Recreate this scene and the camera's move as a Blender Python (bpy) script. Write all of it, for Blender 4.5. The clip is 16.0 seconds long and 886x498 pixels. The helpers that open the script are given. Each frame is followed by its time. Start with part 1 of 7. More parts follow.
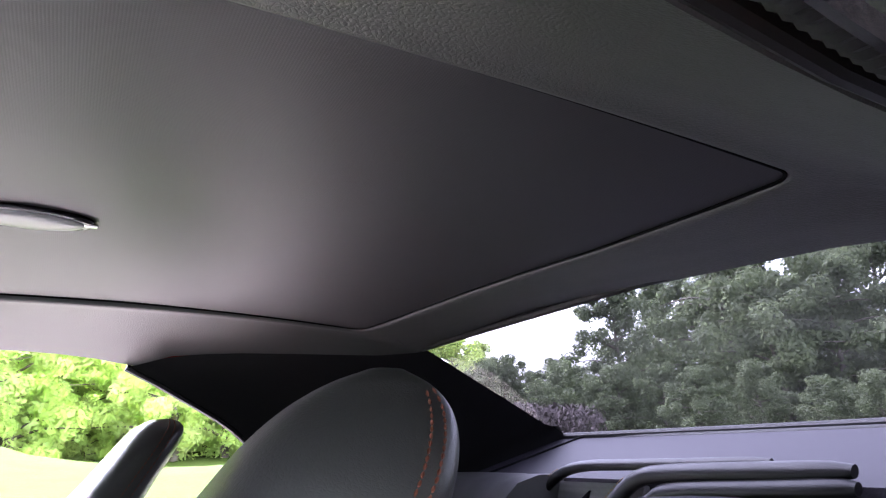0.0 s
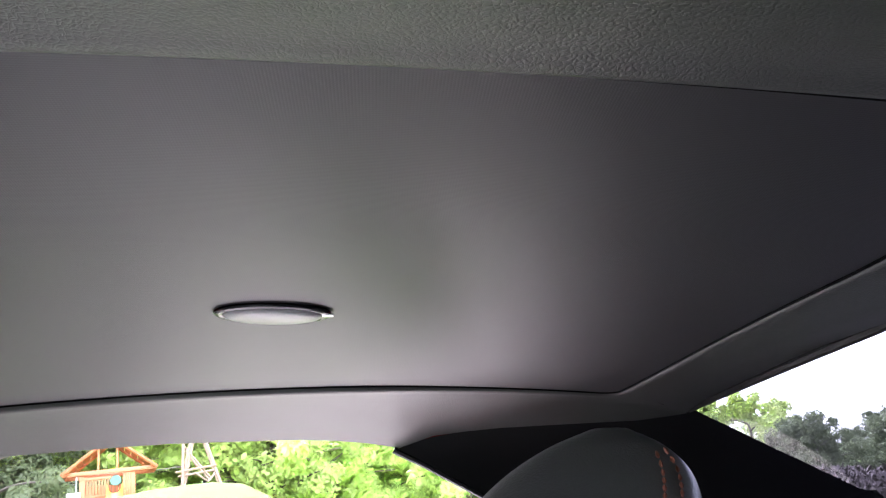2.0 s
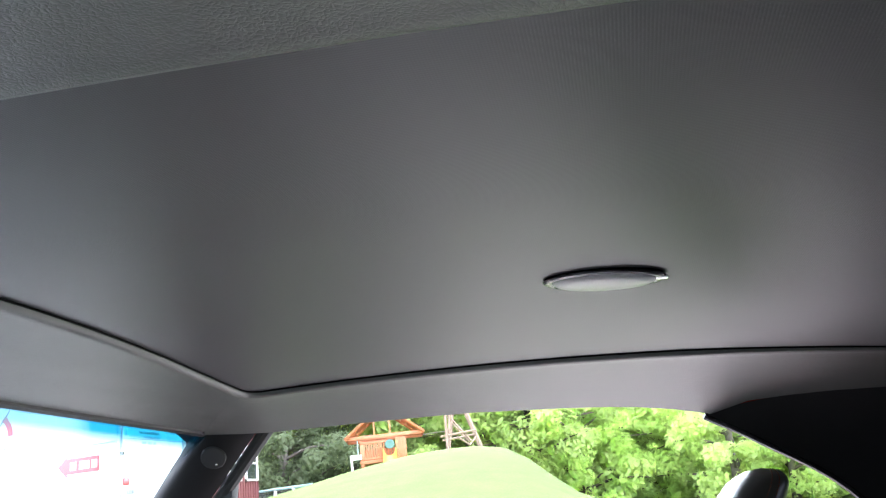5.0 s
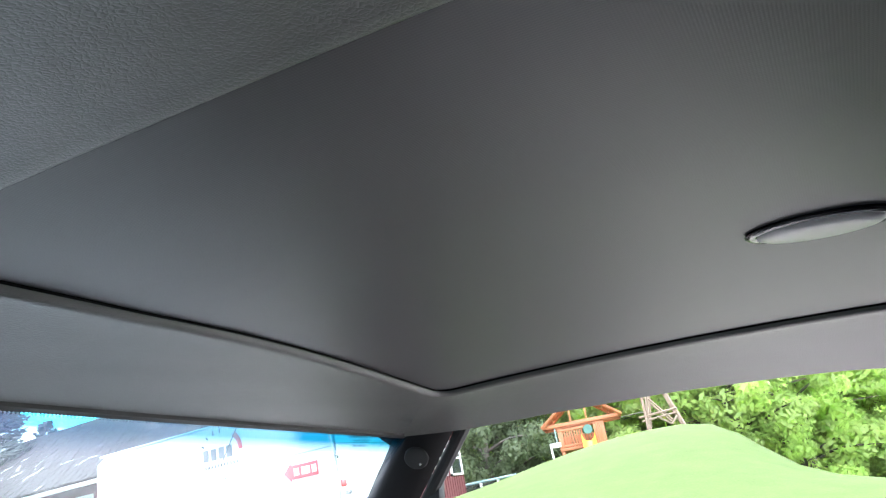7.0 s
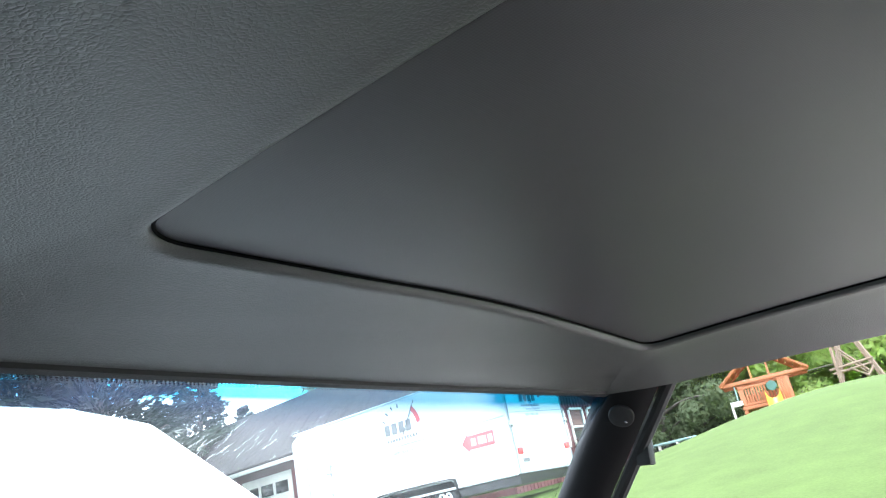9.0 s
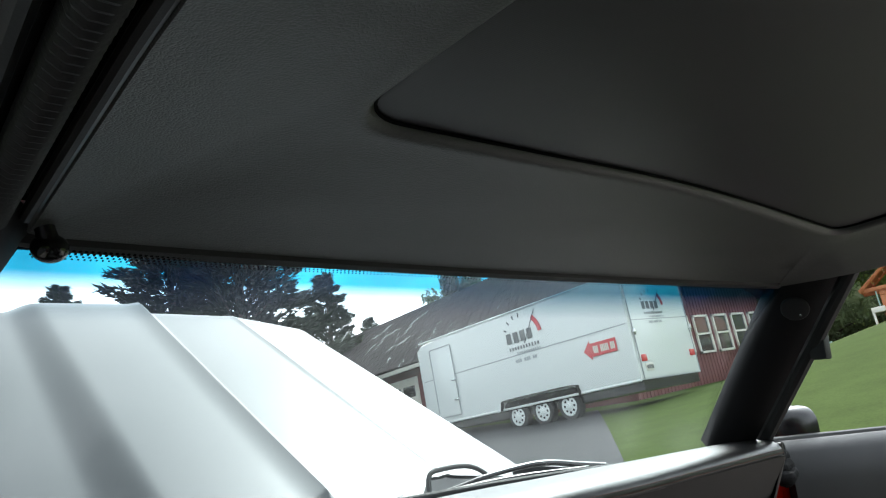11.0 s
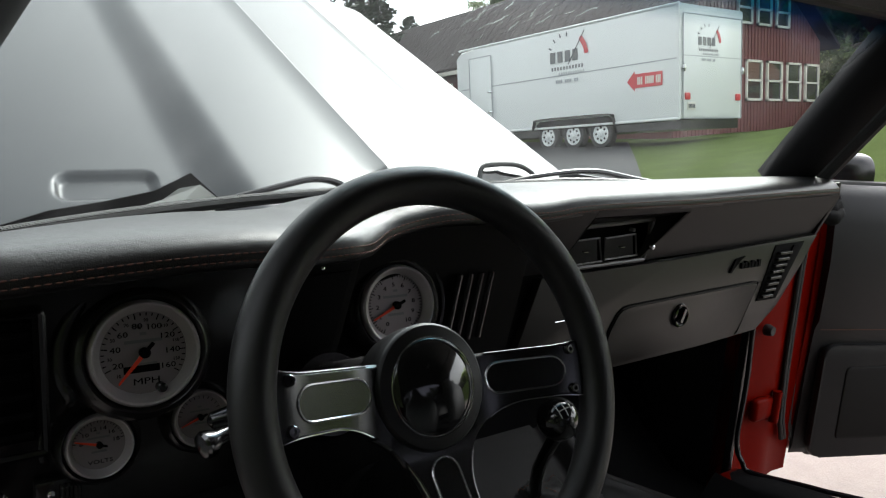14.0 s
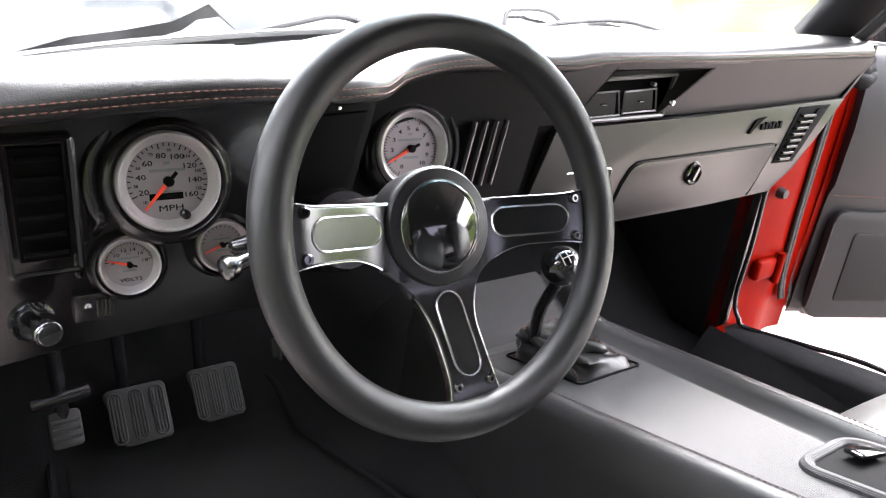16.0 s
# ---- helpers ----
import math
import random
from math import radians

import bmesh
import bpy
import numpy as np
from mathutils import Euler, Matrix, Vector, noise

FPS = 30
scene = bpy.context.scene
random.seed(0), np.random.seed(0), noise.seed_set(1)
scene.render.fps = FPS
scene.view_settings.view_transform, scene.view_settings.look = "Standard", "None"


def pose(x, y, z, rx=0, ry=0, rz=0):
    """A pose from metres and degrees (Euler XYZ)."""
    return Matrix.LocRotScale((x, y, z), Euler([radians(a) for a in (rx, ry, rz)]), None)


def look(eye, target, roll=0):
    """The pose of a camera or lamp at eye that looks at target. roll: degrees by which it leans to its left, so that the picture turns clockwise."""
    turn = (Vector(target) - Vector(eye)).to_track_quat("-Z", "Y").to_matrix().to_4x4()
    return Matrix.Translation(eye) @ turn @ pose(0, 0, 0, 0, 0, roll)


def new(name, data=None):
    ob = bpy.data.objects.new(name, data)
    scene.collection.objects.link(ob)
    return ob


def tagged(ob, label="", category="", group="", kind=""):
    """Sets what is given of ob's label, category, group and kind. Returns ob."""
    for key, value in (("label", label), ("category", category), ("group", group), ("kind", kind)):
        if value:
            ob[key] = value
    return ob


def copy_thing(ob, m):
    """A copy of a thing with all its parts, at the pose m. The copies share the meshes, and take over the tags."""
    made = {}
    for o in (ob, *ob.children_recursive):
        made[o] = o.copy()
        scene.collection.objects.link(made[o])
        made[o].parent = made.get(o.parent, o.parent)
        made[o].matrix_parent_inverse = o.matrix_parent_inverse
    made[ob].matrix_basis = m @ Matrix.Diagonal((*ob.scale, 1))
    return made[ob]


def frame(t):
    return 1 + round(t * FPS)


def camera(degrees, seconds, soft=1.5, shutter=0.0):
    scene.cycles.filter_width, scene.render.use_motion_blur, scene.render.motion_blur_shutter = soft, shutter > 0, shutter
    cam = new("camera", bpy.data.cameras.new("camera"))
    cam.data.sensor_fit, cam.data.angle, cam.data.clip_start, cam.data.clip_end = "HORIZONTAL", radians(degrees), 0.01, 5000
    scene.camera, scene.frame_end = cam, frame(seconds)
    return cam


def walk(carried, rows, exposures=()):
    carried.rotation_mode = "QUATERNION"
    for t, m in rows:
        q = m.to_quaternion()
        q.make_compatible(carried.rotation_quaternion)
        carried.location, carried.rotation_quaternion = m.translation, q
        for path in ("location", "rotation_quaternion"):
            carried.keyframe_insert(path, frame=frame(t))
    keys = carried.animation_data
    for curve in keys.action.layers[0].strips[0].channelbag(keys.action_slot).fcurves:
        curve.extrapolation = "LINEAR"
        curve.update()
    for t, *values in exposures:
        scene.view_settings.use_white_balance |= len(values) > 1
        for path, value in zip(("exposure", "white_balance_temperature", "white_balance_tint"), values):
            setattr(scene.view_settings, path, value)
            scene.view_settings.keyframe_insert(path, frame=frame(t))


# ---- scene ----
LENS = 62.5
UP = Vector((-0.045, 0.115, 1.0)).normalized()  # gravity as the car on its sloping pad sees it
CAR = UP.rotation_difference(Vector((0, 0, 1))).to_matrix().to_4x4()  # car space (x right, y ahead) to world

PATH = [
    (0, (-0.6636, -0.6459, 1.0384), (1.0519, -1.5111, 1.5934), -0.23),
    (0.5, (-0.6412, -0.6420, 1.0430), (1.0827, -1.4513, 1.6539), -1.40),
    (1, (-0.6353, -0.6777, 1.0435), (1.1553, -1.2250, 1.7465), -0.73),
    (1.5, (-0.6426, -0.6874, 1.0380), (1.1972, -0.9912, 1.7645), -0.41),
    (2, (-0.6439, -0.6911, 1.0365), (1.2031, -0.8664, 1.7834), -1.39),
    (2.5, (-0.6499, -0.6857, 1.0331), (1.2056, -0.7315, 1.7811), -0.53),
    (3, (-0.6508, -0.6703, 1.0346), (1.2081, -0.5956, 1.7687), 0.22),
    (3.5, (-0.6432, -0.6529, 1.0398), (1.2154, -0.4811, 1.7583), 0.74),
    (6, (-0.6062, -0.5874, 1.0454), (1.1803, 0.0353, 1.6943), -0.81),
    (6.5, (-0.5919, -0.5832, 1.0483), (1.1599, 0.1321, 1.6963), -1.52),
    (7, (-0.5858, -0.5901, 1.0517), (1.0803, 0.3057, 1.7009), -2.86),
    (7.5, (-0.5865, -0.5806, 1.0536), (1.0031, 0.4440, 1.7043), -3.67),
    (8, (-0.5870, -0.5635, 1.0547), (0.9453, 0.5482, 1.6997), -4.10),
    (8.5, (-0.5892, -0.5438, 1.0495), (0.8986, 0.6429, 1.6644), -4.42),
    (10.8, (-0.6296, -0.4660, 1.0291), (0.6306, 1.0184, 1.4850), -4.34),
    (11, (-0.6346, -0.4590, 1.0271), (0.6106, 1.0564, 1.4180), -4.24),
    (11.5, (-0.6470, -0.4521, 1.0248), (0.5610, 1.1168, 1.3061), -3.47),
    (12, (-0.6710, -0.4400, 1.0130), (0.5010, 1.1760, 1.1350), -1.70),
    (12.5, (-0.6790, -0.4230, 1.0100), (0.4860, 1.2020, 1.0240), -0.40),
    (13, (-0.6830, -0.4110, 1.0030), (0.4790, 1.2150, 0.9220), 0.80),
    (13.5, (-0.6830, -0.4070, 0.9940), (0.5110, 1.1780, 0.7450), 2.20),
    (14, (-0.6860, -0.4080, 0.9900), (0.4920, 1.1610, 0.6040), 3.70),
    (14.5, (-0.6870, -0.4120, 0.9900), (0.4560, 1.1480, 0.4800), 4.90),
    (15, (-0.6890, -0.4170, 0.9880), (0.4320, 1.1210, 0.3730), 5.60),
    (15.5, (-0.6920, -0.4220, 0.9900), (0.4050, 1.0950, 0.2860), 5.70),
    (16, (-0.6930, -0.4300, 0.9930), (0.4000, 1.0500, 0.2100), 6.40),
]
cam = camera(LENS, 16.0, soft=1.2)
walk(cam, [(t, CAR @ look(eye, aim, roll)) for t, eye, aim, roll in PATH],
     exposures=[(0, 3.4, 5800, 21), (3.7, 3.3, 5700, 14), (5.8, 2.85, 5600, 10), (8.7, 2.55, 5600, 6), (10.8, 0.9, 6000, 3), (12.5, -0.45, 6100, 3), (13.5, -0.05, 6200, 4), (14.5, 1.35, 6500, 12), (15.5, 3.0, 6400, 14), (16.0, 3.5, 6400, 16)])

# ---- light ----
SUN_AZ, SUN_EL = 62.0, 46.0
world = bpy.data.worlds.new("overcast_sky")
scene.world = world
world.use_nodes = True
wn, wl = world.node_tree.nodes, world.node_tree.links
wn.clear()
w_out, w_bg = wn.new("ShaderNodeOutputWorld"), wn.new("ShaderNodeBackground")
w_sky, w_mix, w_noise, w_ramp, w_co = (wn.new("ShaderNodeTexSky"), wn.new("ShaderNodeMix"), wn.new("ShaderNodeTexNoise"),
                                       wn.new("ShaderNodeValToRGB"), wn.new("ShaderNodeTexCoord"))
w_sky.sky_type, w_sky.sun_disc = "NISHITA", False
w_sky.sun_elevation, w_sky.sun_rotation = radians(SUN_EL), radians(SUN_AZ)
w_sky.air_density, w_sky.dust_density = 1.0, 2.5
w_mix.data_type = "RGBA"
w_noise.inputs["Scale"].default_value, w_noise.inputs["Detail"].default_value = 2.6, 7.0
w_ramp.color_ramp.elements[0].position, w_ramp.color_ramp.elements[1].position = 0.27, 0.48
w_grey = wn.new("ShaderNodeHueSaturation")
w_grey.inputs["Saturation"].default_value, w_grey.inputs["Value"].default_value = 0.10, 2.8
wl.new(w_sky.outputs["Color"], w_grey.inputs["Color"])
wl.new(w_grey.outputs["Color"], w_mix.inputs["B"])
wl.new(w_co.outputs["Generated"], w_noise.inputs["Vector"])
wl.new(w_noise.outputs["Fac"], w_ramp.inputs["Fac"])
wl.new(w_ramp.outputs["Color"], w_mix.inputs["Factor"])
wl.new(w_sky.outputs["Color"], w_mix.inputs["A"])
wl.new(w_mix.outputs["Result"], w_bg.inputs["Color"])
wl.new(w_bg.outputs["Background"], w_out.inputs["Surface"])
w_bg.inputs["Strength"].default_value = 0.15

sun = new("sun", bpy.data.lights.new("sun", "SUN"))
sun.data.energy, sun.data.angle, sun.data.color = 0.9, radians(16), (1.0, 0.96, 0.9)
sun.matrix_world = look((60 * math.sin(radians(SUN_AZ)), 60 * math.cos(radians(SUN_AZ)), 60 * math.tan(radians(SUN_EL))), (0, 0, 0))


# ---- materials ----
def mat(name, color, rough=0.5, metal=0.0, var=0.15, scale=8.0, bump=0.0, bump_scale=200.0, coat=0.0, kind="noise", spec=0.5, rough_var=0.0, rand=0.0):
    """A surface: base colour with mottling at two scales, and fine relief."""
    m = bpy.data.materials.new(name)
    m.use_nodes = True
    n, l = m.node_tree.nodes, m.node_tree.links
    b = n["Principled BSDF"]
    b.inputs["Roughness"].default_value, b.inputs["Metallic"].default_value = rough, metal
    b.inputs["Coat Weight"].default_value, b.inputs["Specular IOR Level"].default_value = coat, spec
    b.inputs["Coat Roughness"].default_value = 0.06
    co = n.new("ShaderNodeTexCoord")
    big, fine, mul, rgb = n.new("ShaderNodeTexNoise"), n.new("ShaderNodeTexNoise"), n.new("ShaderNodeMath"), n.new("ShaderNodeMix")
    big.inputs["Scale"].default_value, big.inputs["Detail"].default_value = scale, 5
    fine.inputs["Scale"].default_value, fine.inputs["Detail"].default_value = scale * 13, 3
    for t in (big, fine):
        l.new(co.outputs["Object"], t.inputs["Vector"])
    mul.operation = "ADD"
    l.new(big.outputs["Fac"], mul.inputs[0])
    l.new(fine.outputs["Fac"], mul.inputs[1])
    half = n.new("ShaderNodeMath")
    half.operation, half.inputs[1].default_value = "MULTIPLY", 0.5
    l.new(mul.outputs[0], half.inputs[0])
    src = half.outputs[0]
    if rand:
        info, mix = n.new("ShaderNodeObjectInfo"), n.new("ShaderNodeMath")
        mix.operation = "MULTIPLY_ADD"
        mix.inputs[1].default_value = rand
        l.new(info.outputs["Random"], mix.inputs[0])
        l.new(src, mix.inputs[2])
        src = mix.outputs[0]
    rgb.data_type = "RGBA"
    rgb.inputs["A"].default_value = (*[c * (1 - var) for c in color], 1)
    rgb.inputs["B"].default_value = (*[min(1, c * (1 + var)) for c in color], 1)
    l.new(src, rgb.inputs["Factor"])
    l.new(rgb.outputs["Result"], b.inputs["Base Color"])
    if rough_var:
        rr = n.new("ShaderNodeMapRange")
        rr.inputs["To Min"].default_value, rr.inputs["To Max"].default_value = max(0.02, rough - rough_var), min(1, rough + rough_var)
        l.new(half.outputs[0], rr.inputs["Value"])
        l.new(rr.outputs["Result"], b.inputs["Roughness"])
    if bump:
        bp = n.new("ShaderNodeBump")
        bp.inputs["Strength"].default_value, bp.inputs["Distance"].default_value = bump, 0.002
        if kind in ("leather", "creased"):
            tex = n.new("ShaderNodeTexVoronoi")
            tex.feature = "DISTANCE_TO_EDGE"
            tex.inputs["Scale"].default_value = bump_scale
            wob = n.new("ShaderNodeTexNoise")
            wob.inputs["Scale"].default_value = bump_scale * 0.5
            add = n.new("ShaderNodeVectorMath")
            add.operation = "MULTIPLY_ADD"
            add.inputs[1].default_value = (0.006, 0.006, 0.006)
            l.new(wob.outputs["Color"], add.inputs[0])
            l.new(co.outputs["Object"], add.inputs[2])
            l.new(co.outputs["Object"], wob.inputs["Vector"])
            l.new(add.outputs[0], tex.inputs["Vector"])
            sm = n.new("ShaderNodeMapRange")
            sm.inputs["From Max"].default_value = 0.25
            l.new(tex.outputs["Distance"], sm.inputs["Value"])
            top = sm.outputs["Result"]
            if kind == "creased":
                crease, fall, mixh = n.new("ShaderNodeTexWave"), n.new("ShaderNodeMapRange"), n.new("ShaderNodeMath")
                crease.wave_type, crease.bands_direction = "BANDS", "DIAGONAL"
                crease.inputs["Scale"].default_value, crease.inputs["Distortion"].default_value = 16.0, 9.0
                crease.inputs["Detail"].default_value, crease.inputs["Detail Scale"].default_value = 3.0, 2.2
                l.new(co.outputs["Object"], crease.inputs["Vector"])
                fall.inputs["From Max"].default_value = 0.35
                l.new(crease.outputs["Fac"], fall.inputs["Value"])
                mixh.operation, mixh.inputs[1].default_value = "MULTIPLY_ADD", 0.7
                l.new(fall.outputs["Result"], mixh.inputs[0])
                l.new(top, mixh.inputs[2])
                top = mixh.outputs[0]
            l.new(top, bp.inputs["Height"])
        elif kind == "weave":
            hs = []
            for axis, prof in (("X", "SIN"), ("Y", "SIN")):
                w = n.new("ShaderNodeTexWave")
                w.wave_type, w.bands_direction, w.wave_profile = "BANDS", axis, prof
                w.inputs["Scale"].default_value = bump_scale
                w.inputs["Distortion"].default_value = 0.0
                l.new(co.outputs["Object"], w.inputs["Vector"])
                hs.append(w.outputs["Fac"])
            mx = n.new("ShaderNodeMath")
            mx.operation = "MULTIPLY"
            l.new(hs[0], mx.inputs[0])
            l.new(hs[1], mx.inputs[1])
            l.new(mx.outputs[0], bp.inputs["Height"])
        else:
            tex = n.new("ShaderNodeTexNoise")
            tex.inputs["Scale"].default_value, tex.inputs["Detail"].default_value = bump_scale, 6
            l.new(co.outputs["Object"], tex.inputs["Vector"])
            l.new(tex.outputs["Fac"], bp.inputs["Height"])
        l.new(bp.outputs["Normal"], b.inputs["Normal"])
    return m


def glass(name, tint=(0.93, 0.96, 0.95), band=None, gloss=1.0, dust=0.0):
    """Thin pane: clear or tinted, mirror-like by its angle. band: (dark colour, from, to) along the pane's own v (UV)."""
    m = bpy.data.materials.new(name)
    m.use_nodes = True
    n, l = m.node_tree.nodes, m.node_tree.links
    n.clear()
    out, mix, tr, gl, fr = (n.new("ShaderNodeOutputMaterial"), n.new("ShaderNodeMixShader"), n.new("ShaderNodeBsdfTransparent"),
                            n.new("ShaderNodeBsdfGlossy"), n.new("ShaderNodeMapRange"))
    face, power = n.new("ShaderNodeLayerWeight"), n.new("ShaderNodeMath")
    power.operation, power.inputs[1].default_value = "POWER", 4.0
    fr.inputs["To Min"].default_value, fr.inputs["To Max"].default_value = 0.035, 0.8
    l.new(face.outputs["Facing"], power.inputs[0])
    l.new(power.outputs[0], fr.inputs["Value"])
    gl.inputs["Roughness"].default_value = 0.01
    gl.inputs["Color"].default_value = (gloss, gloss, gloss, 1)
    if band:
        uv, sep, ramp = n.new("ShaderNodeUVMap"), n.new("ShaderNodeSeparateXYZ"), n.new("ShaderNodeValToRGB")
        uv.uv_map = "UVMap"
        ramp.color_ramp.elements[0].position, ramp.color_ramp.elements[0].color = band[1], (*tint, 1)
        ramp.color_ramp.elements[1].position, ramp.color_ramp.elements[1].color = band[2], (*band[0], 1)
        l.new(uv.outputs["UV"], sep.inputs[0])
        l.new(sep.outputs["Y"], ramp.inputs["Fac"])
        l.new(ramp.outputs["Color"], tr.inputs["Color"])
    else:
        tr.inputs["Color"].default_value = (*tint, 1)
    l.new(fr.outputs[0], mix.inputs[0])
    l.new(tr.outputs[0], mix.inputs[1])
    l.new(gl.outputs[0], mix.inputs[2])
    if dust:
        haze, film, streak, fall, co = (n.new("ShaderNodeMixShader"), n.new("ShaderNodeBsdfTranslucent"), n.new("ShaderNodeTexNoise"),
                                        n.new("ShaderNodeMapRange"), n.new("ShaderNodeTexCoord"))
        film.inputs["Color"].default_value = (0.9, 0.9, 0.9, 1)
        # within the band the film is coloured blue to stand for veiling glare
        if band:
            tone = n.new("ShaderNodeValToRGB")
            tone.color_ramp.elements[0].position, tone.color_ramp.elements[0].color = band[1] - 0.06, (0.9, 0.9, 0.9, 1)
            tone.color_ramp.elements[1].position, tone.color_ramp.elements[1].color = band[2], (0.02, 0.14, 0.75, 1)
            l.new(sep.outputs["Y"], tone.inputs["Fac"])
            l.new(tone.outputs["Color"], film.inputs["Color"])
        streak.inputs["Scale"].default_value, streak.inputs["Detail"].default_value, streak.inputs["Distortion"].default_value = 5.0, 9.0, 1.2
        fall.inputs["From Min"].default_value, fall.inputs["From Max"].default_value, fall.inputs["To Max"].default_value = 0.46, 0.80, dust
        fall.inputs["To Min"].default_value = 0.2 * dust
        l.new(co.outputs["Object"], streak.inputs["Vector"])
        l.new(streak.outputs["Fac"], fall.inputs["Value"])
        l.new(fall.outputs[0], haze.inputs[0])
        l.new(mix.outputs[0], haze.inputs[1])
        l.new(film.outputs[0], haze.inputs[2])
        l.new(haze.outputs[0], out.inputs["Surface"])
    else:
        l.new(mix.outputs[0], out.inputs["Surface"])
    return m


HEADLINER = mat("headliner_vinyl", (0.064, 0.066, 0.060), 0.44, spec=0.7, var=0.12, scale=6, bump=0.20, bump_scale=330, kind="leather")
FABRIC = mat("headliner_weave", (0.0222, 0.021, 0.0226), 0.50, spec=0.80, var=0.10, scale=3, bump=0.085, bump_scale=190, kind="weave")
LEATHER = mat("black_leather", (0.010, 0.0095, 0.0098), 0.38, spec=0.34, var=0.2, scale=12, bump=0.12, bump_scale=420, kind="leather", rough_var=0.08)
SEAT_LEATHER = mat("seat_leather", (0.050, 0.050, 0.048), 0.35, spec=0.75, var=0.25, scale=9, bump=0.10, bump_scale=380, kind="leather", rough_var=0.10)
# black leather whose base colour is raised to carry the sky's highlight
SHEEN_LEATHER = mat("seat_top_leather_with_painted_sheen", (0.085, 0.083, 0.083), 0.30, spec=1.0, var=0.2, scale=9, bump=0.05, bump_scale=380, kind="leather")
DOOR_CARD = mat("door_card_leather", (0.012, 0.0115, 0.013), 0.5, spec=0.3, var=0.2, scale=12, bump=0.12, bump_scale=420, kind="leather")
PAD = mat("grained_pad_leather", (0.011, 0.0105, 0.0105), 0.35, spec=0.55, var=0.25, scale=10, bump=0.13, bump_scale=420, kind="creased", rough_var=0.06)
RIM_LEATHER = mat("rim_leather", (0.012, 0.0115, 0.012), 0.40, spec=0.42, var=0.2, scale=20, bump=0.13, bump_scale=760, kind="leather")
PILLAR = mat("dull_black_trim", (0.009, 0.0085, 0.009), 0.6, spec=0.2, var=0.2, scale=12, bump=0.12, bump_scale=500)
SATIN = mat("satin_black", (0.010, 0.009, 0.010), 0.24, spec=0.55, var=0.15, scale=10, bump=0.08, bump_scale=500)
SATIN_GREY = mat("satin_charcoal_paint", (0.0180, 0.0160, 0.0144), 0.38, metal=0.25, var=0.08, scale=7, bump=0.05, bump_scale=600, rough_var=0.06)
GLOSS = mat("gloss_black", (0.008, 0.008, 0.008), 0.08, var=0.2, scale=30, coat=0.6)
CARPET = mat("black_carpet", (0.009, 0.009, 0.0095), 0.95, spec=0.1, var=0.4, scale=60, bump=0.8, bump_scale=900)
RUBBER = mat("black_rubber", (0.018, 0.018, 0.018), 0.6, var=0.25, scale=25, bump=0.3, bump_scale=400)
RECESS = mat("dull_black_recess", (0.004, 0.0038, 0.004), 0.7, spec=0.1, var=0.2, scale=20)
FASCIA = mat("charcoal_fascia_leather", (0.0125, 0.0114, 0.0108), 0.46, spec=0.35, var=0.15, scale=9, bump=0.08, bump_scale=420, kind="leather", rough_var=0.05)
DARK_CHROME = mat("dark_chrome", (0.13, 0.13, 0.134), 0.22, 1.0, var=0.2, scale=60)
PEDAL = mat("worn_pedal_rubber", (0.021, 0.0205, 0.021), 0.55, var=0.35, scale=40, bump=0.3, bump_scale=400)
SLAT = mat("grey_louvre_plastic", (0.22, 0.21, 0.21), 0.38, var=0.1, scale=30)
VENT_GREY = mat("grey_vent_plastic", (0.060, 0.056, 0.054), 0.36, var=0.1, scale=30)
CHROME = mat("chrome", (0.75, 0.75, 0.76), 0.08, 1.0, var=0.05, scale=30)
ALU = mat("machined_aluminium", (0.62, 0.62, 0.63), 0.25, 1.0, var=0.08, scale=40)
BEZEL = mat("satin_silver_bezel", (0.42, 0.385, 0.395), 0.36, 0.35, var=0.06, scale=40)
MATTE = mat("matte_black_plastic", (0.0042, 0.0036, 0.0041), 0.22, spec=0.42, var=0.2, scale=14, bump=0.1, bump_scale=500)
DIAL = mat("silver_dial", (0.265, 0.230, 0.246), 0.5, 0.3, var=0.05, scale=60)
INK = mat("black_ink", (0.0025, 0.0025, 0.0028), 0.7, spec=0.06, var=0.1)
NEEDLE = mat("red_needle", (0.85, 0.06, 0.02), 0.5, var=0.05)
THREAD = mat("rust_thread", (0.17, 0.05, 0.026), 0.7, var=0.2, scale=60)
CONSOLE_TOP = mat("ribbed_black_vinyl", (0.034, 0.033, 0.033), 0.58, spec=0.35, var=0.15, scale=9, bump=0.35, bump_scale=170, kind="weave")
GOLD = mat("tan_thread", (0.32, 0.20, 0.08), 0.7, var=0.2, scale=60)
CARBON = mat("carbon_weave", (0.20, 0.195, 0.19), 0.35, var=0.3, scale=30, bump=0.5, bump_scale=120, kind="weave")
DARK_THREAD = mat("dark_rust_thread", (0.115, 0.050, 0.038), 0.8, var=0.2, scale=60)
RED = mat("orange_red_paint", (0.15, 0.0030, 0.0006), 0.36, var=0.12, scale=4, spec=0.03)
HOOD = mat("satin_silver_hood_paint", (0.051, 0.0535, 0.056), 0.32, metal=0.8, var=0.06, scale=3, rough_var=0.05)
GREYMETAL = mat("pale_cowl_metal", (0.55, 0.55, 0.52), 0.45, 0.2, var=0.15, scale=9)
LENSP = mat("milky_plastic", (0.47, 0.46, 0.455), 0.35, var=0.04, scale=20)
SPOKE = mat("anodised_black", (0.007, 0.007, 0.007), 0.20, spec=0.8, var=0.15, scale=30)
TRAY = mat("purple_grey_vinyl", (0.019, 0.016, 0.024), 0.6, spec=0.3, var=0.12, scale=8, bump=0.2, bump_scale=300, kind="leather")
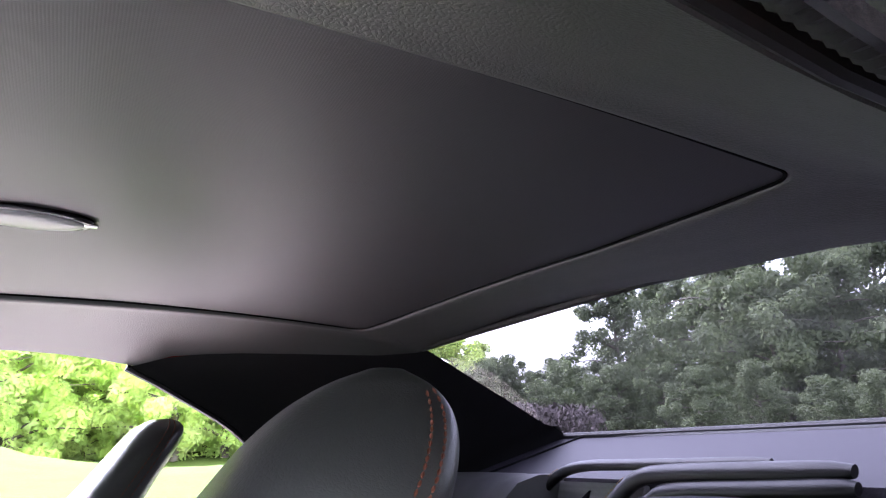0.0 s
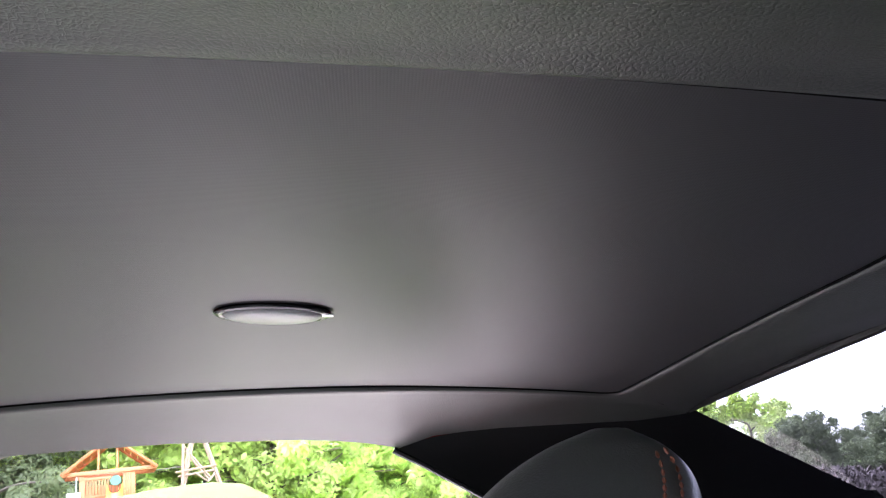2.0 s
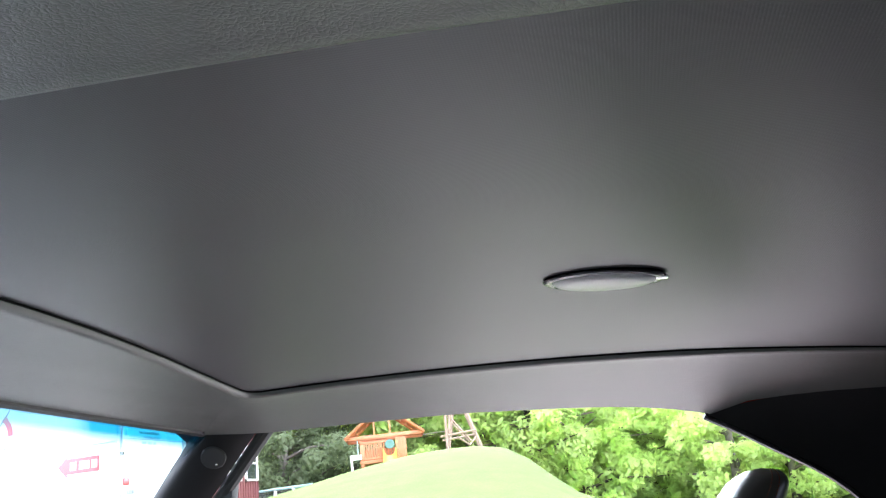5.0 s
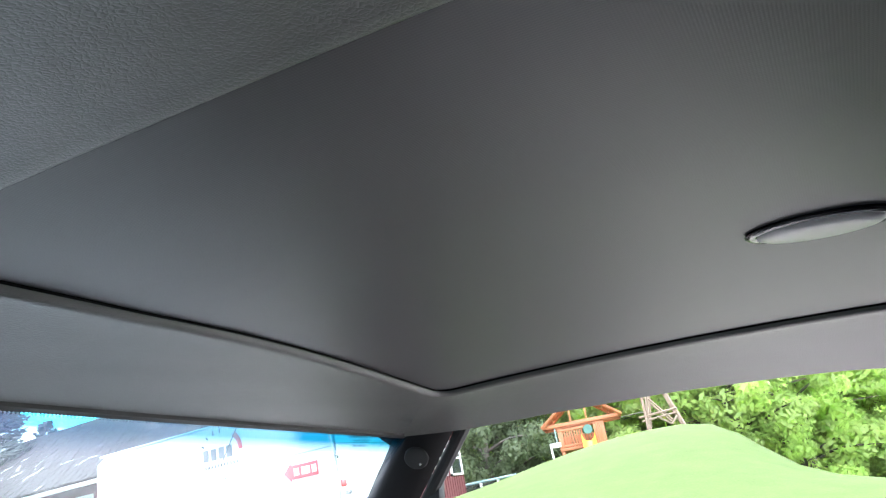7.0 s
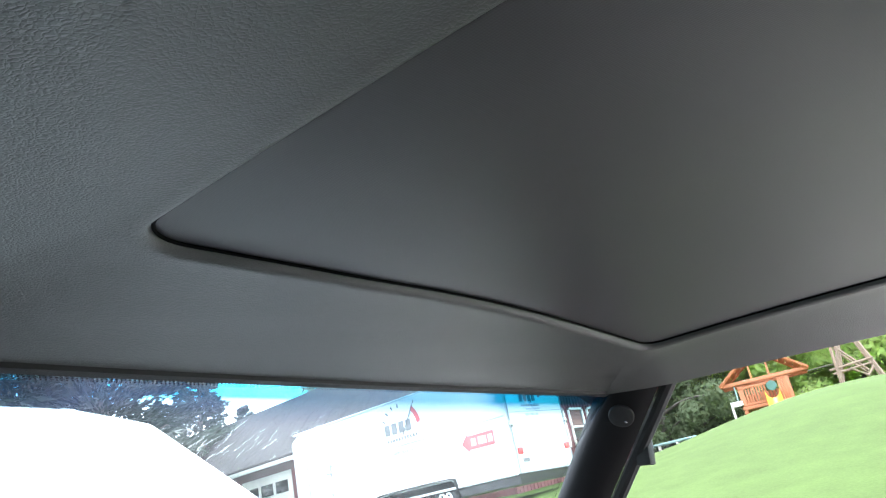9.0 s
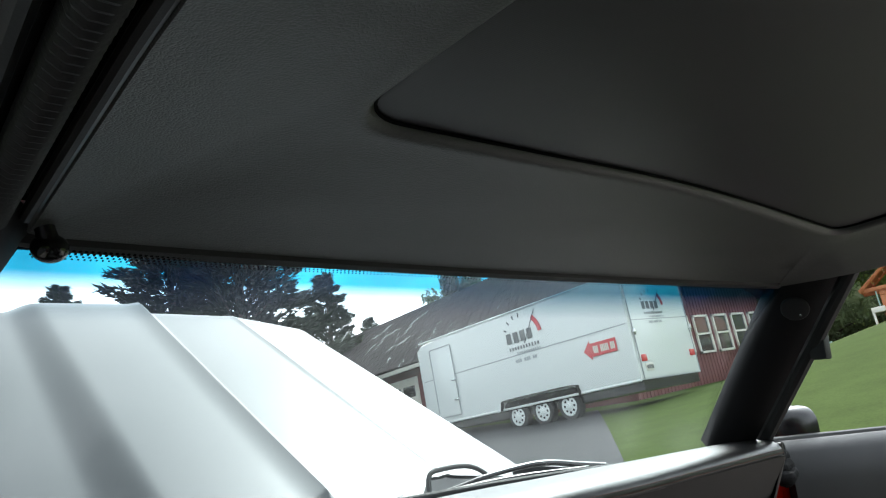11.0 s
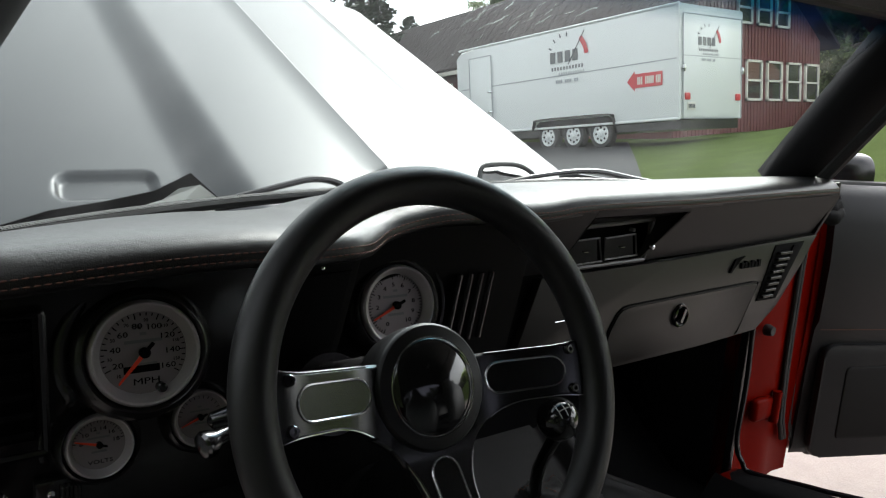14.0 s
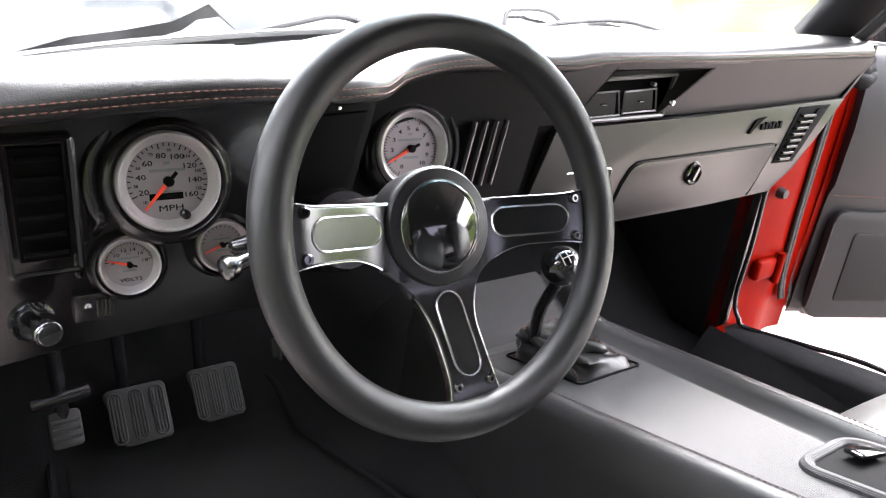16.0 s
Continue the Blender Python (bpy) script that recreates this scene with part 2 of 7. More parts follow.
WINDSHIELD = glass("windshield_glass", (0.90, 0.95, 0.93), ((0.022, 0.185, 0.27), 0.81, 0.935), dust=0.028)
REARGLASS = glass("rear_glass", (0.21, 0.205, 0.25), gloss=0.1, dust=0.004)


def leafy(m, share=0.45, gain=1.6):
    """Let light through a leaf: mixes in a translucent lobe of the same colour."""
    n, l = m.node_tree.nodes, m.node_tree.links
    b, out = n["Principled BSDF"], n["Material Output"]
    tr, mix, bright = n.new("ShaderNodeBsdfTranslucent"), n.new("ShaderNodeMixShader"), n.new("ShaderNodeHueSaturation")
    bright.inputs["Value"].default_value = gain
    src = b.inputs["Base Color"].links[0].from_socket
    l.new(src, bright.inputs["Color"])
    l.new(bright.outputs["Color"], tr.inputs["Color"])
    mix.inputs[0].default_value = share
    l.new(b.outputs[0], mix.inputs[1])
    l.new(tr.outputs[0], mix.inputs[2])
    l.new(mix.outputs[0], out.inputs["Surface"])


# ---- mesh helpers ----
def link(name, bm, material, smooth=True, angle=35):
    me = bpy.data.meshes.new(name)
    bmesh.ops.recalc_face_normals(bm, faces=bm.faces)
    bm.to_mesh(me)
    bm.free()
    me.materials.append(material)
    if smooth:
        me.polygons.foreach_set("use_smooth", [True] * len(me.polygons))
        me.set_sharp_from_angle(angle=radians(angle))
    return new(name, me)


def part(name, bm, material, parent, label="", smooth=True, angle=35):
    """One mesh object under a thing or under a part."""
    ob = link(name, bm, material, smooth, angle)
    ob.parent = parent
    return tagged(ob, label) if label else ob


def thing(name, label, category, group="", kind="", m=CAR):
    ob = new(name)
    ob.empty_display_size = 0.05
    ob.matrix_world = m
    return tagged(ob, label, category, group, kind)


def solo(name, bm, material, label, category, group="", kind="", m=CAR, smooth=True, angle=35):
    ob = link(name, bm, material, smooth, angle)
    ob.matrix_world = m
    return tagged(ob, label, category, group, kind)


def spline(pts, n):
    """n points along a smooth curve through pts."""
    p = [Vector(q) for q in pts]
    p = [2 * p[0] - p[1]] + p + [2 * p[-1] - p[-2]]
    out, segs = [], len(p) - 3
    for i in range(n):
        s = i * segs / (n - 1)
        k = min(int(s), segs - 1)
        t = s - k
        a, b, c, d = p[k:k + 4]
        out.append(0.5 * (2 * b + (c - a) * t + (2 * a - 5 * b + 4 * c - d) * t * t + (3 * b - a - 3 * c + d) * t ** 3))
    return out


def box(bm, x0, x1, y0, y1, z0, z1, bevel=0.0, m=None, seg=2):
    r = bmesh.ops.create_cube(bm, size=1.0)["verts"]
    for v in r:
        v.co = Vector(((x0 + x1) / 2 + v.co.x * (x1 - x0), (y0 + y1) / 2 + v.co.y * (y1 - y0), (z0 + z1) / 2 + v.co.z * (z1 - z0)))
    if bevel:
        ed = list({e for v in r for e in v.link_edges})
        r = bmesh.ops.bevel(bm, geom=ed, offset=bevel, segments=seg, affect="EDGES", profile=0.5)["verts"]
        r = list({v for v in bm.verts if v.is_valid and v in set(r)} | set(r))
    if m:
        bmesh.ops.transform(bm, matrix=m, verts=r)
    return r


def bridge(bm, rings, closed=True, cap=True):
    """Loft through rings of equally many points."""
    vs = [[bm.verts.new(p) for p in ring] for ring in rings]
    n = len(vs[0])
    for a, b in zip(vs, vs[1:]):
        for i in range(n if closed else n - 1):
            j = (i + 1) % n
            bm.faces.new((a[i], a[j], b[j], b[i]))
    if cap and closed:
        bm.faces.new(vs[0])
        bm.faces.new(vs[-1])
    return vs


def tube(bm, pts, r, n=10, closed=False, flat=1.0, up=None):
    """A round bar along pts; r may be a number or one per point."""
    pts = [Vector(p) for p in pts]
    rad = r if isinstance(r, (list, tuple)) else [r] * len(pts)
    rings, side = [], None
    for i, p in enumerate(pts):
        q0 = pts[i - 1] if i or closed else p
        q1 = pts[(i + 1) % len(pts)] if i + 1 < len(pts) or closed else p
        d = (q1 - q0).normalized()
        if side is None:
            side = d.cross(Vector(up) if up else (Vector((0, 0, 1)) if abs(d.z) < 0.9 else Vector((1, 0, 0)))).normalized()
        side = (side - d * side.dot(d)).normalized()
        w = d.cross(side)
        rings.append([p + rad[i] * (math.cos(2 * math.pi * k / n) * side + flat * math.sin(2 * math.pi * k / n) * w) for k in range(n)])
    if closed:
        rings.append(rings[0])
        vs = [[bm.verts.new(q) for q in ring] for ring in rings[:-1]]
        vs.append(vs[0])
        for a, b in zip(vs, vs[1:]):
            for i in range(n):
                bm.faces.new((a[i], a[(i + 1) % n], b[(i + 1) % n], b[i]))
    else:
        bridge(bm, rings)


def lathe(bm, prof, m=None, n=40):
    """Profile of (radius, height) turned about local z."""
    m = m or Matrix()
    rings = [[m @ Vector((max(r, 1e-4) * math.cos(2 * math.pi * k / n), max(r, 1e-4) * math.sin(2 * math.pi * k / n), h)) for k in range(n)] for r, h in prof]
    bridge(bm, rings)


def surf(bm, f, nu, nv, thick=None):
    """A sheet f(u, v), u and v from 0 to 1; thick: a vector or length to give it depth along -normal or that vector."""
    g = [[bm.verts.new(f(i / nu, j / nv)) for j in range(nv + 1)] for i in range(nu + 1)]
    for i in range(nu):
        for j in range(nv):
            bm.faces.new((g[i][j], g[i + 1][j], g[i + 1][j + 1], g[i][j + 1]))
    if thick is not None:
        off = Vector(thick)
        h = [[bm.verts.new(v.co + off) for v in row] for row in g]
        for i in range(nu):
            for j in range(nv):
                bm.faces.new((h[i][j], h[i][j + 1], h[i + 1][j + 1], h[i + 1][j]))
        for i in range(nu):
            bm.faces.new((g[i][0], h[i][0], h[i + 1][0], g[i + 1][0]))
            bm.faces.new((g[i][nv], g[i + 1][nv], h[i + 1][nv], h[i][nv]))
        for j in range(nv):
            bm.faces.new((g[0][j], g[0][j + 1], h[0][j + 1], h[0][j]))
            bm.faces.new((g[nu][j], h[nu][j], h[nu][j + 1], g[nu][j + 1]))
    return g


def plate(bm, outline, depth, bevel=0.0):
    """A slab from a closed outline of points, thickened along the vector depth."""
    a = [bm.verts.new(p) for p in outline]
    b = [bm.verts.new(Vector(p) + Vector(depth)) for p in outline]
    n = len(a)
    fa, fb = bm.faces.new(a), bm.faces.new(b)
    for i in range(n):
        bm.faces.new((a[i], a[(i + 1) % n], b[(i + 1) % n], b[i]))
    if bevel:
        bmesh.ops.bevel(bm, geom=list(set(fa.edges) | set(fb.edges)), offset=bevel, segments=2, affect="EDGES", profile=0.5)


def stadium(cx, cy, w, h, n=10):
    """Outline of a slot w long and h wide (2D)."""
    r, out = h / 2, []
    for s in (1, -1):
        for k in range(n + 1):
            a = -math.pi / 2 + math.pi * k / n
            out.append((cx + s * (w / 2 - r + r * math.cos(a)), cy + s * r * math.sin(a)))
    return out


def rrect(x0, x1, y0, y1, r, n=6):
    """Outline of a rounded rectangle (2D), counter-clockwise."""
    out = []
    for cx, cy, a0 in ((x1 - r, y1 - r, 0), (x0 + r, y1 - r, 90), (x0 + r, y0 + r, 180), (x1 - r, y0 + r, 270)):
        for k in range(n + 1):
            a = radians(a0 + 90 * k / n)
            out.append((cx + r * math.cos(a), cy + r * math.sin(a)))
    return out


def stitches(bm, pts, length=0.0055, gap=0.0025, r=0.0009, lift=(0, 0, 0)):
    """Short thread bars along a curve."""
    pts = [Vector(p) + Vector(lift) for p in pts]
    acc, want = 0.0, 0.0
    for a, b in zip(pts, pts[1:]):
        d = (b - a).length
        if d < 1e-6:
            continue
        while want <= acc + d:
            p = a + (b - a) * ((want - acc) / d)
            t = (b - a).normalized()
            tube(bm, [p, p + t * length * 0.5, p + t * length], [r * 0.5, r, r * 0.5], 5)
            want += length + gap
        acc += d


def lettering(text, size, m, material, parent, name="lettering", depth=0.0004, align="CENTER"):
    cu = bpy.data.curves.new(name, "FONT")
    # set at full size and scaled down as a mesh: tiny outlines do not fill cleanly
    cu.body, cu.size, cu.extrude, cu.align_x, cu.align_y = text, 1.0, depth / size, align, "CENTER"
    cu.resolution_u = 2
    tmp = bpy.data.objects.new(name, cu)
    me = bpy.data.meshes.new_from_object(tmp)
    bpy.data.objects.remove(tmp)
    me.transform(Matrix.Scale(size, 4))
    me.materials.append(material)
    ob = new(name, me)
    ob.parent = parent
    ob.matrix_basis = m
    return ob


def facing(p, n, up=(0, 0, 1)):
    """A pose at p whose z looks along n, y as near up as can be."""
    z = Vector(n).normalized()
    x = Vector(up).cross(z).normalized()
    y = z.cross(x)
    m = Matrix((x, y, z)).transposed().to_4x4()
    m.translation = Vector(p)
    return m


# ---- car shell: headliner, glass, pillars ----
def rr_dense(x0, x1, y0, y1, r, ns=24, nc=8):
    """Rounded rectangle with many points; r: one radius a corner (front right, front left, rear left, rear right)."""
    out = []
    corners = ((x1, y1, -1, -1, 0), (x0, y1, 1, -1, 90), (x0, y0, 1, 1, 180), (x1, y0, -1, 1, 270))

    def arc_point(i, deg):
        cx, cy, sx, sy, _ = corners[i]
        return (cx + sx * r[i] + r[i] * math.cos(radians(deg)), cy + sy * r[i] + r[i] * math.sin(radians(deg)))
    for i in range(4):
        a0 = corners[i][4]
        out += [arc_point(i, a0 + 90 * k / nc) for k in range(nc + 1)]
        j = (i + 1) % 4
        s, e = out[-1], arc_point(j, corners[j][4])
        out += [(s[0] + (e[0] - s[0]) * k / ns, s[1] + (e[1] - s[1]) * k / ns) for k in range(1, ns)]
    return out


def roof_z(x, y):
    """Height of the headliner panel: a shallow crown."""
    e = max(0.0, abs(x) - 0.42) * 0.22 + max(0.0, y) * 0.25
    x, v = max(-0.42, min(0.42, x)), max(-0.62, min(0.55, y + 0.55))
    return (1.2421 + 0.0114 * x - 0.0116 * v - 0.1142 * x * x - 0.0781 * v * v - 0.0289 * x * v + 0.021 * v ** 3
            + 0.3595 * x ** 4 - 0.056 * x * x * v - 0.005 * x * v * v - e)


PANEL_R = (0.032, 0.046, 0.022, 0.030)
PX0, PX1, PY0, PY1 = -0.381, 0.380, -1.049, -0.0566


def warp(x, y):
    """The panel's four edges bow and splay a little."""
    v = y + 0.55
    xd, xp = -0.3808 - 0.0111 * v - 0.0163 * v * v, 0.3799 + 0.0123 * v + 0.0327 * v * v
    yf, yr = -0.0566 + 0.023 * x + 0.0169 * x * x, -1.0489 + 0.025 * x + 0.0307 * x * x
    a, b = (x - PX0) / (PX1 - PX0), (y - PY0) / (PY1 - PY0)
    return xd + (xp - xd) * a, yr + (yf - yr) * b


def head_y(x):
    """Where the windscreen's head meets the headliner."""
    return 0.1658 - 0.0071 * x - 0.1281 * x * x


SIDE_Y = (-1.171, -1.11, -0.95, -0.86, -0.778, -0.723, -0.66, -0.55, -0.35, -0.15, 0.02, 0.13)
SIDE_X = (0.455, 0.470, 0.508, 0.529, 0.549, 0.5624, 0.577, 0.5797, 0.5785, 0.574, 0.570, 0.566)
SIDE_Z = (1.214, 1.206, 1.2045, 1.2030, 1.1955, 1.1775, 1.1925, 1.1961, 1.1915, 1.1775, 1.164, 1.163)
DRIVER_Z = (1.170, 1.170, 1.168, 1.160, 1.160, 1.165, 1.174, 1.188, 1.193, 1.186, 1.172, 1.163)


def rim_point(x, y):
    """A point of the headliner's outer edge, from its place on a plain rectangle."""
    if x > 0.56:
        return Vector((float(np.interp(y, SIDE_Y, SIDE_X)), y, float(np.interp(y, SIDE_Y, SIDE_Z))))
    if x < -0.53:
        return Vector((-0.54 + (0.0 if y > -0.75 else 0.16 * (-0.75 - y)), y, float(np.interp(y, SIDE_Y, DRIVER_Z))))
    if y > 0.0:
        return Vector((x, head_y(x), 1.1685 + 0.0043 * x - 0.0115 * x * x))
    return Vector((x * (0.83 if x > 0 else 0.9), -1.168, float(np.interp(x, (-0.54, -0.35, -0.11, 0.11, 0.45, 0.58), (1.172, 1.197, 1.211, 1.221, 1.2204, 1.214)))))


def sink(x):
    """The border's lip hangs lower away from the driver's side."""
    return -0.0055 * max(0.0, min(1.0, (x + 0.36) / 0.2))


def recess(y):
    """How deep the panel sits behind the lip: full at the front, half at the rear."""
    return 0.45 + 0.55 * max(0.0, min(1.0, (y + 1.05) / 0.35))


bm = bmesh.new()
rings = []
for grow, lift in ((-0.004, 0.014), (-0.0045, 0.0055), (-0.002, 0.0012), (0.003, -0.0012), (0.010, -0.0008)):
    ring = [warp(*q) for q in rr_dense(PX0 - grow, PX1 + grow, PY0 - grow, PY1 + grow, [q + grow for q in PANEL_R])]
    rings.append([(x, y, roof_z(x, y) + lift * recess(y) + sink(x)) for x, y in ring])
g0 = [Vector(p) for p in rings[-1]]
outer = [rim_point(x, y) for x, y in rr_dense(-0.54, 0.58, -1.168, 0.13, (0.02, 0.02, 0.02, 0.02))]
for k in range(1, 15):
    t = k / 14
    ring = []
    for a, b in zip(g0, outer):
        p = a.lerp(b, t)
        p.z = a.z + (b.z - a.z) * t ** 1.35 + 0.0006 * math.sin(37 * a.y + 6 * t) * math.sin(23 * a.x + 9 * t) * math.sin(math.pi * t)
        ring.append(p)
    rings.append(ring)
rings.append([p + Vector((0.006 * (1 if p.x > 0 else -1), 0.004 * (1 if p.y > -0.5 else -1), 0.010)) for p in outer])
rings.append([p + Vector((0, 0, 0.020)) for p in outer])
bridge(bm, rings, cap=False)
ceiling = solo("ceiling", bm, HEADLINER, "charcoal grained vinyl headliner border with rolled lip", "headliner", kind="structure", angle=60)
bm = bmesh.new()


def panel_pt(u, v):
    x, y = warp(PX0 - 0.006 + (PX1 - PX0 + 0.012) * u, PY0 - 0.006 + (PY1 - PY0 + 0.012) * v)
    return (x, y, roof_z(x, y) + 0.0072 * recess(y) + sink(x) - 0.006 * (1 - (2 * u - 1) ** 2) * (1 - (2 * v - 1) ** 2))


surf(bm, panel_pt, 24, 30, (0, 0, 0.006))
part("fabric_panel", bm, FABRIC, ceiling, "charcoal woven headliner panel")
bm = bmesh.new()
tube(bm, [(x, y, roof_z(x, y) + 0.0062 * recess(y) + sink(x)) for x, y in [warp(*q) for q in rr_dense(PX0 + 0.0055, PX1 - 0.0055, PY0 + 0.0055, PY1 - 0.0055, [q - 0.0055 for q in PANEL_R])]], 0.0016, 6, closed=True)
part("panel_groove", bm, INK, ceiling, "dark groove round the panel")

# round dome lamp, unlit
dome = thing("dome_light", "round grey dome light with milky lens, unlit, set in the headliner", "ceiling light")
DM = facing((0.013, -0.5947, roof_z(0, -0.6) - 0.0050), (0.0, 0.0, -1), (0, 1, 0)) @ Matrix.Diagonal((0.50, 0.96, 0.45, 1))
bm = bmesh.new()
lathe(bm, [(0.052, -0.010), (0.0555, 0.001), (0.0565, 0.004), (0.054, 0.0075), (0.049, 0.0085), (0.0475, 0.007), (0.0475, 0.002)], DM, 56)
part("bezel", bm, SATIN, dome, "dark bezel ring")
bm = bmesh.new()
lathe(bm, [(0.047, 0.002), (0.047, 0.009), (0.044, 0.0125), (0.034, 0.0155), (0.018, 0.017), (0.0005, 0.0175)], DM, 56)
part("lens", bm, LENSP, dome, "milky plastic lens")
bm = bmesh.new()
box(bm, -0.008, 0.008, -0.058, -0.046, 0.003, 0.009, 0.002, DM)
part("switch_tab", bm, CHROME, dome, "chrome release tab")


def ws_point(u, v):
    """Windscreen: u from -1 (driver's side) to 1, v from its foot (0) to its head (1)."""
    foot = Vector((0.705 * u, 0.40 + 0.30 * (1 - abs(u) ** 2.2), 0.845 + 0.022 * u - 0.012 * (1 - u * u)))
    head = Vector((0.572 * u, head_y(0.572 * u) + 0.004, 1.1665 + 0.003 * u - 0.004 * u * u))
    p = foot.lerp(head, v)
    bow = 0.035 * math.sin(math.pi * v)
    return p + Vector((0, 0.55 * bow, bow)) * (0.6 + 0.4 * (1 - u * u))


def glass_sheet(f, nu, nv, name, material, parent):
    bm = bmesh.new()
    uvl = bm.loops.layers.uv.new("UVMap")
    g = [[bm.verts.new(f(-1 + 2 * i / nu, j / nv)) for j in range(nv + 1)] for i in range(nu + 1)]
    for i in range(nu):
        for j in range(nv):
            fc = bm.faces.new((g[i][j], g[i + 1][j], g[i + 1][j + 1], g[i][j + 1]))
            for lp, (a, b) in zip(fc.loops, ((i, j), (i + 1, j), (i + 1, j + 1), (i, j + 1))):
                lp[uvl].uv = (a / nu, b / nv)
    ob = part(name, bm, material, parent)
    return ob


window_1 = thing("window_1", "curved windscreen with blue tinted top band", "windshield", kind="structure")
glass_sheet(ws_point, 32, 16, "windscreen_glass", WINDSHIELD, window_1).visible_shadow = False
bm = bmesh.new()
for row in range(4):
    for k in range(230):
        u = -0.93 + 1.86 * (k + 0.5 * (row % 2)) / 230
        p = ws_point(u, 0.986 + 0.008 * min(1.0, max(0.0, (u + 0.9) / 0.6)) - 0.0062 * row) + Vector((0, -0.001, -0.0012))
        r = 0.0015 - 0.00018 * row
        bm.faces.new([bm.verts.new(p + Vector((r * math.cos(a), r * 0.8 * math.sin(a), -r * 0.6 * math.sin(a)))) for a in (0, 1.05, 2.09, 3.14, 4.19, 5.24)])
    for k in range(420):
        u = -0.985 + 1.97 * (k + 0.5 * (row % 2)) / 420
        p = ws_point(u, 0.020 + 0.005 * row) + Vector((0, -0.001, -0.0012))
        r = 0.0014 - 0.0002 * row
        bm.faces.new([bm.verts.new(p + Vector((r * math.cos(a), r * 0.8 * math.sin(a), -r * 0.6 * math.sin(a)))) for a in (0, 1.05, 2.09, 3.14, 4.19, 5.24)])
    for s in (-1, 1):
        for k in range(120):
            p = ws_point(s * (0.985 - 0.005 * row), 0.05 + 0.93 * (k + 0.5 * (row % 2)) / 120) + Vector((0, -0.001, -0.001))
            r = 0.0014 - 0.0002 * row
            bm.faces.new([bm.verts.new(p + Vector((r * math.cos(a), r * 0.8 * math.sin(a), -r * 0.6 * math.sin(a)))) for a in (0, 1.05, 2.09, 3.14, 4.19, 5.24)])
tagged(part("dot_band", bm, INK, window_1, "black ceramic dot border", smooth=False), kind="stuff")
bm = bmesh.new()
tube(bm, [ws_point(-1 + 2 * k / 40, -0.008) + Vector((0, 0.000, 0.004)) for k in range(41)], 0.0095, 8)
part("gasket", bm, RUBBER, window_1, "black rubber gasket at the foot")
bm = bmesh.new()
tube(bm, [ws_point(-1 + 2 * k / 40, 1.01) + Vector((0, 0.012, 0.004)) for k in range(41)], 0.012, 8)
part("gasket", bm, RUBBER, window_1)

# dried streaks on the outside of the glass
SMEAR = bpy.data.materials.new("dried_water_smear")
SMEAR.use_nodes = True
sn, sl = SMEAR.node_tree.nodes, SMEAR.node_tree.links
sn.clear()
s_out, s_mix, s_clear, s_film = sn.new("ShaderNodeOutputMaterial"), sn.new("ShaderNodeMixShader"), sn.new("ShaderNodeBsdfTransparent"), sn.new("ShaderNodeBsdfTranslucent")
s_mix.inputs[0].default_value = 0.22
s_film.inputs["Color"].default_value = (0.85, 0.87, 0.86, 1)
sl.new(s_clear.outputs[0], s_mix.inputs[1])
sl.new(s_film.outputs[0], s_mix.inputs[2])
sl.new(s_mix.outputs[0], s_out.inputs["Surface"])
rnd = random.Random(17)


def streak(bm, pts, width):
    """A thin tapered film along (u, v) points of the glass."""
    p = [ws_point(u, v) + Vector((0, 0.0006, 0.0014)) for u, v in pts]
    rows_ = []
    for k, q in enumerate(p):
        t = (p[min(k + 1, len(p) - 1)] - p[max(k - 1, 0)]).normalized()
        side = t.cross(Vector((0, 0.5, 0.86))).normalized() * width * (0.15 + math.sin(math.pi * k / (len(p) - 1))) * 0.5
        rows_.append((bm.verts.new(q - side), bm.verts.new(q + side)))
    for a, b in zip(rows_, rows_[1:]):
        bm.faces.new((a[0], b[0], b[1], a[1]))


bm = bmesh.new()
for k in range(34):
    u0, v0 = rnd.gauss(-0.11, 0.09), rnd.gauss(0.74, 0.06)
    ang, ln = rnd.gauss(1.5, 0.3), rnd.uniform(0.012, 0.05)
    streak(bm, [(u0 + ln * math.cos(ang) * q / 6 + 0.002 * math.sin(2.1 * q + k), v0 + 1.3 * ln * math.sin(ang) * q / 6) for q in range(7)], rnd.uniform(0.0008, 0.0028))
for k in range(14):
    u0, v0 = rnd.uniform(-0.05, 0.45), rnd.uniform(0.30, 0.60)
    ang, ln = rnd.gauss(0.7, 0.4), rnd.uniform(0.01, 0.04)
    streak(bm, [(u0 + ln * math.cos(ang) * q / 6, v0 + ln * math.sin(ang) * q / 6) for q in range(7)], rnd.uniform(0.0005, 0.0011))
tagged(part("dried_streaks", bm, SMEAR, window_1, "faint dried streaks", smooth=False), kind="stuff")

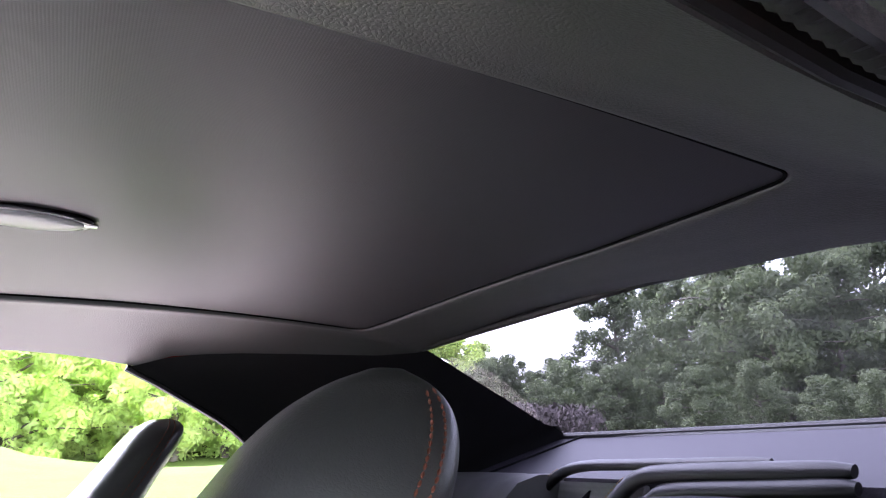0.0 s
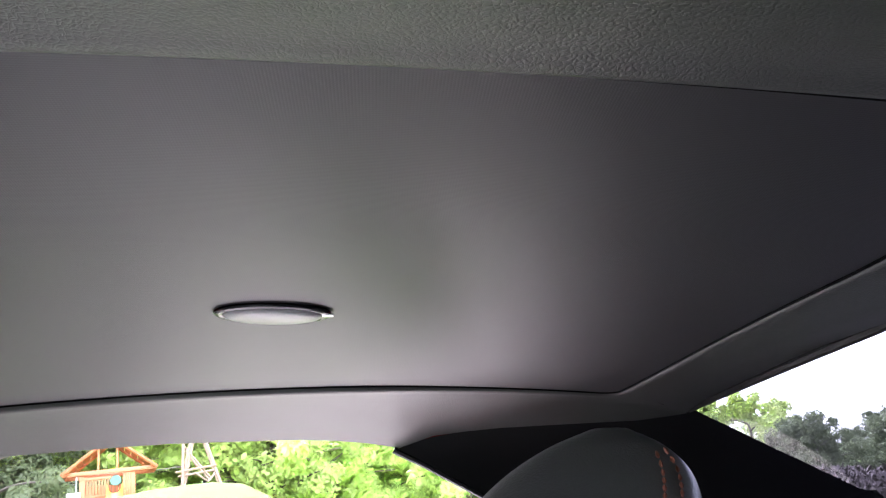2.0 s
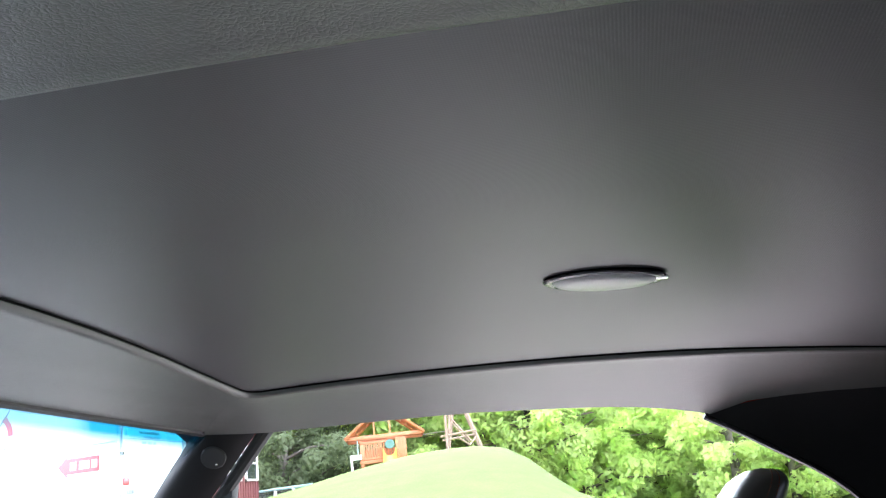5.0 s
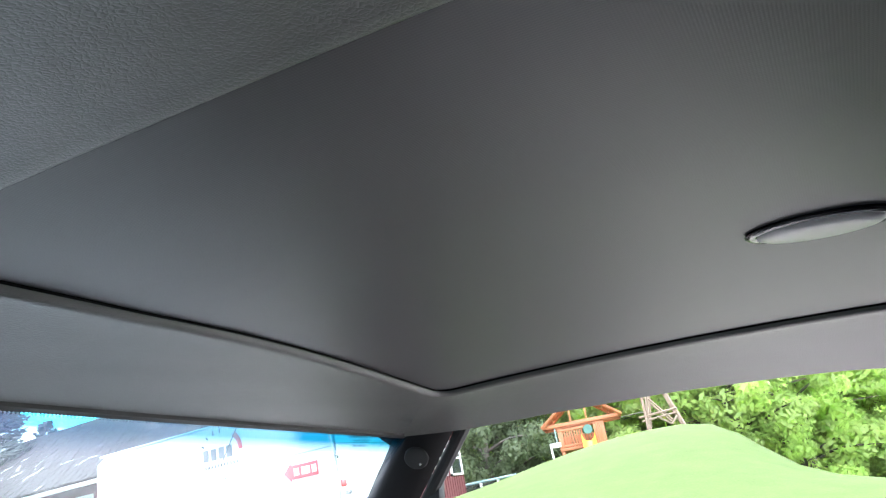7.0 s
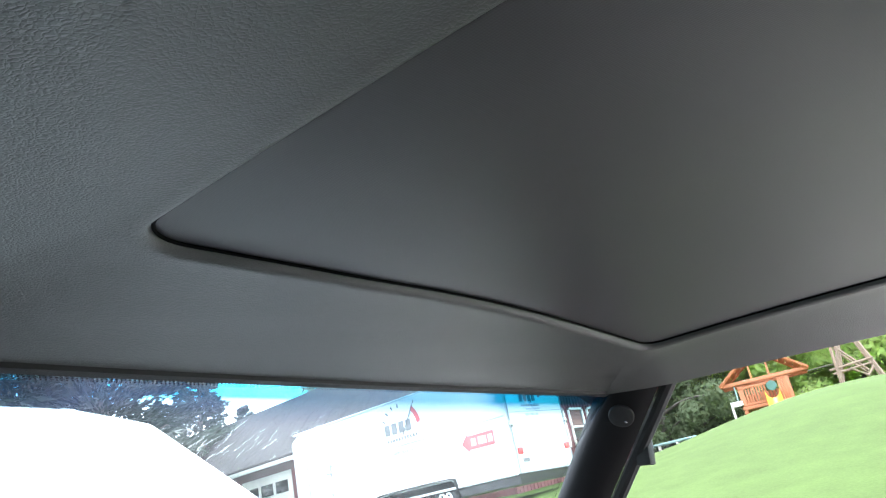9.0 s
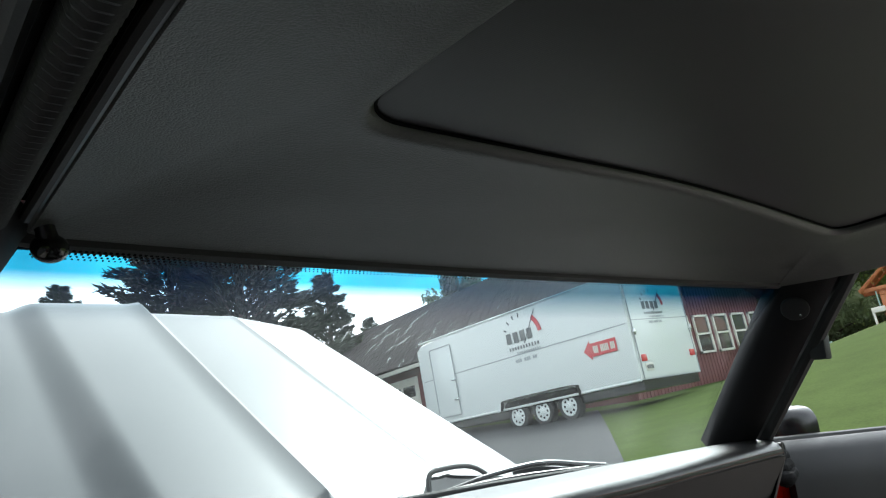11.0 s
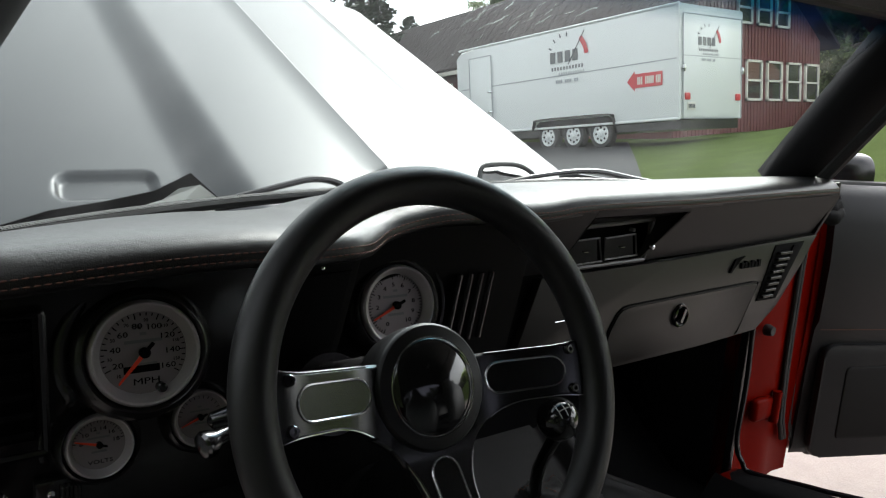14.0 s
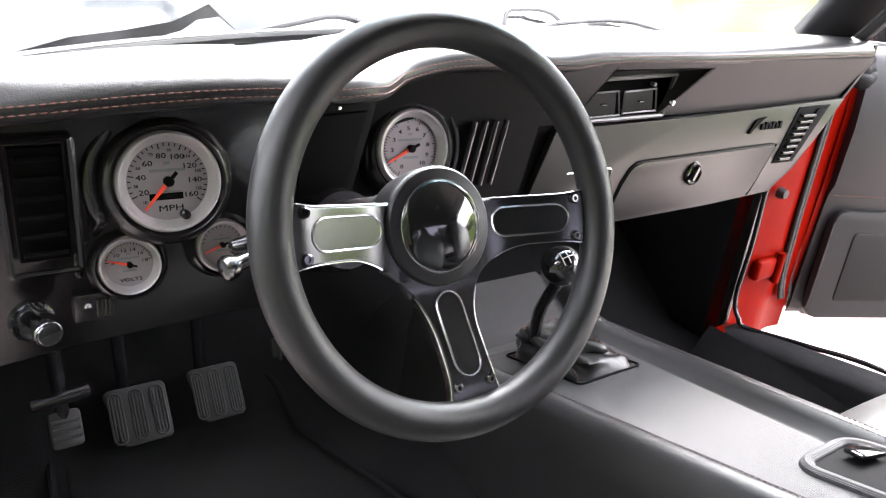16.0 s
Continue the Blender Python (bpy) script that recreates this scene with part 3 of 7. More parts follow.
# windscreen pillars: front edge, rear edge, with round plug
for s, name in ((1, "right"), (-1, "left")):
    fa, fb = Vector((0.693 * s, 0.385, 0.880 + 0.008 * s)), Vector(((0.573 if s > 0 else 0.535) * s, 0.132, 1.172))
    ra, rb = Vector(((0.722 if s > 0 else 0.752) * s, 0.308 if s > 0 else 0.290, 0.878 + 0.006 * s)), Vector(((0.602 if s > 0 else 0.60) * s, 0.038 if s > 0 else 0.030, 1.180))
    pil = thing("windscreen_pillar", ("black trimmed windscreen pillar with a round plug" if s > 0 else "plain black trimmed windscreen pillar by the open driver's door"), "car pillar", "windscreen pillars")
    bm = bmesh.new()
    rings = []
    for k in range(13):
        t = k / 12
        f_, r_ = fa.lerp(fb, t), ra.lerp(rb, t)
        bulge = Vector((-0.010 * s, -0.006, 0.0))
        out = Vector((0.028 * s, 0.03, 0.012))
        mid = (f_ + r_) / 2
        rings.append([f_ + out, f_, f_.lerp(mid, 0.25) + bulge * 0.5, f_.lerp(mid, 0.6) + bulge * 0.9, mid + bulge, mid.lerp(r_, 0.5) + bulge * 0.9, mid.lerp(r_, 0.85) + bulge * 0.4, r_, r_ + out])
    bridge(bm, rings)
    part("trim", bm, PILLAR, pil, angle=50)
    f_, r_ = fa.lerp(fb, 0.83), ra.lerp(rb, 0.83)
    mid = (f_ + r_) / 2 + Vector((-0.0085 * s, -0.006, 0))
    nrm = (f_ - r_).cross(fb - fa)
    nrm = nrm if nrm.x * s < 0 else -nrm
    PM = facing(mid, nrm)
    if s < 0:
        PM = PM @ Matrix.Translation((0, 0, -0.004))
    bm = bmesh.new()
    lathe(bm, [(0.0225, -0.006), (0.0225, 0.002), (0.021, 0.004), (0.017, 0.005), (0.0005, 0.0055)], PM, 32)
    if s > 0:
        part("plug", bm, RUBBER, pil, "round black plug")
    bm = bmesh.new()
    lathe(bm, [(0.0032, 0.0), (0.0032, 0.0065), (0.0018, 0.0085), (0.0003, 0.009)], PM @ Matrix.Translation((0.006 * s, -0.010, 0)), 14)
    if s > 0:
        part("plug_screw", bm, CHROME, pil, "small bright screw")
    bm = bmesh.new()
    off = Vector((0.016 * s, -0.010, 0.002))
    tube(bm, [ra.lerp(rb, k / 12) + off for k in range(-1, 13)], 0.013, 10)
    box(bm, -0.012, 0.012, -0.014, 0.014, -0.03, 0.03, 0.004, Matrix.Translation(ra.lerp(rb, 0.62) + off + Vector((0.004 * s, -0.006, 0))))
    part("weatherstrip", bm, RUBBER, pil, "black rubber weatherstrip")

# door opening rails with ribbed rubber
for s in (1, -1):
    rail = thing("roof_rail", "black roof rail with ribbed rubber weatherstrip", "roof rail", "roof rails")
    span = 0.93 if s > 0 else 1.20
    ys = [0.10 - span * k / 60 for k in range(61)]

    def edge(y, dx, dz):
        p = rim_point(0.58 * s, y)
        return p + Vector((s * dx, 0, dz + (0.020 if s > 0 else 0.0)))
    bm = bmesh.new()
    tube(bm, [edge(y, 0.006, 0.004) for y in ys], 0.0055, 10)
    tube(bm, [edge(y, 0.052, 0.006) for y in ys], 0.0075, 10)
    part("bead", bm, SATIN_GREY, rail, "slim grey edge moulding")
    bm = bmesh.new()
    yr = [0.10 - span * k / 310 for k in range(311)]
    tube(bm, [edge(y, 0.029, 0.001) for y in yr], [0.0112 + 0.0014 * (k % 2) for k in range(311)], 10)
    part("weatherstrip", bm, RUBBER, rail, "ribbed rubber weatherstrip")
    bm = bmesh.new()
    surf(bm, lambda u, v: edge(0.10 - span * u, 0.006 + 0.060 * v, 0.015 + 0.004 * v), 30, 3, (0, 0, 0.02))
    part("channel", bm, SATIN, rail)
    bm = bmesh.new()
    tube(bm, [edge(y, 0.072, 0.014) for y in ys], 0.007, 8)
    part("drip_moulding", bm, CHROME, rail, "bright drip moulding")

# outer roof skin
bm = bmesh.new()
surf(bm, lambda u, v: (-0.64 + 1.28 * u, -1.22 + 1.42 * v, roof_z((-0.64 + 1.28 * u) * 0.85, min(0.12, -1.22 + 1.42 * v)) + 0.035 - 0.05 * max(0, abs(2 * u - 1) - 0.75) * 2), 24, 24, (0, 0, 0.012))
solo("roof_skin", bm, RED, "orange-red painted steel roof skin", "car roof", kind="structure")

# rear quarter trim, glass, parcel shelf
for s in (1, -1):
    q = thing("quarter_trim", "black moulded rear quarter trim panel", "car trim", "quarter trims")
    bm = bmesh.new()

    def quarter(u, v):
        """u from the side window to the rear glass, v from the roof edge down."""
        front = spline([(0.5624, -0.7229, 1.1772), (0.572, -0.80, 1.140), (0.60, -0.921, 1.069), (0.64, -1.03, 0.93), (0.66, -1.05, 0.78)], 21)
        back = spline([(0.452, -1.1711, 1.2204), (0.480, -1.240, 1.197), (0.508, -1.309, 1.173), (0.536, -1.378, 1.150), (0.563, -1.445, 1.127), (0.590, -1.510, 1.105), (0.613, -1.568, 1.085), (0.62, -1.60, 0.90)], 21)
        a, b = front[round(v * 20)], back[round(v * 20)]
        p = a.lerp(b, u) + Vector((0.014 * math.sin(math.pi * u) * (1 - u) * min(1.0, 4 * v), 0, 0.014 * math.sin(math.pi * u ** 0.6) * (1 - v) ** 2))
        return (p.x * s, p.y, p.z)
    surf(bm, quarter, 24, 20, (0.02 * s, 0, 0.0))
    part("panel", bm, PILLAR, q, angle=60)
    bm = bmesh.new()
    tube(bm, [Vector(quarter(0, k / 20)) + Vector((0.004 * s, 0.004, 0)) for k in range(21)], 0.006, 8)
    part("edge_bead", bm, SATIN, q, "slim edge bead")
    bm = bmesh.new()
    surf(bm, lambda u, v: Vector(quarter(0.04 + 0.74 * u, v)) + Vector((s * 0.045, -0.01, 0.01)), 20, 20, (0.006 * s, 0, 0.004))
    part("outer_pillar", bm, RED, q, "orange-red painted outer pillar")


def rw_point(u, v):
    head = Vector((0.455 * u, -1.162 - 0.009 * u * u, 1.216 + 0.004 * u))
    foot = Vector((0.618 * u, -1.68 + 0.11 * u * u, 1.088 - 0.003 * u * u))
    return foot.lerp(head, v) + Vector((0, 0, 0.02 * math.sin(math.pi * v)))


window_2 = thing("window_2", "sloping rear window, lightly tinted and dusty", "rear window", kind="structure")
glass_sheet(lambda u, v: rw_point(u * 1.36, v), 24, 8, "rear_glass", REARGLASS, window_2)
bm = bmesh.new()
for v in (0, 1):
    tube(bm, [rw_point(-1 + k / 10, v) for k in range(21)], 0.006, 8)
part("gasket", bm, RUBBER, window_2, "black rubber gasket")
bm = bmesh.new()
for k, (x, w) in enumerate(((-0.02, 0.040), (0.030, 0.008))):
    p = rw_point(-0.19, 0.06)
    for i in range(7):
        box(bm, p.x - 0.022 + 0.0065 * i, p.x - 0.018 + 0.0065 * i, p.y + 0.001, p.y + 0.002, p.z + 0.004 + 0.004 * k, p.z + 0.0065 + 0.004 * k)
part("glass_mark", bm, LENSP, window_2, "small etched glass mark", smooth=False)

shelf = thing("parcel_shelf", "grey-purple vinyl parcel shelf below the rear window", "parcel shelf")
shelf_pt = lambda u, v: (-0.64 + 1.28 * u, -1.675 + 0.10 * (2 * u - 1) ** 2 * (1 - v) + 0.32 * v, 1.086 - 0.012 * math.exp(-v * 30) - 0.075 * v)
bm = bmesh.new()
surf(bm, shelf_pt, 20, 24, (0, 0, -0.03))
part("board", bm, TRAY, shelf)
for u in (0.945, 0.055):
    bm = bmesh.new()
    tube(bm, [Vector(shelf_pt(u, k / 16)) + Vector((0, 0, 0.0005)) for k in range(17)], 0.003, 6)
    part("seam_bead", bm, INK, shelf, "dark seam at the shelf's end")
bm = bmesh.new()
tube(bm, [Vector(shelf_pt(k / 24, 0.02)) + Vector((0, 0, 0.002)) for k in range(25)], 0.0045, 8)
part("glass_strip", bm, RUBBER, shelf, "black strip below the glass")


# ---- seats ----
def seat_back(bm, prof, cx, shift=lambda z: 0.0):
    """Loft of (z, y, half width, half thickness) up a seat back."""
    rings = []
    for z, y, w, t in prof:
        ring = []
        for k in range(72):
            a = 2 * math.pi * k / 72
            c, s_ = math.cos(a), math.sin(a)
            ring.append((cx + shift(z) + w * math.copysign(abs(c) ** 0.62, c), y + t * math.copysign(abs(s_) ** 0.75, s_), z))
        rings.append(ring)
    bridge(bm, rings)


def dense(prof, n):
    zs = np.linspace(0, len(prof) - 1, n)
    pts = [Vector((p[0], p[1], p[2])) for p in prof]
    th = [Vector((p[3], 0, 0)) for p in prof]
    a, b = spline(pts, n), spline(th, n)
    return [(p.x, p.y, max(p.z, 0.004), max(q.x, 0.003)) for p, q in zip(a, b)]


SEAT = dense([(0.36, -0.46, 0.215, 0.06), (0.50, -0.50, 0.235, 0.075), (0.70, -0.57, 0.245, 0.075), (0.85, -0.635, 0.235, 0.066),
              (0.93, -0.68, 0.19, 0.055), (0.975, -0.712, 0.135, 0.045), (1.02, -0.742, 0.108, 0.038), (1.055, -0.765, 0.099, 0.035),
              (1.080, -0.780, 0.080, 0.030), (1.092, -0.787, 0.050, 0.018), (1.0955, -0.789, 0.02, 0.006)], 46)
DRIVER_SEAT = dense([(0.36, -0.46, 0.215, 0.06), (0.50, -0.50, 0.235, 0.075), (0.70, -0.56, 0.245, 0.075), (0.854, -0.638, 0.182, 0.0875),
                     (0.913, -0.697, 0.116, 0.0826), (0.958, -0.743, 0.078, 0.079), (0.9935, -0.765, 0.071, 0.0704), (1.0225, -0.7826, 0.066, 0.0652),
                     (1.0475, -0.7965, 0.049, 0.060), (1.0675, -0.8074, 0.030, 0.0494), (1.082, -0.8133, 0.0206, 0.0316), (1.0914, -0.8162, 0.0115, 0.0105)], 50)


def lean(z):
    """How far the driver's head restraint sits in from the seat's middle."""
    t = max(0.0, min(1.0, (z - 0.62) / 0.27))
    return 0.074 * t * t * (3 - 2 * t)


for s in (-1, 1):
    cx = -0.320 if s < 0 else 0.355
    seat = thing("bucket_seat", "black leather high-backed bucket seat with rust double stitching", "car seat", "front seats")
    bm = bmesh.new()
    sit = DRIVER_SEAT if s < 0 else [(z - 0.006, y + 0.031, w, t) for z, y, w, t in SEAT]
    shift = lean if s < 0 else (lambda z: 0.0)
    seat_back(bm, sit, cx, shift)
    part("backrest", bm, SEAT_LEATHER, seat, "black leather backrest with built-in head restraint", angle=70)
    bm = bmesh.new()
    rings = []
    for y, w, z0, z1 in ((-0.48, 0.20, 0.30, 0.46), (-0.36, 0.24, 0.29, 0.48), (-0.2, 0.25, 0.29, 0.49), (-0.08, 0.245, 0.30, 0.485), (-0.01, 0.225, 0.32, 0.455), (0.015, 0.20, 0.35, 0.42)):
        rings.append([(cx + w * math.copysign(abs(math.cos(a)) ** 0.5, math.cos(a)), y - 0.04, (z0 + z1) / 2 - 0.05 + (z1 - z0) / 2 * math.copysign(abs(math.sin(a)) ** 0.6, math.sin(a))) for a in [2 * math.pi * k / 32 for k in range(32)]])
    bridge(bm, rings)
    part("cushion", bm, SEAT_LEATHER, seat, angle=70)
    bm = bmesh.new()
    # double seam: behind the driver's head restraint, along the flank of the other
    for first, gain in (((26, 37), (16, 26)) if s < 0 else ((5, 0), (19, 0))):
        line, rows_ = [], sit[(18 if s < 0 else 14):(44 if s < 0 else 43)]
        for k, (z, y, w, t) in enumerate(rows_):
            ang = radians(first + gain * max(0.0, k / len(rows_) - 0.49))
            line.append((cx + shift(z) - w * math.cos(ang) ** 0.62 - 0.0010, y - t * math.copysign(abs(math.sin(ang)) ** 0.75, ang), z))
        stitches(bm, line, 0.0040, 0.0017, 0.0012 if s < 0 else 0.0008)
    tagged(part("seam_stitching", bm, THREAD, seat, "rust double seam stitching"), kind="stuff")
    bm = bmesh.new()
    box(bm, cx - 0.17, cx + 0.17, -0.45, -0.03, 0.215, 0.31, 0.01)
    part("seat_base", bm, SATIN, seat)

# rear bench with raised centre bolster
bench = thing("rear_bench", "black leather rear bench seat with raised bolsters", "car seat")
bm = bmesh.new()
for x0, x1 in ((-0.60, -0.17), (0.17, 0.60)):
    bm = bmesh.new()
    rings = []
    for k in range(15):
        t = k / 14
        y, z = -1.16 - 0.17 * t, 0.62 + 0.36 * t
        th = 0.085 - 0.03 * t
        rings.append([((x0 + x1) / 2 + (x1 - x0) / 2 * math.copysign(abs(math.cos(a)) ** 0.4, math.cos(a)) * (1 - 0.06 * max(0, t - 0.85) / 0.15), y + th * math.copysign(abs(math.sin(a)) ** 0.7, math.sin(a)) * (1 if t < 0.95 else 0.6), z) for a in [2 * math.pi * q / 28 for q in range(28)]])
    bridge(bm, rings)
    part("backrest", bm, LEATHER, bench, angle=70)
for nm, pts, r0, r1 in (("outer_bolster", [(0.375, -1.26, 0.90), (0.356, -1.31, 0.965), (0.330, -1.33, 1.000), (0.292, -1.333, 1.020), (0.240, -1.335, 1.029), (0.150, -1.336, 1.031), (0.02, -1.337, 1.033), (-0.084, -1.338, 1.035)], 0.012, 0.007),
                        ("inner_bolster", [(0.190, -1.25, 0.89), (0.168, -1.30, 0.958), (0.148, -1.325, 0.997), (0.118, -1.33, 1.015), (0.070, -1.33, 1.021), (-0.055, -1.33, 1.024), (-0.182, -1.335, 1.026)], 0.015, 0.013),
                        ("lower_bolster", [(0.130, -1.24, 0.88), (0.112, -1.29, 0.950), (0.090, -1.315, 0.984), (0.050, -1.32, 1.000), (-0.091, -1.32, 1.006), (-0.190, -1.325, 1.010)], 0.014, 0.013)):
    bm = bmesh.new()
    tube(bm, spline(pts, 30), [(r0 + (r1 - r0) * k / 29) * (1, 1, 1, 0.93, 0.6)[max(0, k - 25)] for k in range(30)], 14, up=(0, 0, 1), flat=0.75)
    bol = part(nm, bm, LEATHER, bench, "rolled black leather bolster", angle=70)
    bm = bmesh.new()
    stitches(bm, [p + Vector((r0 * 0.75, r0 * 0.55, r0 * 0.3)) for p in spline(pts, 60)[:26]], 0.004, 0.002, 0.0008)
    tagged(part("piping_stitch", bm, GOLD, bol, "tan edge stitching"), kind="stuff")
bm = bmesh.new()
surf(bm, lambda u, v: (0.13 + 0.19 * u, -1.31 - 0.035 * v * v, 0.72 + 0.296 * v - 0.01 * v ** 6), 8, 16, (0, -0.03, -0.01))
part("centre_panel", bm, CARBON, bench, "woven grey carbon-look centre panel")
bm = bmesh.new()
plate(bm, [(0.240, -1.318, 0.962), (0.232, -1.320, 0.984), (0.214, -1.322, 0.996), (0.221, -1.320, 0.978), (0.216, -1.318, 0.957)], (0, 0.004, 0))
part("badge", bm, INK, bench, "small black badge", smooth=False)
bm = bmesh.new()
surf(bm, lambda u, v: (-0.40 + 0.50 * u, -1.22 - 0.10 * v, 0.963 + 0.036 * math.sin(v * 1.5) - 0.03 * max(0, u - 0.8)), 12, 8, (0, 0, -0.04))
part("armrest_top", bm, TRAY, bench, "grey-purple vinyl centre top")
bm = bmesh.new()
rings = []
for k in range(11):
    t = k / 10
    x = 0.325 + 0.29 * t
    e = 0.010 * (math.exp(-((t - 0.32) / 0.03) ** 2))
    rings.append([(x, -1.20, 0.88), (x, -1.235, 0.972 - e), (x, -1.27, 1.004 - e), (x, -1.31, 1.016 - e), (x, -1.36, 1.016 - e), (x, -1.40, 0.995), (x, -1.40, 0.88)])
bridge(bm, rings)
part("side_top", bm, SHEEN_LEATHER, bench, "smooth shiny black leather seat top, sky sheen put into its colour", angle=60)
bm = bmesh.new()
box(bm, -0.6, 0.6, -1.2, -0.72, 0.33, 0.47, 0.04, seg=4)
part("cushion", bm, LEATHER, bench)


# ---- dashboard ----
LIP = [(-0.735, 0.175, 0.845), (-0.655, 0.170, 0.850), (-0.54, 0.168, 0.858), (-0.457, 0.168, 0.860), (-0.395, 0.170, 0.857), (-0.352, 0.175, 0.857),
       (-0.325, 0.190, 0.855), (-0.302, 0.212, 0.855), (-0.276, 0.232, 0.859), (-0.235, 0.241, 0.866), (-0.175, 0.242, 0.871), (-0.044, 0.240, 0.868), (0.03, 0.240, 0.874),
       (0.16, 0.241, 0.876), (0.30, 0.242, 0.877), (0.50, 0.246, 0.881), (0.722, 0.250, 0.885)]
lip = spline(LIP, 120)
dash = thing("dashboard", "black stitched leather dashboard with silver gauges and charcoal lower panel", "dashboard")
bm = bmesh.new()
rings = []
for p in lip:
    u = max(-1, min(1, p.x / 0.72))
    foot = ws_point(u, -0.02)
    by, bz = max(p.y + 0.10, foot.y - 0.01), foot.z - 0.019
    top = p.z + 0.016
    sec = [(p.y + 0.045, p.z - 0.020), (p.y + 0.008, p.z - 0.017), (p.y, p.z - 0.0135), (p.y - 0.003, p.z - 0.008), (p.y - 0.0015, p.z), (p.y + 0.004, p.z + 0.007),
           (p.y + 0.016, p.z + 0.013), (p.y + 0.045, top), (p.y + 0.08, top - 0.002)]
    for k in range(1, 7):
        t = k / 6
        sec.append((p.y + 0.08 + (by - p.y - 0.08) * t, (top - 0.002) + (bz - top + 0.002) * t * t * (1.4 - 0.4 * t)))
    rings.append([(p.x, y, z) for y, z in sec])
bridge(bm, rings, closed=False)
part("dash_pad", bm, PAD, dash, "grained black leather dash pad", angle=70)
bm = bmesh.new()
stitches(bm, [q + Vector((0, -0.0036, -0.0075)) for q in spline(LIP, 400)], 0.0048, 0.0022, 0.0010)
stitches(bm, [q + Vector((0, -0.0022, -0.0012)) for q in spline(LIP, 400)], 0.0048, 0.0022, 0.0010)
tagged(part("pad_stitching", bm, DARK_THREAD, dash, "rust double stitching along the pad"), kind="stuff")
bm = bmesh.new()
plate(bm, [(0.722, 0.25, 0.895), (0.722, 0.36, 0.885), (0.735, 0.36, 0.79), (0.733, 0.285, 0.79), (0.728, 0.252, 0.865)], (0.012, 0.0, 0.0), 0.004)
part("end_cap", bm, LEATHER, dash)

# padded face on the passenger's side, around the air vent
def face_y(x, z):
    return 0.2352 + 0.57 * (0.868 - z) + 0.014 * x


VENT_OUT = ((0.052, 0.854), (0.265, 0.857), (0.208, 0.776), (0.032, 0.779))
VENT_IN = ((0.064, 0.836), (0.237, 0.842), (0.222, 0.776), (0.046, 0.773))


def strip(b, left, right, z0, z1, nu=12, nv=6):
    """A leather-covered strip of the fascia between two slanted ends, each given as x at z0 and at z1."""
    def at(u, v):
        xa, xb = left[0] + (left[1] - left[0]) * v, right[0] + (right[1] - right[0]) * v
        x, z = xa + (xb - xa) * u, z0 + (z1 - z0) * v
        return (x, face_y(x, z), z + 0.012 * max(0.0, x - 0.25))
    surf(b, at, nu, nv, (0, 0.012, 0))


bm = bmesh.new()
strip(bm, (0.208, 0.266), (0.735, 0.728), 0.776, 0.866)
strip(bm, (0.054, 0.054), (0.266, 0.266), 0.856, 0.866, 6, 1)
part("padded_face", bm, FASCIA, dash, "dark charcoal leather fascia", angle=60)
bm = bmesh.new()
strip(bm, (-0.06, -0.06), (0.031, 0.054), 0.772, 0.864)
part("centre_face", bm, LEATHER, dash, "black leather centre fascia", angle=60)
vent = part("air_vent", (lambda b: (box(b, 0.030, 0.262, 0.318, 0.325, 0.765, 0.862), b)[1])(bmesh.new()), INK, dash, "black air vent with grey slats")
bm = bmesh.new()
for k in range(4):
    (xa, za), (xb, zb), (xc, zc), (xd, zd) = VENT_OUT[k], VENT_OUT[(k + 1) % 4], VENT_IN[(k + 1) % 4], VENT_IN[k]
    bm.faces.new([bm.verts.new(p) for p in ((xa, face_y(xa, za) - 0.001, za), (xb, face_y(xb, zb) - 0.001, zb), (xc, 0.290, zc), (xd, 0.290, zd))])
part("vent_surround", bm, FASCIA, vent, "sloping dark surround", smooth=False)
for (xa, za), (xb, zb) in (((0.062, 0.8335), (0.236, 0.8395)), ((0.236, 0.8395), (0.221, 0.7775)), ((0.221, 0.7775), (0.046, 0.7745))):
    bm = bmesh.new()
    tube(bm, [(xa, 0.2885, za), (xb, 0.2885, zb)], 0.0038, 8)
    part("vent_frame", bm, VENT_GREY, vent, "grey frame bar")
for x in (0.075, 0.198):
    bm = bmesh.new()
    lathe(bm, [(0.003, 0.0), (0.003, 0.008), (0.0004, 0.009)], facing((x, 0.300, 0.8235), (0, -1, 0)), 10)
    part("vent_pin", bm, SLAT, vent)
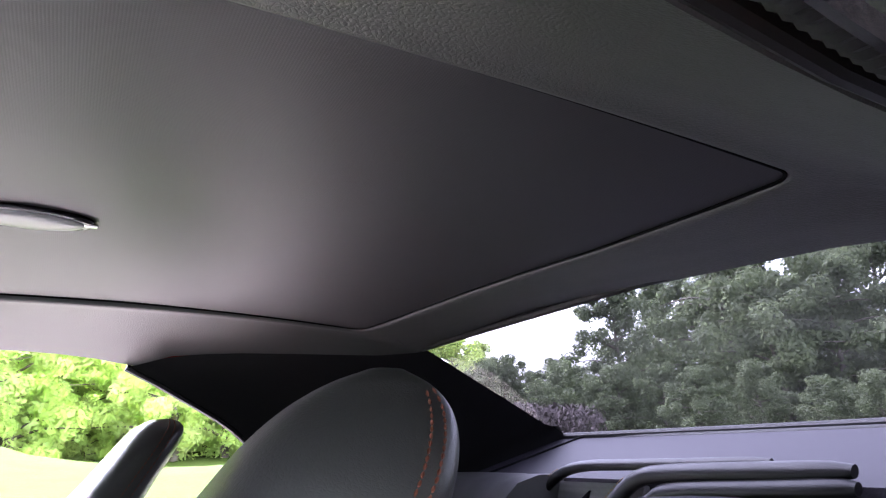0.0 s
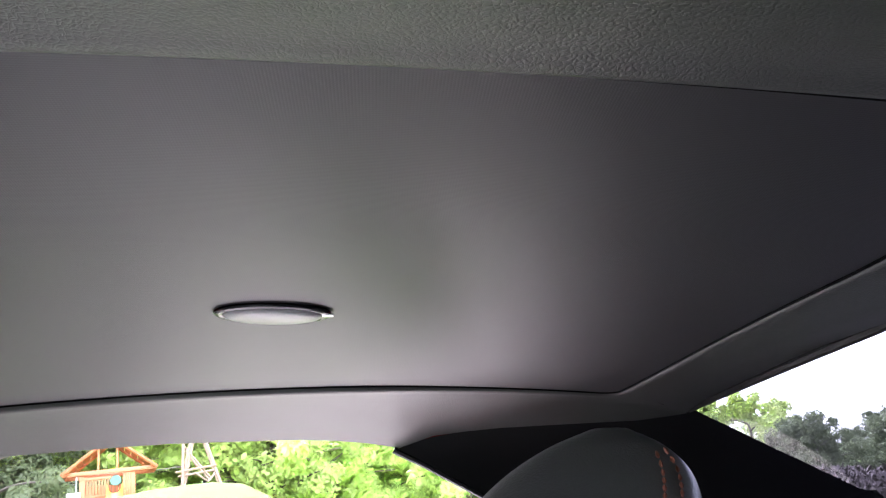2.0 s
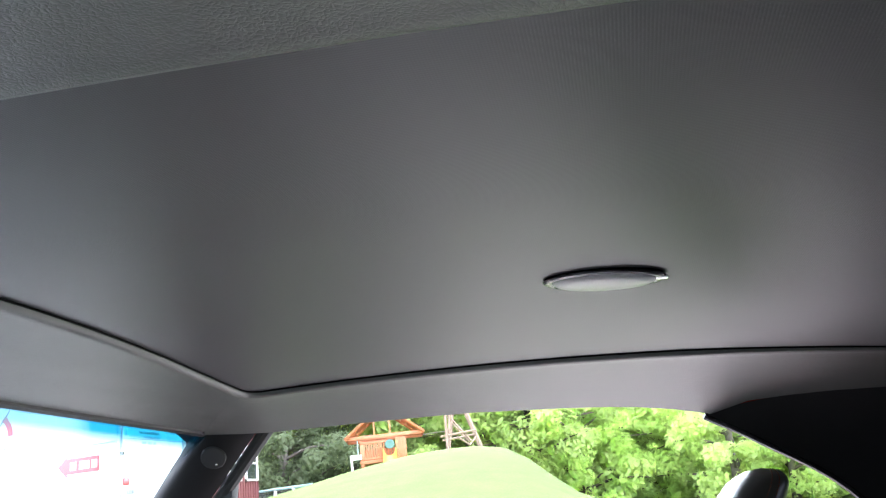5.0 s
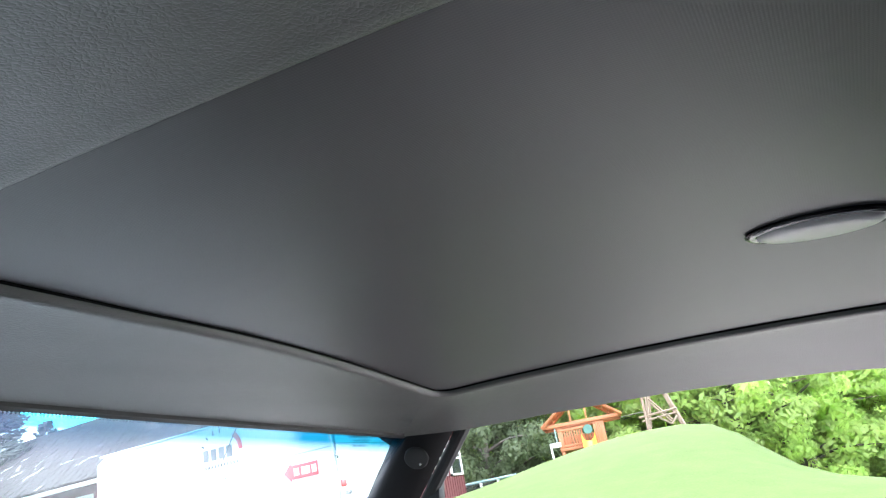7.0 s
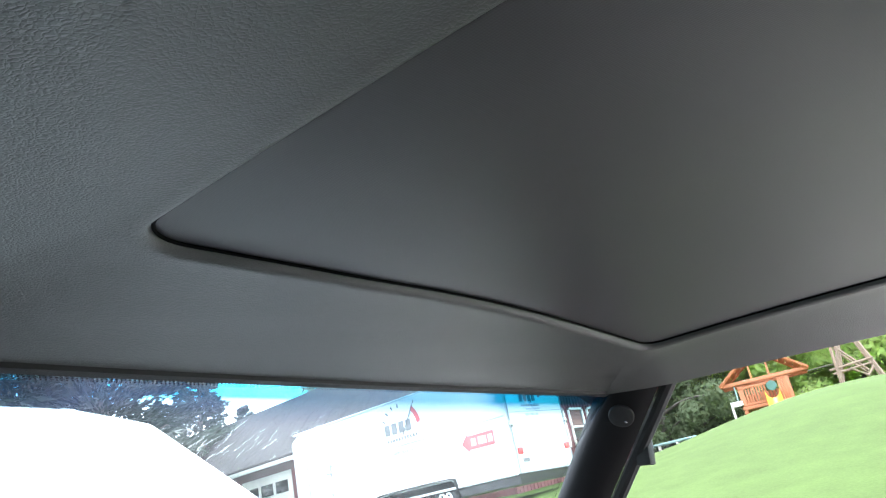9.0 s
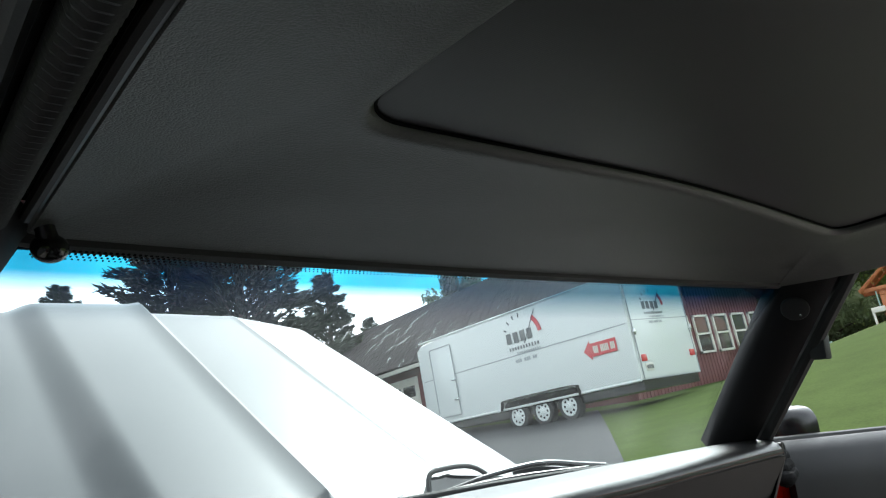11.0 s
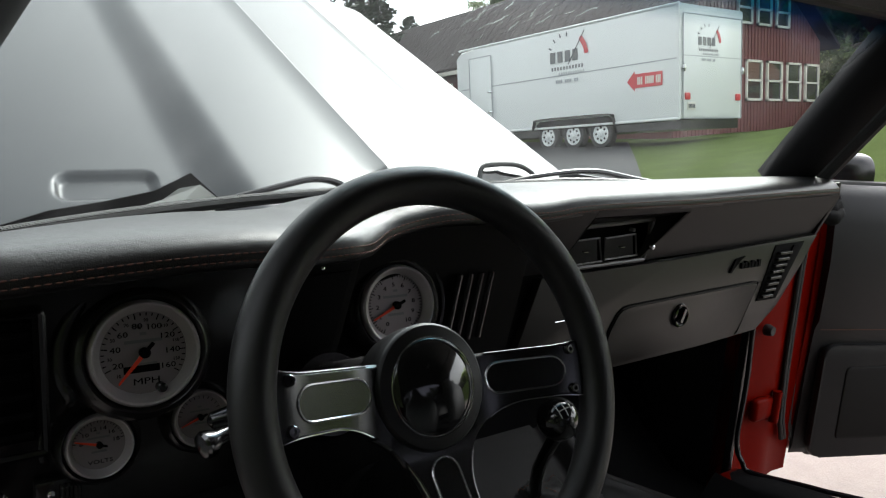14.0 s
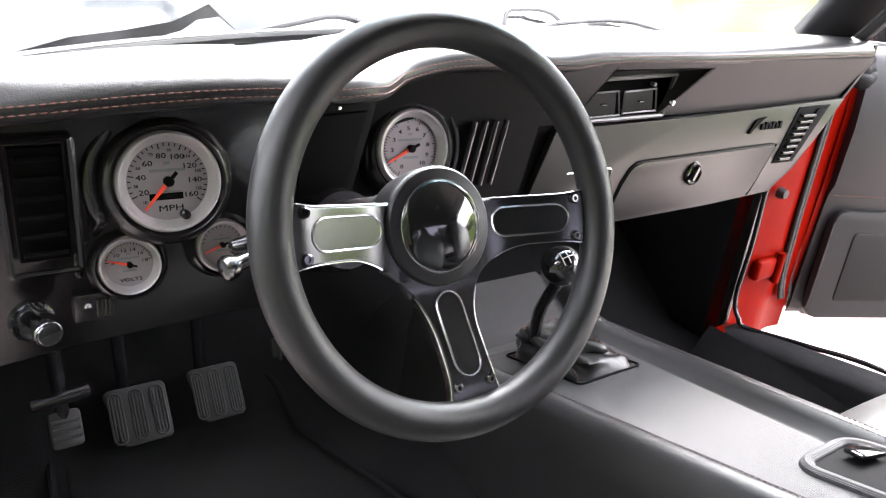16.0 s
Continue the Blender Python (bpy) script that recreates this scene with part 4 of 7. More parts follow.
for quad in (((0.064, 0.814), (0.119, 0.816), (0.129, 0.781), (0.051, 0.779)), ((0.133, 0.8145), (0.199, 0.818), (0.207, 0.785), (0.135, 0.783))):
    bm = bmesh.new()
    tube(bm, [(x, 0.290, z) for x, z in quad], 0.0017, 6, closed=True)
    lv = part("louvre_frame", bm, SLAT, vent, "grey louvre frame")
    (ax_, az_), (bx_, bz_), (cx_, cz_), (dx_, dz_) = quad
    for k in range(5):
        t = (k + 0.6) / 5.6
        top_, bot_ = Vector((ax_ + (bx_ - ax_) * t, 0.292, az_ + (bz_ - az_) * t - 0.001)), Vector((dx_ + (cx_ - dx_) * t, 0.292, dz_ + (cz_ - dz_) * t + 0.001))
        bm = bmesh.new()
        plate(bm, [top_ + Vector((-0.0025, 0.004, 0)), top_ + Vector((0.0025, -0.004, 0)), bot_ + Vector((0.0025, -0.004, 0)), bot_ + Vector((-0.0025, 0.004, 0))], (0.0010, 0.0010, 0))
        part("slat", bm, SLAT, lv)
    bm = bmesh.new()
    xm, zm = (ax_ + bx_ + cx_ + dx_) / 4, (az_ + bz_ + cz_ + dz_) / 4
    box(bm, xm - 0.005, xm + 0.005, 0.286, 0.291, zm - 0.0012, zm + 0.0012, 0.0004, None, 1)
    part("slat_lever", bm, MATTE, lv)
bm = bmesh.new()
lathe(bm, [(0.0005, -0.004), (0.0045, -0.003), (0.0055, 0.002), (0.0042, 0.006), (0.0005, 0.008)], facing((0.2275, 0.282, 0.798), (0, -1, 0.1)), 16)
part("vent_thumbwheel", bm, CHROME, vent, "bright thumb pin")

# charcoal lower panel, glovebox, slanted louvre
bm = bmesh.new()
low = [(0.004, 0.767), (0.30, 0.772), (0.738, 0.790), (0.700, 0.735), (0.640, 0.655), (0.583, 0.615), (0.40, 0.609), (0.165, 0.606), (0.10, 0.640), (0.02, 0.655), (-0.028, 0.662)]
plate(bm, [(x, 0.283 + 0.06 * (0.77 - z), z) for x, z in low], (0, 0.012, 0), 0.002)
part("lower_panel", bm, SATIN_GREY, dash, "satin charcoal lower panel")
LOWY = lambda z: 0.283 + 0.06 * (0.77 - z)
glove = part("glovebox_door", (lambda b: (plate(b, [(x, LOWY(z) - 0.003, z) for x, z in [(0.150, 0.630), (0.163, 0.672), (0.176, 0.694), (0.186, 0.701), (0.200, 0.7035), (0.535, 0.7095), (0.552, 0.708), (0.551, 0.703), (0.515, 0.624), (0.35, 0.6165), (0.155, 0.612)]], (0, 0.0032, 0), 0.0012), b)[1])(bmesh.new()),
             SATIN_GREY, dash, "charcoal glovebox door")
bm = bmesh.new()
tube(bm, [(x, LOWY(z) - 0.0008, z) for x, z in [(0.147, 0.628), (0.160, 0.674), (0.173, 0.697), (0.186, 0.705), (0.200, 0.7072), (0.535, 0.7132), (0.556, 0.711), (0.5185, 0.621), (0.513, 0.616)]], 0.0014, 6)
part("door_gap", bm, INK, glove, "dark gap line")
LM = facing((0.329, LOWY(0.676) - 0.003, 0.676), (0, -1, 0.06))
bm = bmesh.new()
lathe(bm, [(0.0205, 0.0), (0.0205, 0.003), (0.0185, 0.0055), (0.0165, 0.005), (0.0160, 0.0)], LM, 36)
lock = part("lock_ring", bm, GLOSS, glove, "gloss black lock ring")
bm = bmesh.new()
lathe(bm, [(0.0155, 0.0), (0.0155, 0.0015), (0.009, 0.003), (0.0005, 0.0035)], LM, 30)
box(bm, -0.0045, 0.0045, -0.013, 0.013, 0.001, 0.0095, 0.0015, LM @ Euler((0, 0, -0.5)).to_matrix().to_4x4(), 1)
part("lock_knob", bm, GLOSS, glove, "black turn knob")
bm = bmesh.new()
tube(bm, [(x, LOWY(z) - 0.001, z) for x, z in [(0.04, 0.700), (0.128, 0.701), (0.133, 0.698), (0.128, 0.662), (0.12, 0.650)]], 0.0013, 6)
part("ashtray_outline", bm, ALU, dash, "bright edge of the ashtray door")
bm = bmesh.new()
for k in range(6):
    plate(bm, [(0.452 + 0.004 * k, LOWY(0.75) - 0.004, 0.737 + 0.004 * k), (0.458 + 0.004 * k, LOWY(0.75) - 0.004, 0.737 + 0.004 * k), (0.474 + 0.004 * k, LOWY(0.75) - 0.004, 0.762 + 0.0005 * k), (0.466 + 0.004 * k, LOWY(0.75) - 0.004, 0.760 + 0.0005 * k)], (0, 0.004, 0))
for k in range(6):
    box(bm, 0.486 + 0.0105 * k, 0.494 + 0.0105 * k, LOWY(0.75) - 0.004, LOWY(0.75), 0.742, 0.752 + 0.003 * (k % 2), 0.0006)
part("emblem", bm, INK, dash, "small black script emblem", smooth=False)
louvre = part("side_louvre", (lambda b: (plate(b, [(x, LOWY(z) - 0.002, z) for x, z in ((0.590, 0.778), (0.690, 0.780), (0.628, 0.672), (0.562, 0.673))], (0, 0.003, 0), 0.001), b)[1])(bmesh.new()), INK, dash, "slanted side louvre")
for k in range(8):
    t = (k + 0.5) / 8
    xl, xr, z = 0.600 + (0.566 - 0.600) * t, 0.642 + (0.600 - 0.642) * t, 0.770 - 0.092 * t
    bm = bmesh.new()
    box(bm, xl, xr, LOWY(z) - 0.010, LOWY(z) - 0.003, z - 0.0035, z + 0.0010, 0.0006, None, 1)
    part("louvre_blade", bm, SATIN_GREY, louvre)
bm = bmesh.new()
plate(bm, [(x, LOWY(z) - 0.0055, z) for x, z in ((0.648, 0.775), (0.676, 0.776), (0.622, 0.676), (0.606, 0.676))], (0, 0.003, 0), 0.001)
part("louvre_opening", bm, INK, louvre)

# black recess left of the lower panel
bm = bmesh.new()
surf(bm, lambda u, v: (-0.075 + 0.15 * u, 0.300, 0.655 + 0.12 * v), 2, 2, (0, 0.01, 0))
part("radio_recess", bm, RECESS, dash, "black recess")

# driver's cluster
CN = Vector((-0.04, -1.0, 0.20)).normalized()


def gauge(p, r, name, labels, start, sweep, needle, caption, ticks, small):
    gm = facing(p, CN)
    g = part(name, (lambda b: (lathe(b, [(r * 0.99, -0.02), (r, 0.002), (r * 0.985, 0.005), (r * 0.95, 0.0068), (r * 0.91, 0.0062), (r * 0.80, -0.0015), (r * 0.775, -0.003), (r * 0.775, -0.006)], gm, 56), b)[1])(bmesh.new()), BEZEL, dash, "silver ringed gauge")
    b = bmesh.new()
    lathe(b, [(r * 0.79, -0.006), (r * 0.79, -0.0045), (0.0004, -0.0045)], gm, 48)
    part("dial", b, DIAL, g, "pale silver dial")
    b = bmesh.new()
    for k in range(ticks + 1):
        a = radians(start - sweep * k / ticks)
        major = k % (ticks // (len(labels) - 1)) == 0 if labels else True
        ln = 0.11 if major else 0.06
        mm = gm @ Matrix.Rotation(a, 4, "Z")
        box(b, r * (0.755 - ln), r * 0.755, -r * 0.010, r * 0.010, -0.0044, -0.0040, 0, mm)
    part("ticks", b, INK, g, "black tick marks", smooth=False)
    for k, txt in enumerate(labels):
        a = radians(start - sweep * k / (len(labels) - 1))
        lettering(txt, r * small, gm @ Matrix.Translation((r * 0.51 * math.cos(a), r * 0.51 * math.sin(a), -0.0042)) @ Matrix.Diagonal((1.2, 0.9, 1, 1)), INK, g, "numeral")
    if caption:
        lettering(caption, r * 0.19, gm @ Matrix.Translation((r * 0.02, -r * 0.54, -0.0042)) @ Matrix.Diagonal((1.3, 0.9, 1, 1)), INK, g, "caption")
    b = bmesh.new()
    for w, y in ((0.34, 0.22), (0.06, 0.36), (0.22, -0.22)):
        box(b, -r * w, r * w, r * (y - 0.030), r * (y + 0.030), -0.0044, -0.0041, 0, gm)
    part("small_print", b, mat_print, g, smooth=False)
    a = radians(needle)
    nm = gm @ Matrix.Rotation(a, 4, "Z")
    b = bmesh.new()
    plate(b, [nm @ Vector(q) for q in ((-r * 0.05, -r * 0.045, -0.002), (r * 0.72, -r * 0.018, -0.002), (r * 0.72, r * 0.018, -0.002), (-r * 0.05, r * 0.045, -0.002))], nm.to_3x3() @ Vector((0, 0, 0.0012)))
    part("needle", b, NEEDLE, g, "red needle", smooth=False)
    b = bmesh.new()
    lathe(b, [(r * 0.10, -0.0044), (r * 0.10, 0.001), (r * 0.07, 0.002), (0.0003, 0.002)], gm, 20)
    box(b, -r * 0.24, 0, -r * 0.035, r * 0.035, -0.001, 0.001, 0.0004, nm, 1)
    part("needle_cap", b, INK, g)
    return g, gm


mat_print = mat("grey_print", (0.16, 0.16, 0.17), 0.6, var=0.1)
bm = bmesh.new()
clu = [(-0.735, 0.838), (-0.42, 0.846), (-0.408, 0.80), (-0.412, 0.66), (-0.425, 0.604), (-0.60, 0.602), (-0.735, 0.585)]
plate(bm, [(x, 0.232 - 0.10 * (z - 0.72), z) for x, z in clu], (0, 0.015, 0), 0.004)
part("cluster_panel", bm, MATTE, dash, "satin black instrument panel")
speedo, sm = gauge((-0.531, 0.207, 0.769), 0.0452, "speedometer", ["20", "40", "60", "80", "100", "120", "140", "160"], 203, 238, 228, "MPH", 28, 0.165)
bm = bmesh.new()
box(bm, -0.017, 0.012, -0.0165, -0.0105, -0.0044, -0.0038, 0, sm)
part("odometer", bm, INK, speedo, "black odometer window", smooth=False)
bm = bmesh.new()
lathe(bm, [(0.0042, -0.0045), (0.0042, 0.004), (0.003, 0.005), (0.0003, 0.005)], sm @ Matrix.Translation((0.0115, -0.0305, 0)), 16)
part("reset_knob", bm, SATIN, speedo)
for k in range(8):
    a = radians(220 - 238 / 7 * k)
    lettering(str(10 + 20 * k), 0.0040, sm @ Matrix.Translation((0.0275 * math.cos(a), 0.0275 * math.sin(a), -0.0042)), INK, speedo, "small_numeral")
gauge((-0.5655, 0.222, 0.6865), 0.0274, "voltmeter", ["8", "10", "12", "14", "16", "18"], 170, 160, 163, "VOLTS", 20, 0.19)
gauge((-0.478, 0.224, 0.6925), 0.0264, "temperature_gauge", [], 170, 160, 200, "", 12, 0.22)
gauge((-0.252, 0.247, 0.7685), 0.0455, "tachometer", ["0", "1", "2", "3", "4", "5", "6", "7", "8", "9", "10"], 240, 290, 205, "", 50, 0.16)
# hooded pods round the dials
for p, r in (((-0.531, 0.207, 0.769), 0.0452), ((-0.5655, 0.222, 0.6865), 0.0274), ((-0.478, 0.224, 0.6925), 0.0264), ((-0.252, 0.247, 0.7685), 0.0455)):
    gm = facing(p, CN)
    bm = bmesh.new()
    lathe(bm, [(r * 1.38, -0.035), (r * 1.30, -0.010), (r * 1.20, 0.001), (r * 1.10, 0.004), (r * 1.04, 0.002), (r * 1.015, -0.010), (r * 1.0, -0.03)], gm, 48)
    part("gauge_pod", bm, SATIN, dash, "black moulded gauge pod", angle=60)
bm = bmesh.new()
gm = facing((-0.252, 0.247, 0.7685), CN)
for rr, h in ((1.50, -0.012), (1.62, -0.018)):
    tube(bm, [gm @ Vector((0.0455 * rr * math.cos(radians(d)), 0.0455 * rr * math.sin(radians(d)), h)) for d in range(-30, 150, 8)], 0.0022, 6)
part("pod_ridge", bm, SATIN, dash)
bm = bmesh.new()
surf(bm, lambda u, v: (-0.420 + 0.38 * u, 0.262 + 0.02 * u - 0.05 * (v - 0.5), 0.62 + 0.235 * v), 8, 6, (0, 0.012, 0))
part("centre_panel", bm, RECESS, dash)
# dark square panel beside the speedometer
sq = part("blank_panel", (lambda b: (plate(b, [(x, 0.226 - 0.10 * (z - 0.78), z) for x, z in ((-0.404, 0.832), (-0.314, 0.838), (-0.338, 0.712), (-0.404, 0.716))], (0, 0.012, 0), 0.003), b)[1])(bmesh.new()), RECESS, dash, "black blanking panel")
bm = bmesh.new()
plate(bm, [(x, 0.222 - 0.10 * (z - 0.78), z) for x, z in ((-0.400, 0.818), (-0.328, 0.822), (-0.346, 0.722), (-0.400, 0.725))], (0, 0.005, 0), 0.002)
part("screen", bm, INK, sq, "dark insert")
bm = bmesh.new()
lathe(bm, [(0.0022, 0), (0.0022, 0.003), (0.0004, 0.004)], facing((-0.365, 0.213, 0.828), CN), 12)
part("screw", bm, CHROME, sq)
# upright slats left of centre and at the door end
for (x0, x1, z0, z1, y, n, lean) in ((-0.178, -0.112, 0.705, 0.828, 0.262, 4, 0.012), (-0.652, -0.612, 0.702, 0.804, 0.214, 6, 0.0)):
    v_ = part("side_vent", (lambda b: (plate(b, [(x0 + lean, y + 0.004, z1), (x1 + lean, y + 0.004, z1), (x1, y + 0.008, z0), (x0, y + 0.008, z0)], (0, 0.012, 0), 0.002), b)[1])(bmesh.new()), INK, dash, "black slatted vent")
    for k in range(n):
        bm = bmesh.new()
        t = (k + 0.5) / n
        if lean:
            x = x0 + (x1 - x0) * t
            tube(bm, [(x + lean, y - 0.003, z1 - 0.035), (x, y + 0.001, z0 + 0.004)], 0.0042, 8)
        else:
            z = z0 + (z1 - z0) * t
            tube(bm, [(x0 + 0.003, y + 0.0015, z), (x1 - 0.003, y + 0.0015, z)], 0.0028, 8)
        part("slat", bm, SATIN if lean else INK, v_)
bm = bmesh.new()
tube(bm, [(x, 0.214, z) for x, z in rrect(-0.660, -0.606, 0.694, 0.812, 0.003, 3)], 0.003, 6, closed=True)
part("vent_frame", bm, MATTE, dash)
# moulded crest that sweeps from the speedometer to the voltmeter
bm = bmesh.new()
gm = facing((-0.531, 0.207, 0.769), CN)
crest = [gm @ Vector((0.0452 * 1.42 * math.cos(radians(d)), 0.0452 * 1.42 * math.sin(radians(d)), -0.010)) for d in range(95, 215, 8)]
gv = facing((-0.5655, 0.222, 0.6865), CN)
crest += [gv @ Vector((0.0274 * 1.55 * math.cos(radians(d)), 0.0274 * 1.55 * math.sin(radians(d)), -0.010)) for d in range(130, 200, 10)]
tube(bm, spline(crest, 60), [0.003 + 0.004 * math.sin(math.pi * k / 59) for k in range(60)], 10)
part("pod_crest", bm, SATIN, dash, "moulded black crest round the gauges", angle=70)
bm = bmesh.new()
tube(bm, spline([(-0.415, 0.222, 0.835), (-0.417, 0.220, 0.78), (-0.420, 0.224, 0.72), (-0.428, 0.232, 0.66)], 16), 0.004, 8)
part("panel_ridge", bm, SATIN, dash)
# lamp knob and wiper switch
KM = facing((-0.650, 0.205, 0.655), (0.25, -1, 0.1))
knob = part("lamp_knob", (lambda b: (lathe(b, [(0.004, 0.0), (0.004, 0.020), (0.0095, 0.022), (0.0105, 0.026), (0.0105, 0.034), (0.009, 0.037), (0.0004, 0.0375)], KM, 24), b)[1])(bmesh.new()), GLOSS, dash, "black headlamp knob with a bright ring")
bm = bmesh.new()
tube(bm, [KM @ Vector((0.0103 * math.cos(2 * math.pi * k / 32), 0.0103 * math.sin(2 * math.pi * k / 32), 0.0345)) for k in range(32)], 0.0008, 6, closed=True)
part("knob_ring", bm, CHROME, knob, "bright ring")
bm = bmesh.new()
lathe(bm, [(0.018, -0.006), (0.018, 0.001), (0.014, 0.0025), (0.006, 0.003), (0.004, 0.001)], KM, 30)
part("knob_escutcheon", bm, GLOSS, knob)
SMX = facing((-0.597, 0.232, 0.646), (0, -1, 0.05))
sw = part("wiper_switch", (lambda b: (box(b, -0.018, 0.018, -0.014, 0.014, -0.008, 0.004, 0.003, SMX), b)[1])(bmesh.new()), SATIN, dash, "black wiper switch")
for k in range(4):
    bm = bmesh.new()
    box(bm, 0.001 + 0.0032 * k, 0.0034 + 0.0032 * k, -0.008, 0.009, 0.003, 0.011, 0.0006, SMX, 1)
    part("switch_rib", bm, SATIN_GREY, sw)
bm = bmesh.new()
lathe(bm, [(0.003, 0.003), (0.003, 0.006), (0.0004, 0.007)], SMX @ Matrix.Translation((-0.006, 0.003, 0)), 14)
part("switch_pin", bm, CHROME, sw)

# ---- steering wheel ----
sw_thing = thing("steering_wheel", "three-spoke steering wheel, black leather rim, polished black spokes", "steering wheel")
WT = radians(22.3)
WM = Matrix.Translation((-0.3635, 0.004, 0.7825)) @ Matrix(((1, 0, 0, 0), (0, math.sin(WT), -math.cos(WT), 0), (0, math.cos(WT), math.sin(WT), 0), (0, 0, 0, 1))) @ Matrix.Rotation(radians(-3.6), 4, "Z")
bm = bmesh.new()
tube(bm, [WM @ Vector((0.1550 * math.cos(2 * math.pi * k / 96), 0.1550 * math.sin(2 * math.pi * k / 96), 0.004)) for k in range(96)], 0.0154, 20, closed=True)
part("rim", bm, RIM_LEATHER, sw_thing, "grained black leather rim", angle=80)
HUBZ = -0.040


def spoke_z(r):
    t = max(0.0, min(1.0, (r - 0.045) / 0.10))
    return HUBZ + 0.012 + (0.0 - HUBZ - 0.012) * t * t * (3 - 2 * t)


for ang in (180, 0, 273.5):
    SM = WM @ Matrix.Rotation(radians(ang), 4, "Z")
    bm = bmesh.new()
    rad = [0.030 + 0.122 * k / 24 for k in range(25)]
    half = [0.0215 + 0.004 * max(0, (r - 0.112) / 0.03) ** 2 for r in rad]

    def fillet(r, rho):
        q = max(0.0, rho + 0.0215 - r)
        return rho - math.sqrt(max(0.0, rho * rho - min(q, 0.95 * rho) ** 2))
    # the sides towards the lower spoke sweep into it, the upper sides meet the hub sharply
    near_y, far_y = {180: (0.022, 0.070), 0: (0.070, 0.022)}.get(ang, (0.070, 0.070))
    rings = []
    for r, h in zip(rad, half):
        z, lo, hi = spoke_z(r), -h - fillet(r, near_y), h + fillet(r, far_y)
        rings.append([SM @ Vector(q) for q in ((r, lo, z - 0.004), (r, lo, z + 0.0020), (r, lo + 0.0022, z + 0.004), (r, hi - 0.0022, z + 0.004), (r, hi, z + 0.0020), (r, hi, z - 0.004))])
    bridge(bm, rings)
    spk = part("spoke", bm, SPOKE, sw_thing, "polished black spoke", angle=30)
    bm = bmesh.new()
    tube(bm, [SM @ Vector((x, y, spoke_z(x) + 0.0042)) for x, y in stadium(0.0885, 0, 0.068, 0.025, 12)], 0.0011, 6, closed=True)
    part("slot_edge", bm, ALU, spk, "bright machined slot edge")
    bm = bmesh.new()
    st = stadium(0.0885, 0, 0.066, 0.023, 12)
    plate(bm, [SM @ Vector((x, y, spoke_z(x) + 0.0040)) for x, y in st], SM.to_3x3() @ Vector((0, 0, 0.0006)))
    part("slot_inlay", bm, SPOKE, spk)
    for sgn in (-1, 1):
        bm = bmesh.new()
        tube(bm, [SM @ Vector((r, sgn * (h - 0.0005 + fillet(r, far_y if sgn > 0 else near_y)), spoke_z(r) + 0.0034)) for r, h in zip(rad, half) if r > 0.052], 0.0006, 6)
        part("chamfer", bm, ALU, spk)
        bm = bmesh.new()
        lathe(bm, [(0.0043, 0.0), (0.0043, 0.003), (0.0034, 0.0040), (0.0020, 0.0040), (0.0018, 0.0020), (0.0003, 0.0020)], SM @ Matrix.Translation((0.1285, sgn * 0.0165, spoke_z(0.1285) + 0.003)), 18)
        part("bolt", bm, GLOSS, spk, "socket bolt")
bm = bmesh.new()
lathe(bm, [(0.046, HUBZ - 0.02), (0.0492, HUBZ), (0.0500, HUBZ + 0.016), (0.0494, HUBZ + 0.0185), (0.0478, HUBZ + 0.0200), (0.0392, HUBZ + 0.0212), (0.0386, HUBZ + 0.0195), (0.0360, HUBZ + 0.018)], WM, 64)
part("hub", bm, mat("satin_black_hub", (0.008, 0.0076, 0.008), 0.38, spec=0.35, var=0.15, scale=20), sw_thing, "gloss black hub")
bm = bmesh.new()
lathe(bm, [(0.0376, HUBZ + 0.016), (0.0376, HUBZ + 0.0212), (0.0366, HUBZ + 0.0222), (0.032, HUBZ + 0.0243), (0.021, HUBZ + 0.0270), (0.01, HUBZ + 0.0284), (0.0004, HUBZ + 0.0288)], WM, 64)
part("horn_button", bm, GLOSS, sw_thing, "domed gloss black horn button", angle=60)
bm = bmesh.new()
tube(bm, [WM @ Vector((0.0380 * math.cos(2 * math.pi * k / 64), 0.0380 * math.sin(2 * math.pi * k / 64), HUBZ + 0.0208)) for k in range(64)], 0.0008, 6, closed=True)
part("horn_ring", bm, ALU, sw_thing, "thin bright ring")
col = thing("steering_column", "polished steering column with black shroud and lever", "steering column")
bm = bmesh.new()
lathe(bm, [(0.034, HUBZ - 0.018), (0.0345, HUBZ - 0.055), (0.031, HUBZ - 0.060), (0.031, HUBZ - 0.11), (0.030, HUBZ - 0.30)], WM, 40)
part("tube", bm, ALU, col, "brushed column tube")
bm = bmesh.new()
lathe(bm, [(0.040, HUBZ - 0.155), (0.044, HUBZ - 0.17), (0.045, HUBZ - 0.24), (0.052, HUBZ - 0.33)], WM, 30)
part("shroud", bm, SATIN, col)
bm = bmesh.new()
tube(bm, [(-0.39, 0.075, 0.752), (-0.44, 0.085, 0.745), (-0.485, 0.090, 0.739), (-0.506, 0.092, 0.737)], [0.0065, 0.006, 0.0055, 0.0055], 12)
lever = part("turn_lever", bm, DARK_CHROME, col, "dark chrome indicator lever")
bm = bmesh.new()
tube(bm, [(-0.498, 0.091, 0.739), (-0.511, 0.089, 0.737), (-0.516, 0.087, 0.736), (-0.521, 0.086, 0.7355), (-0.5235, 0.0855, 0.735), (-0.5245, 0.085, 0.735)], [0.0060, 0.0070, 0.0100, 0.0108, 0.0090, 0.0030], 18)
part("lever_knob", bm, DARK_CHROME, lever, "round-ended dark chrome knob")
bm = bmesh.new()
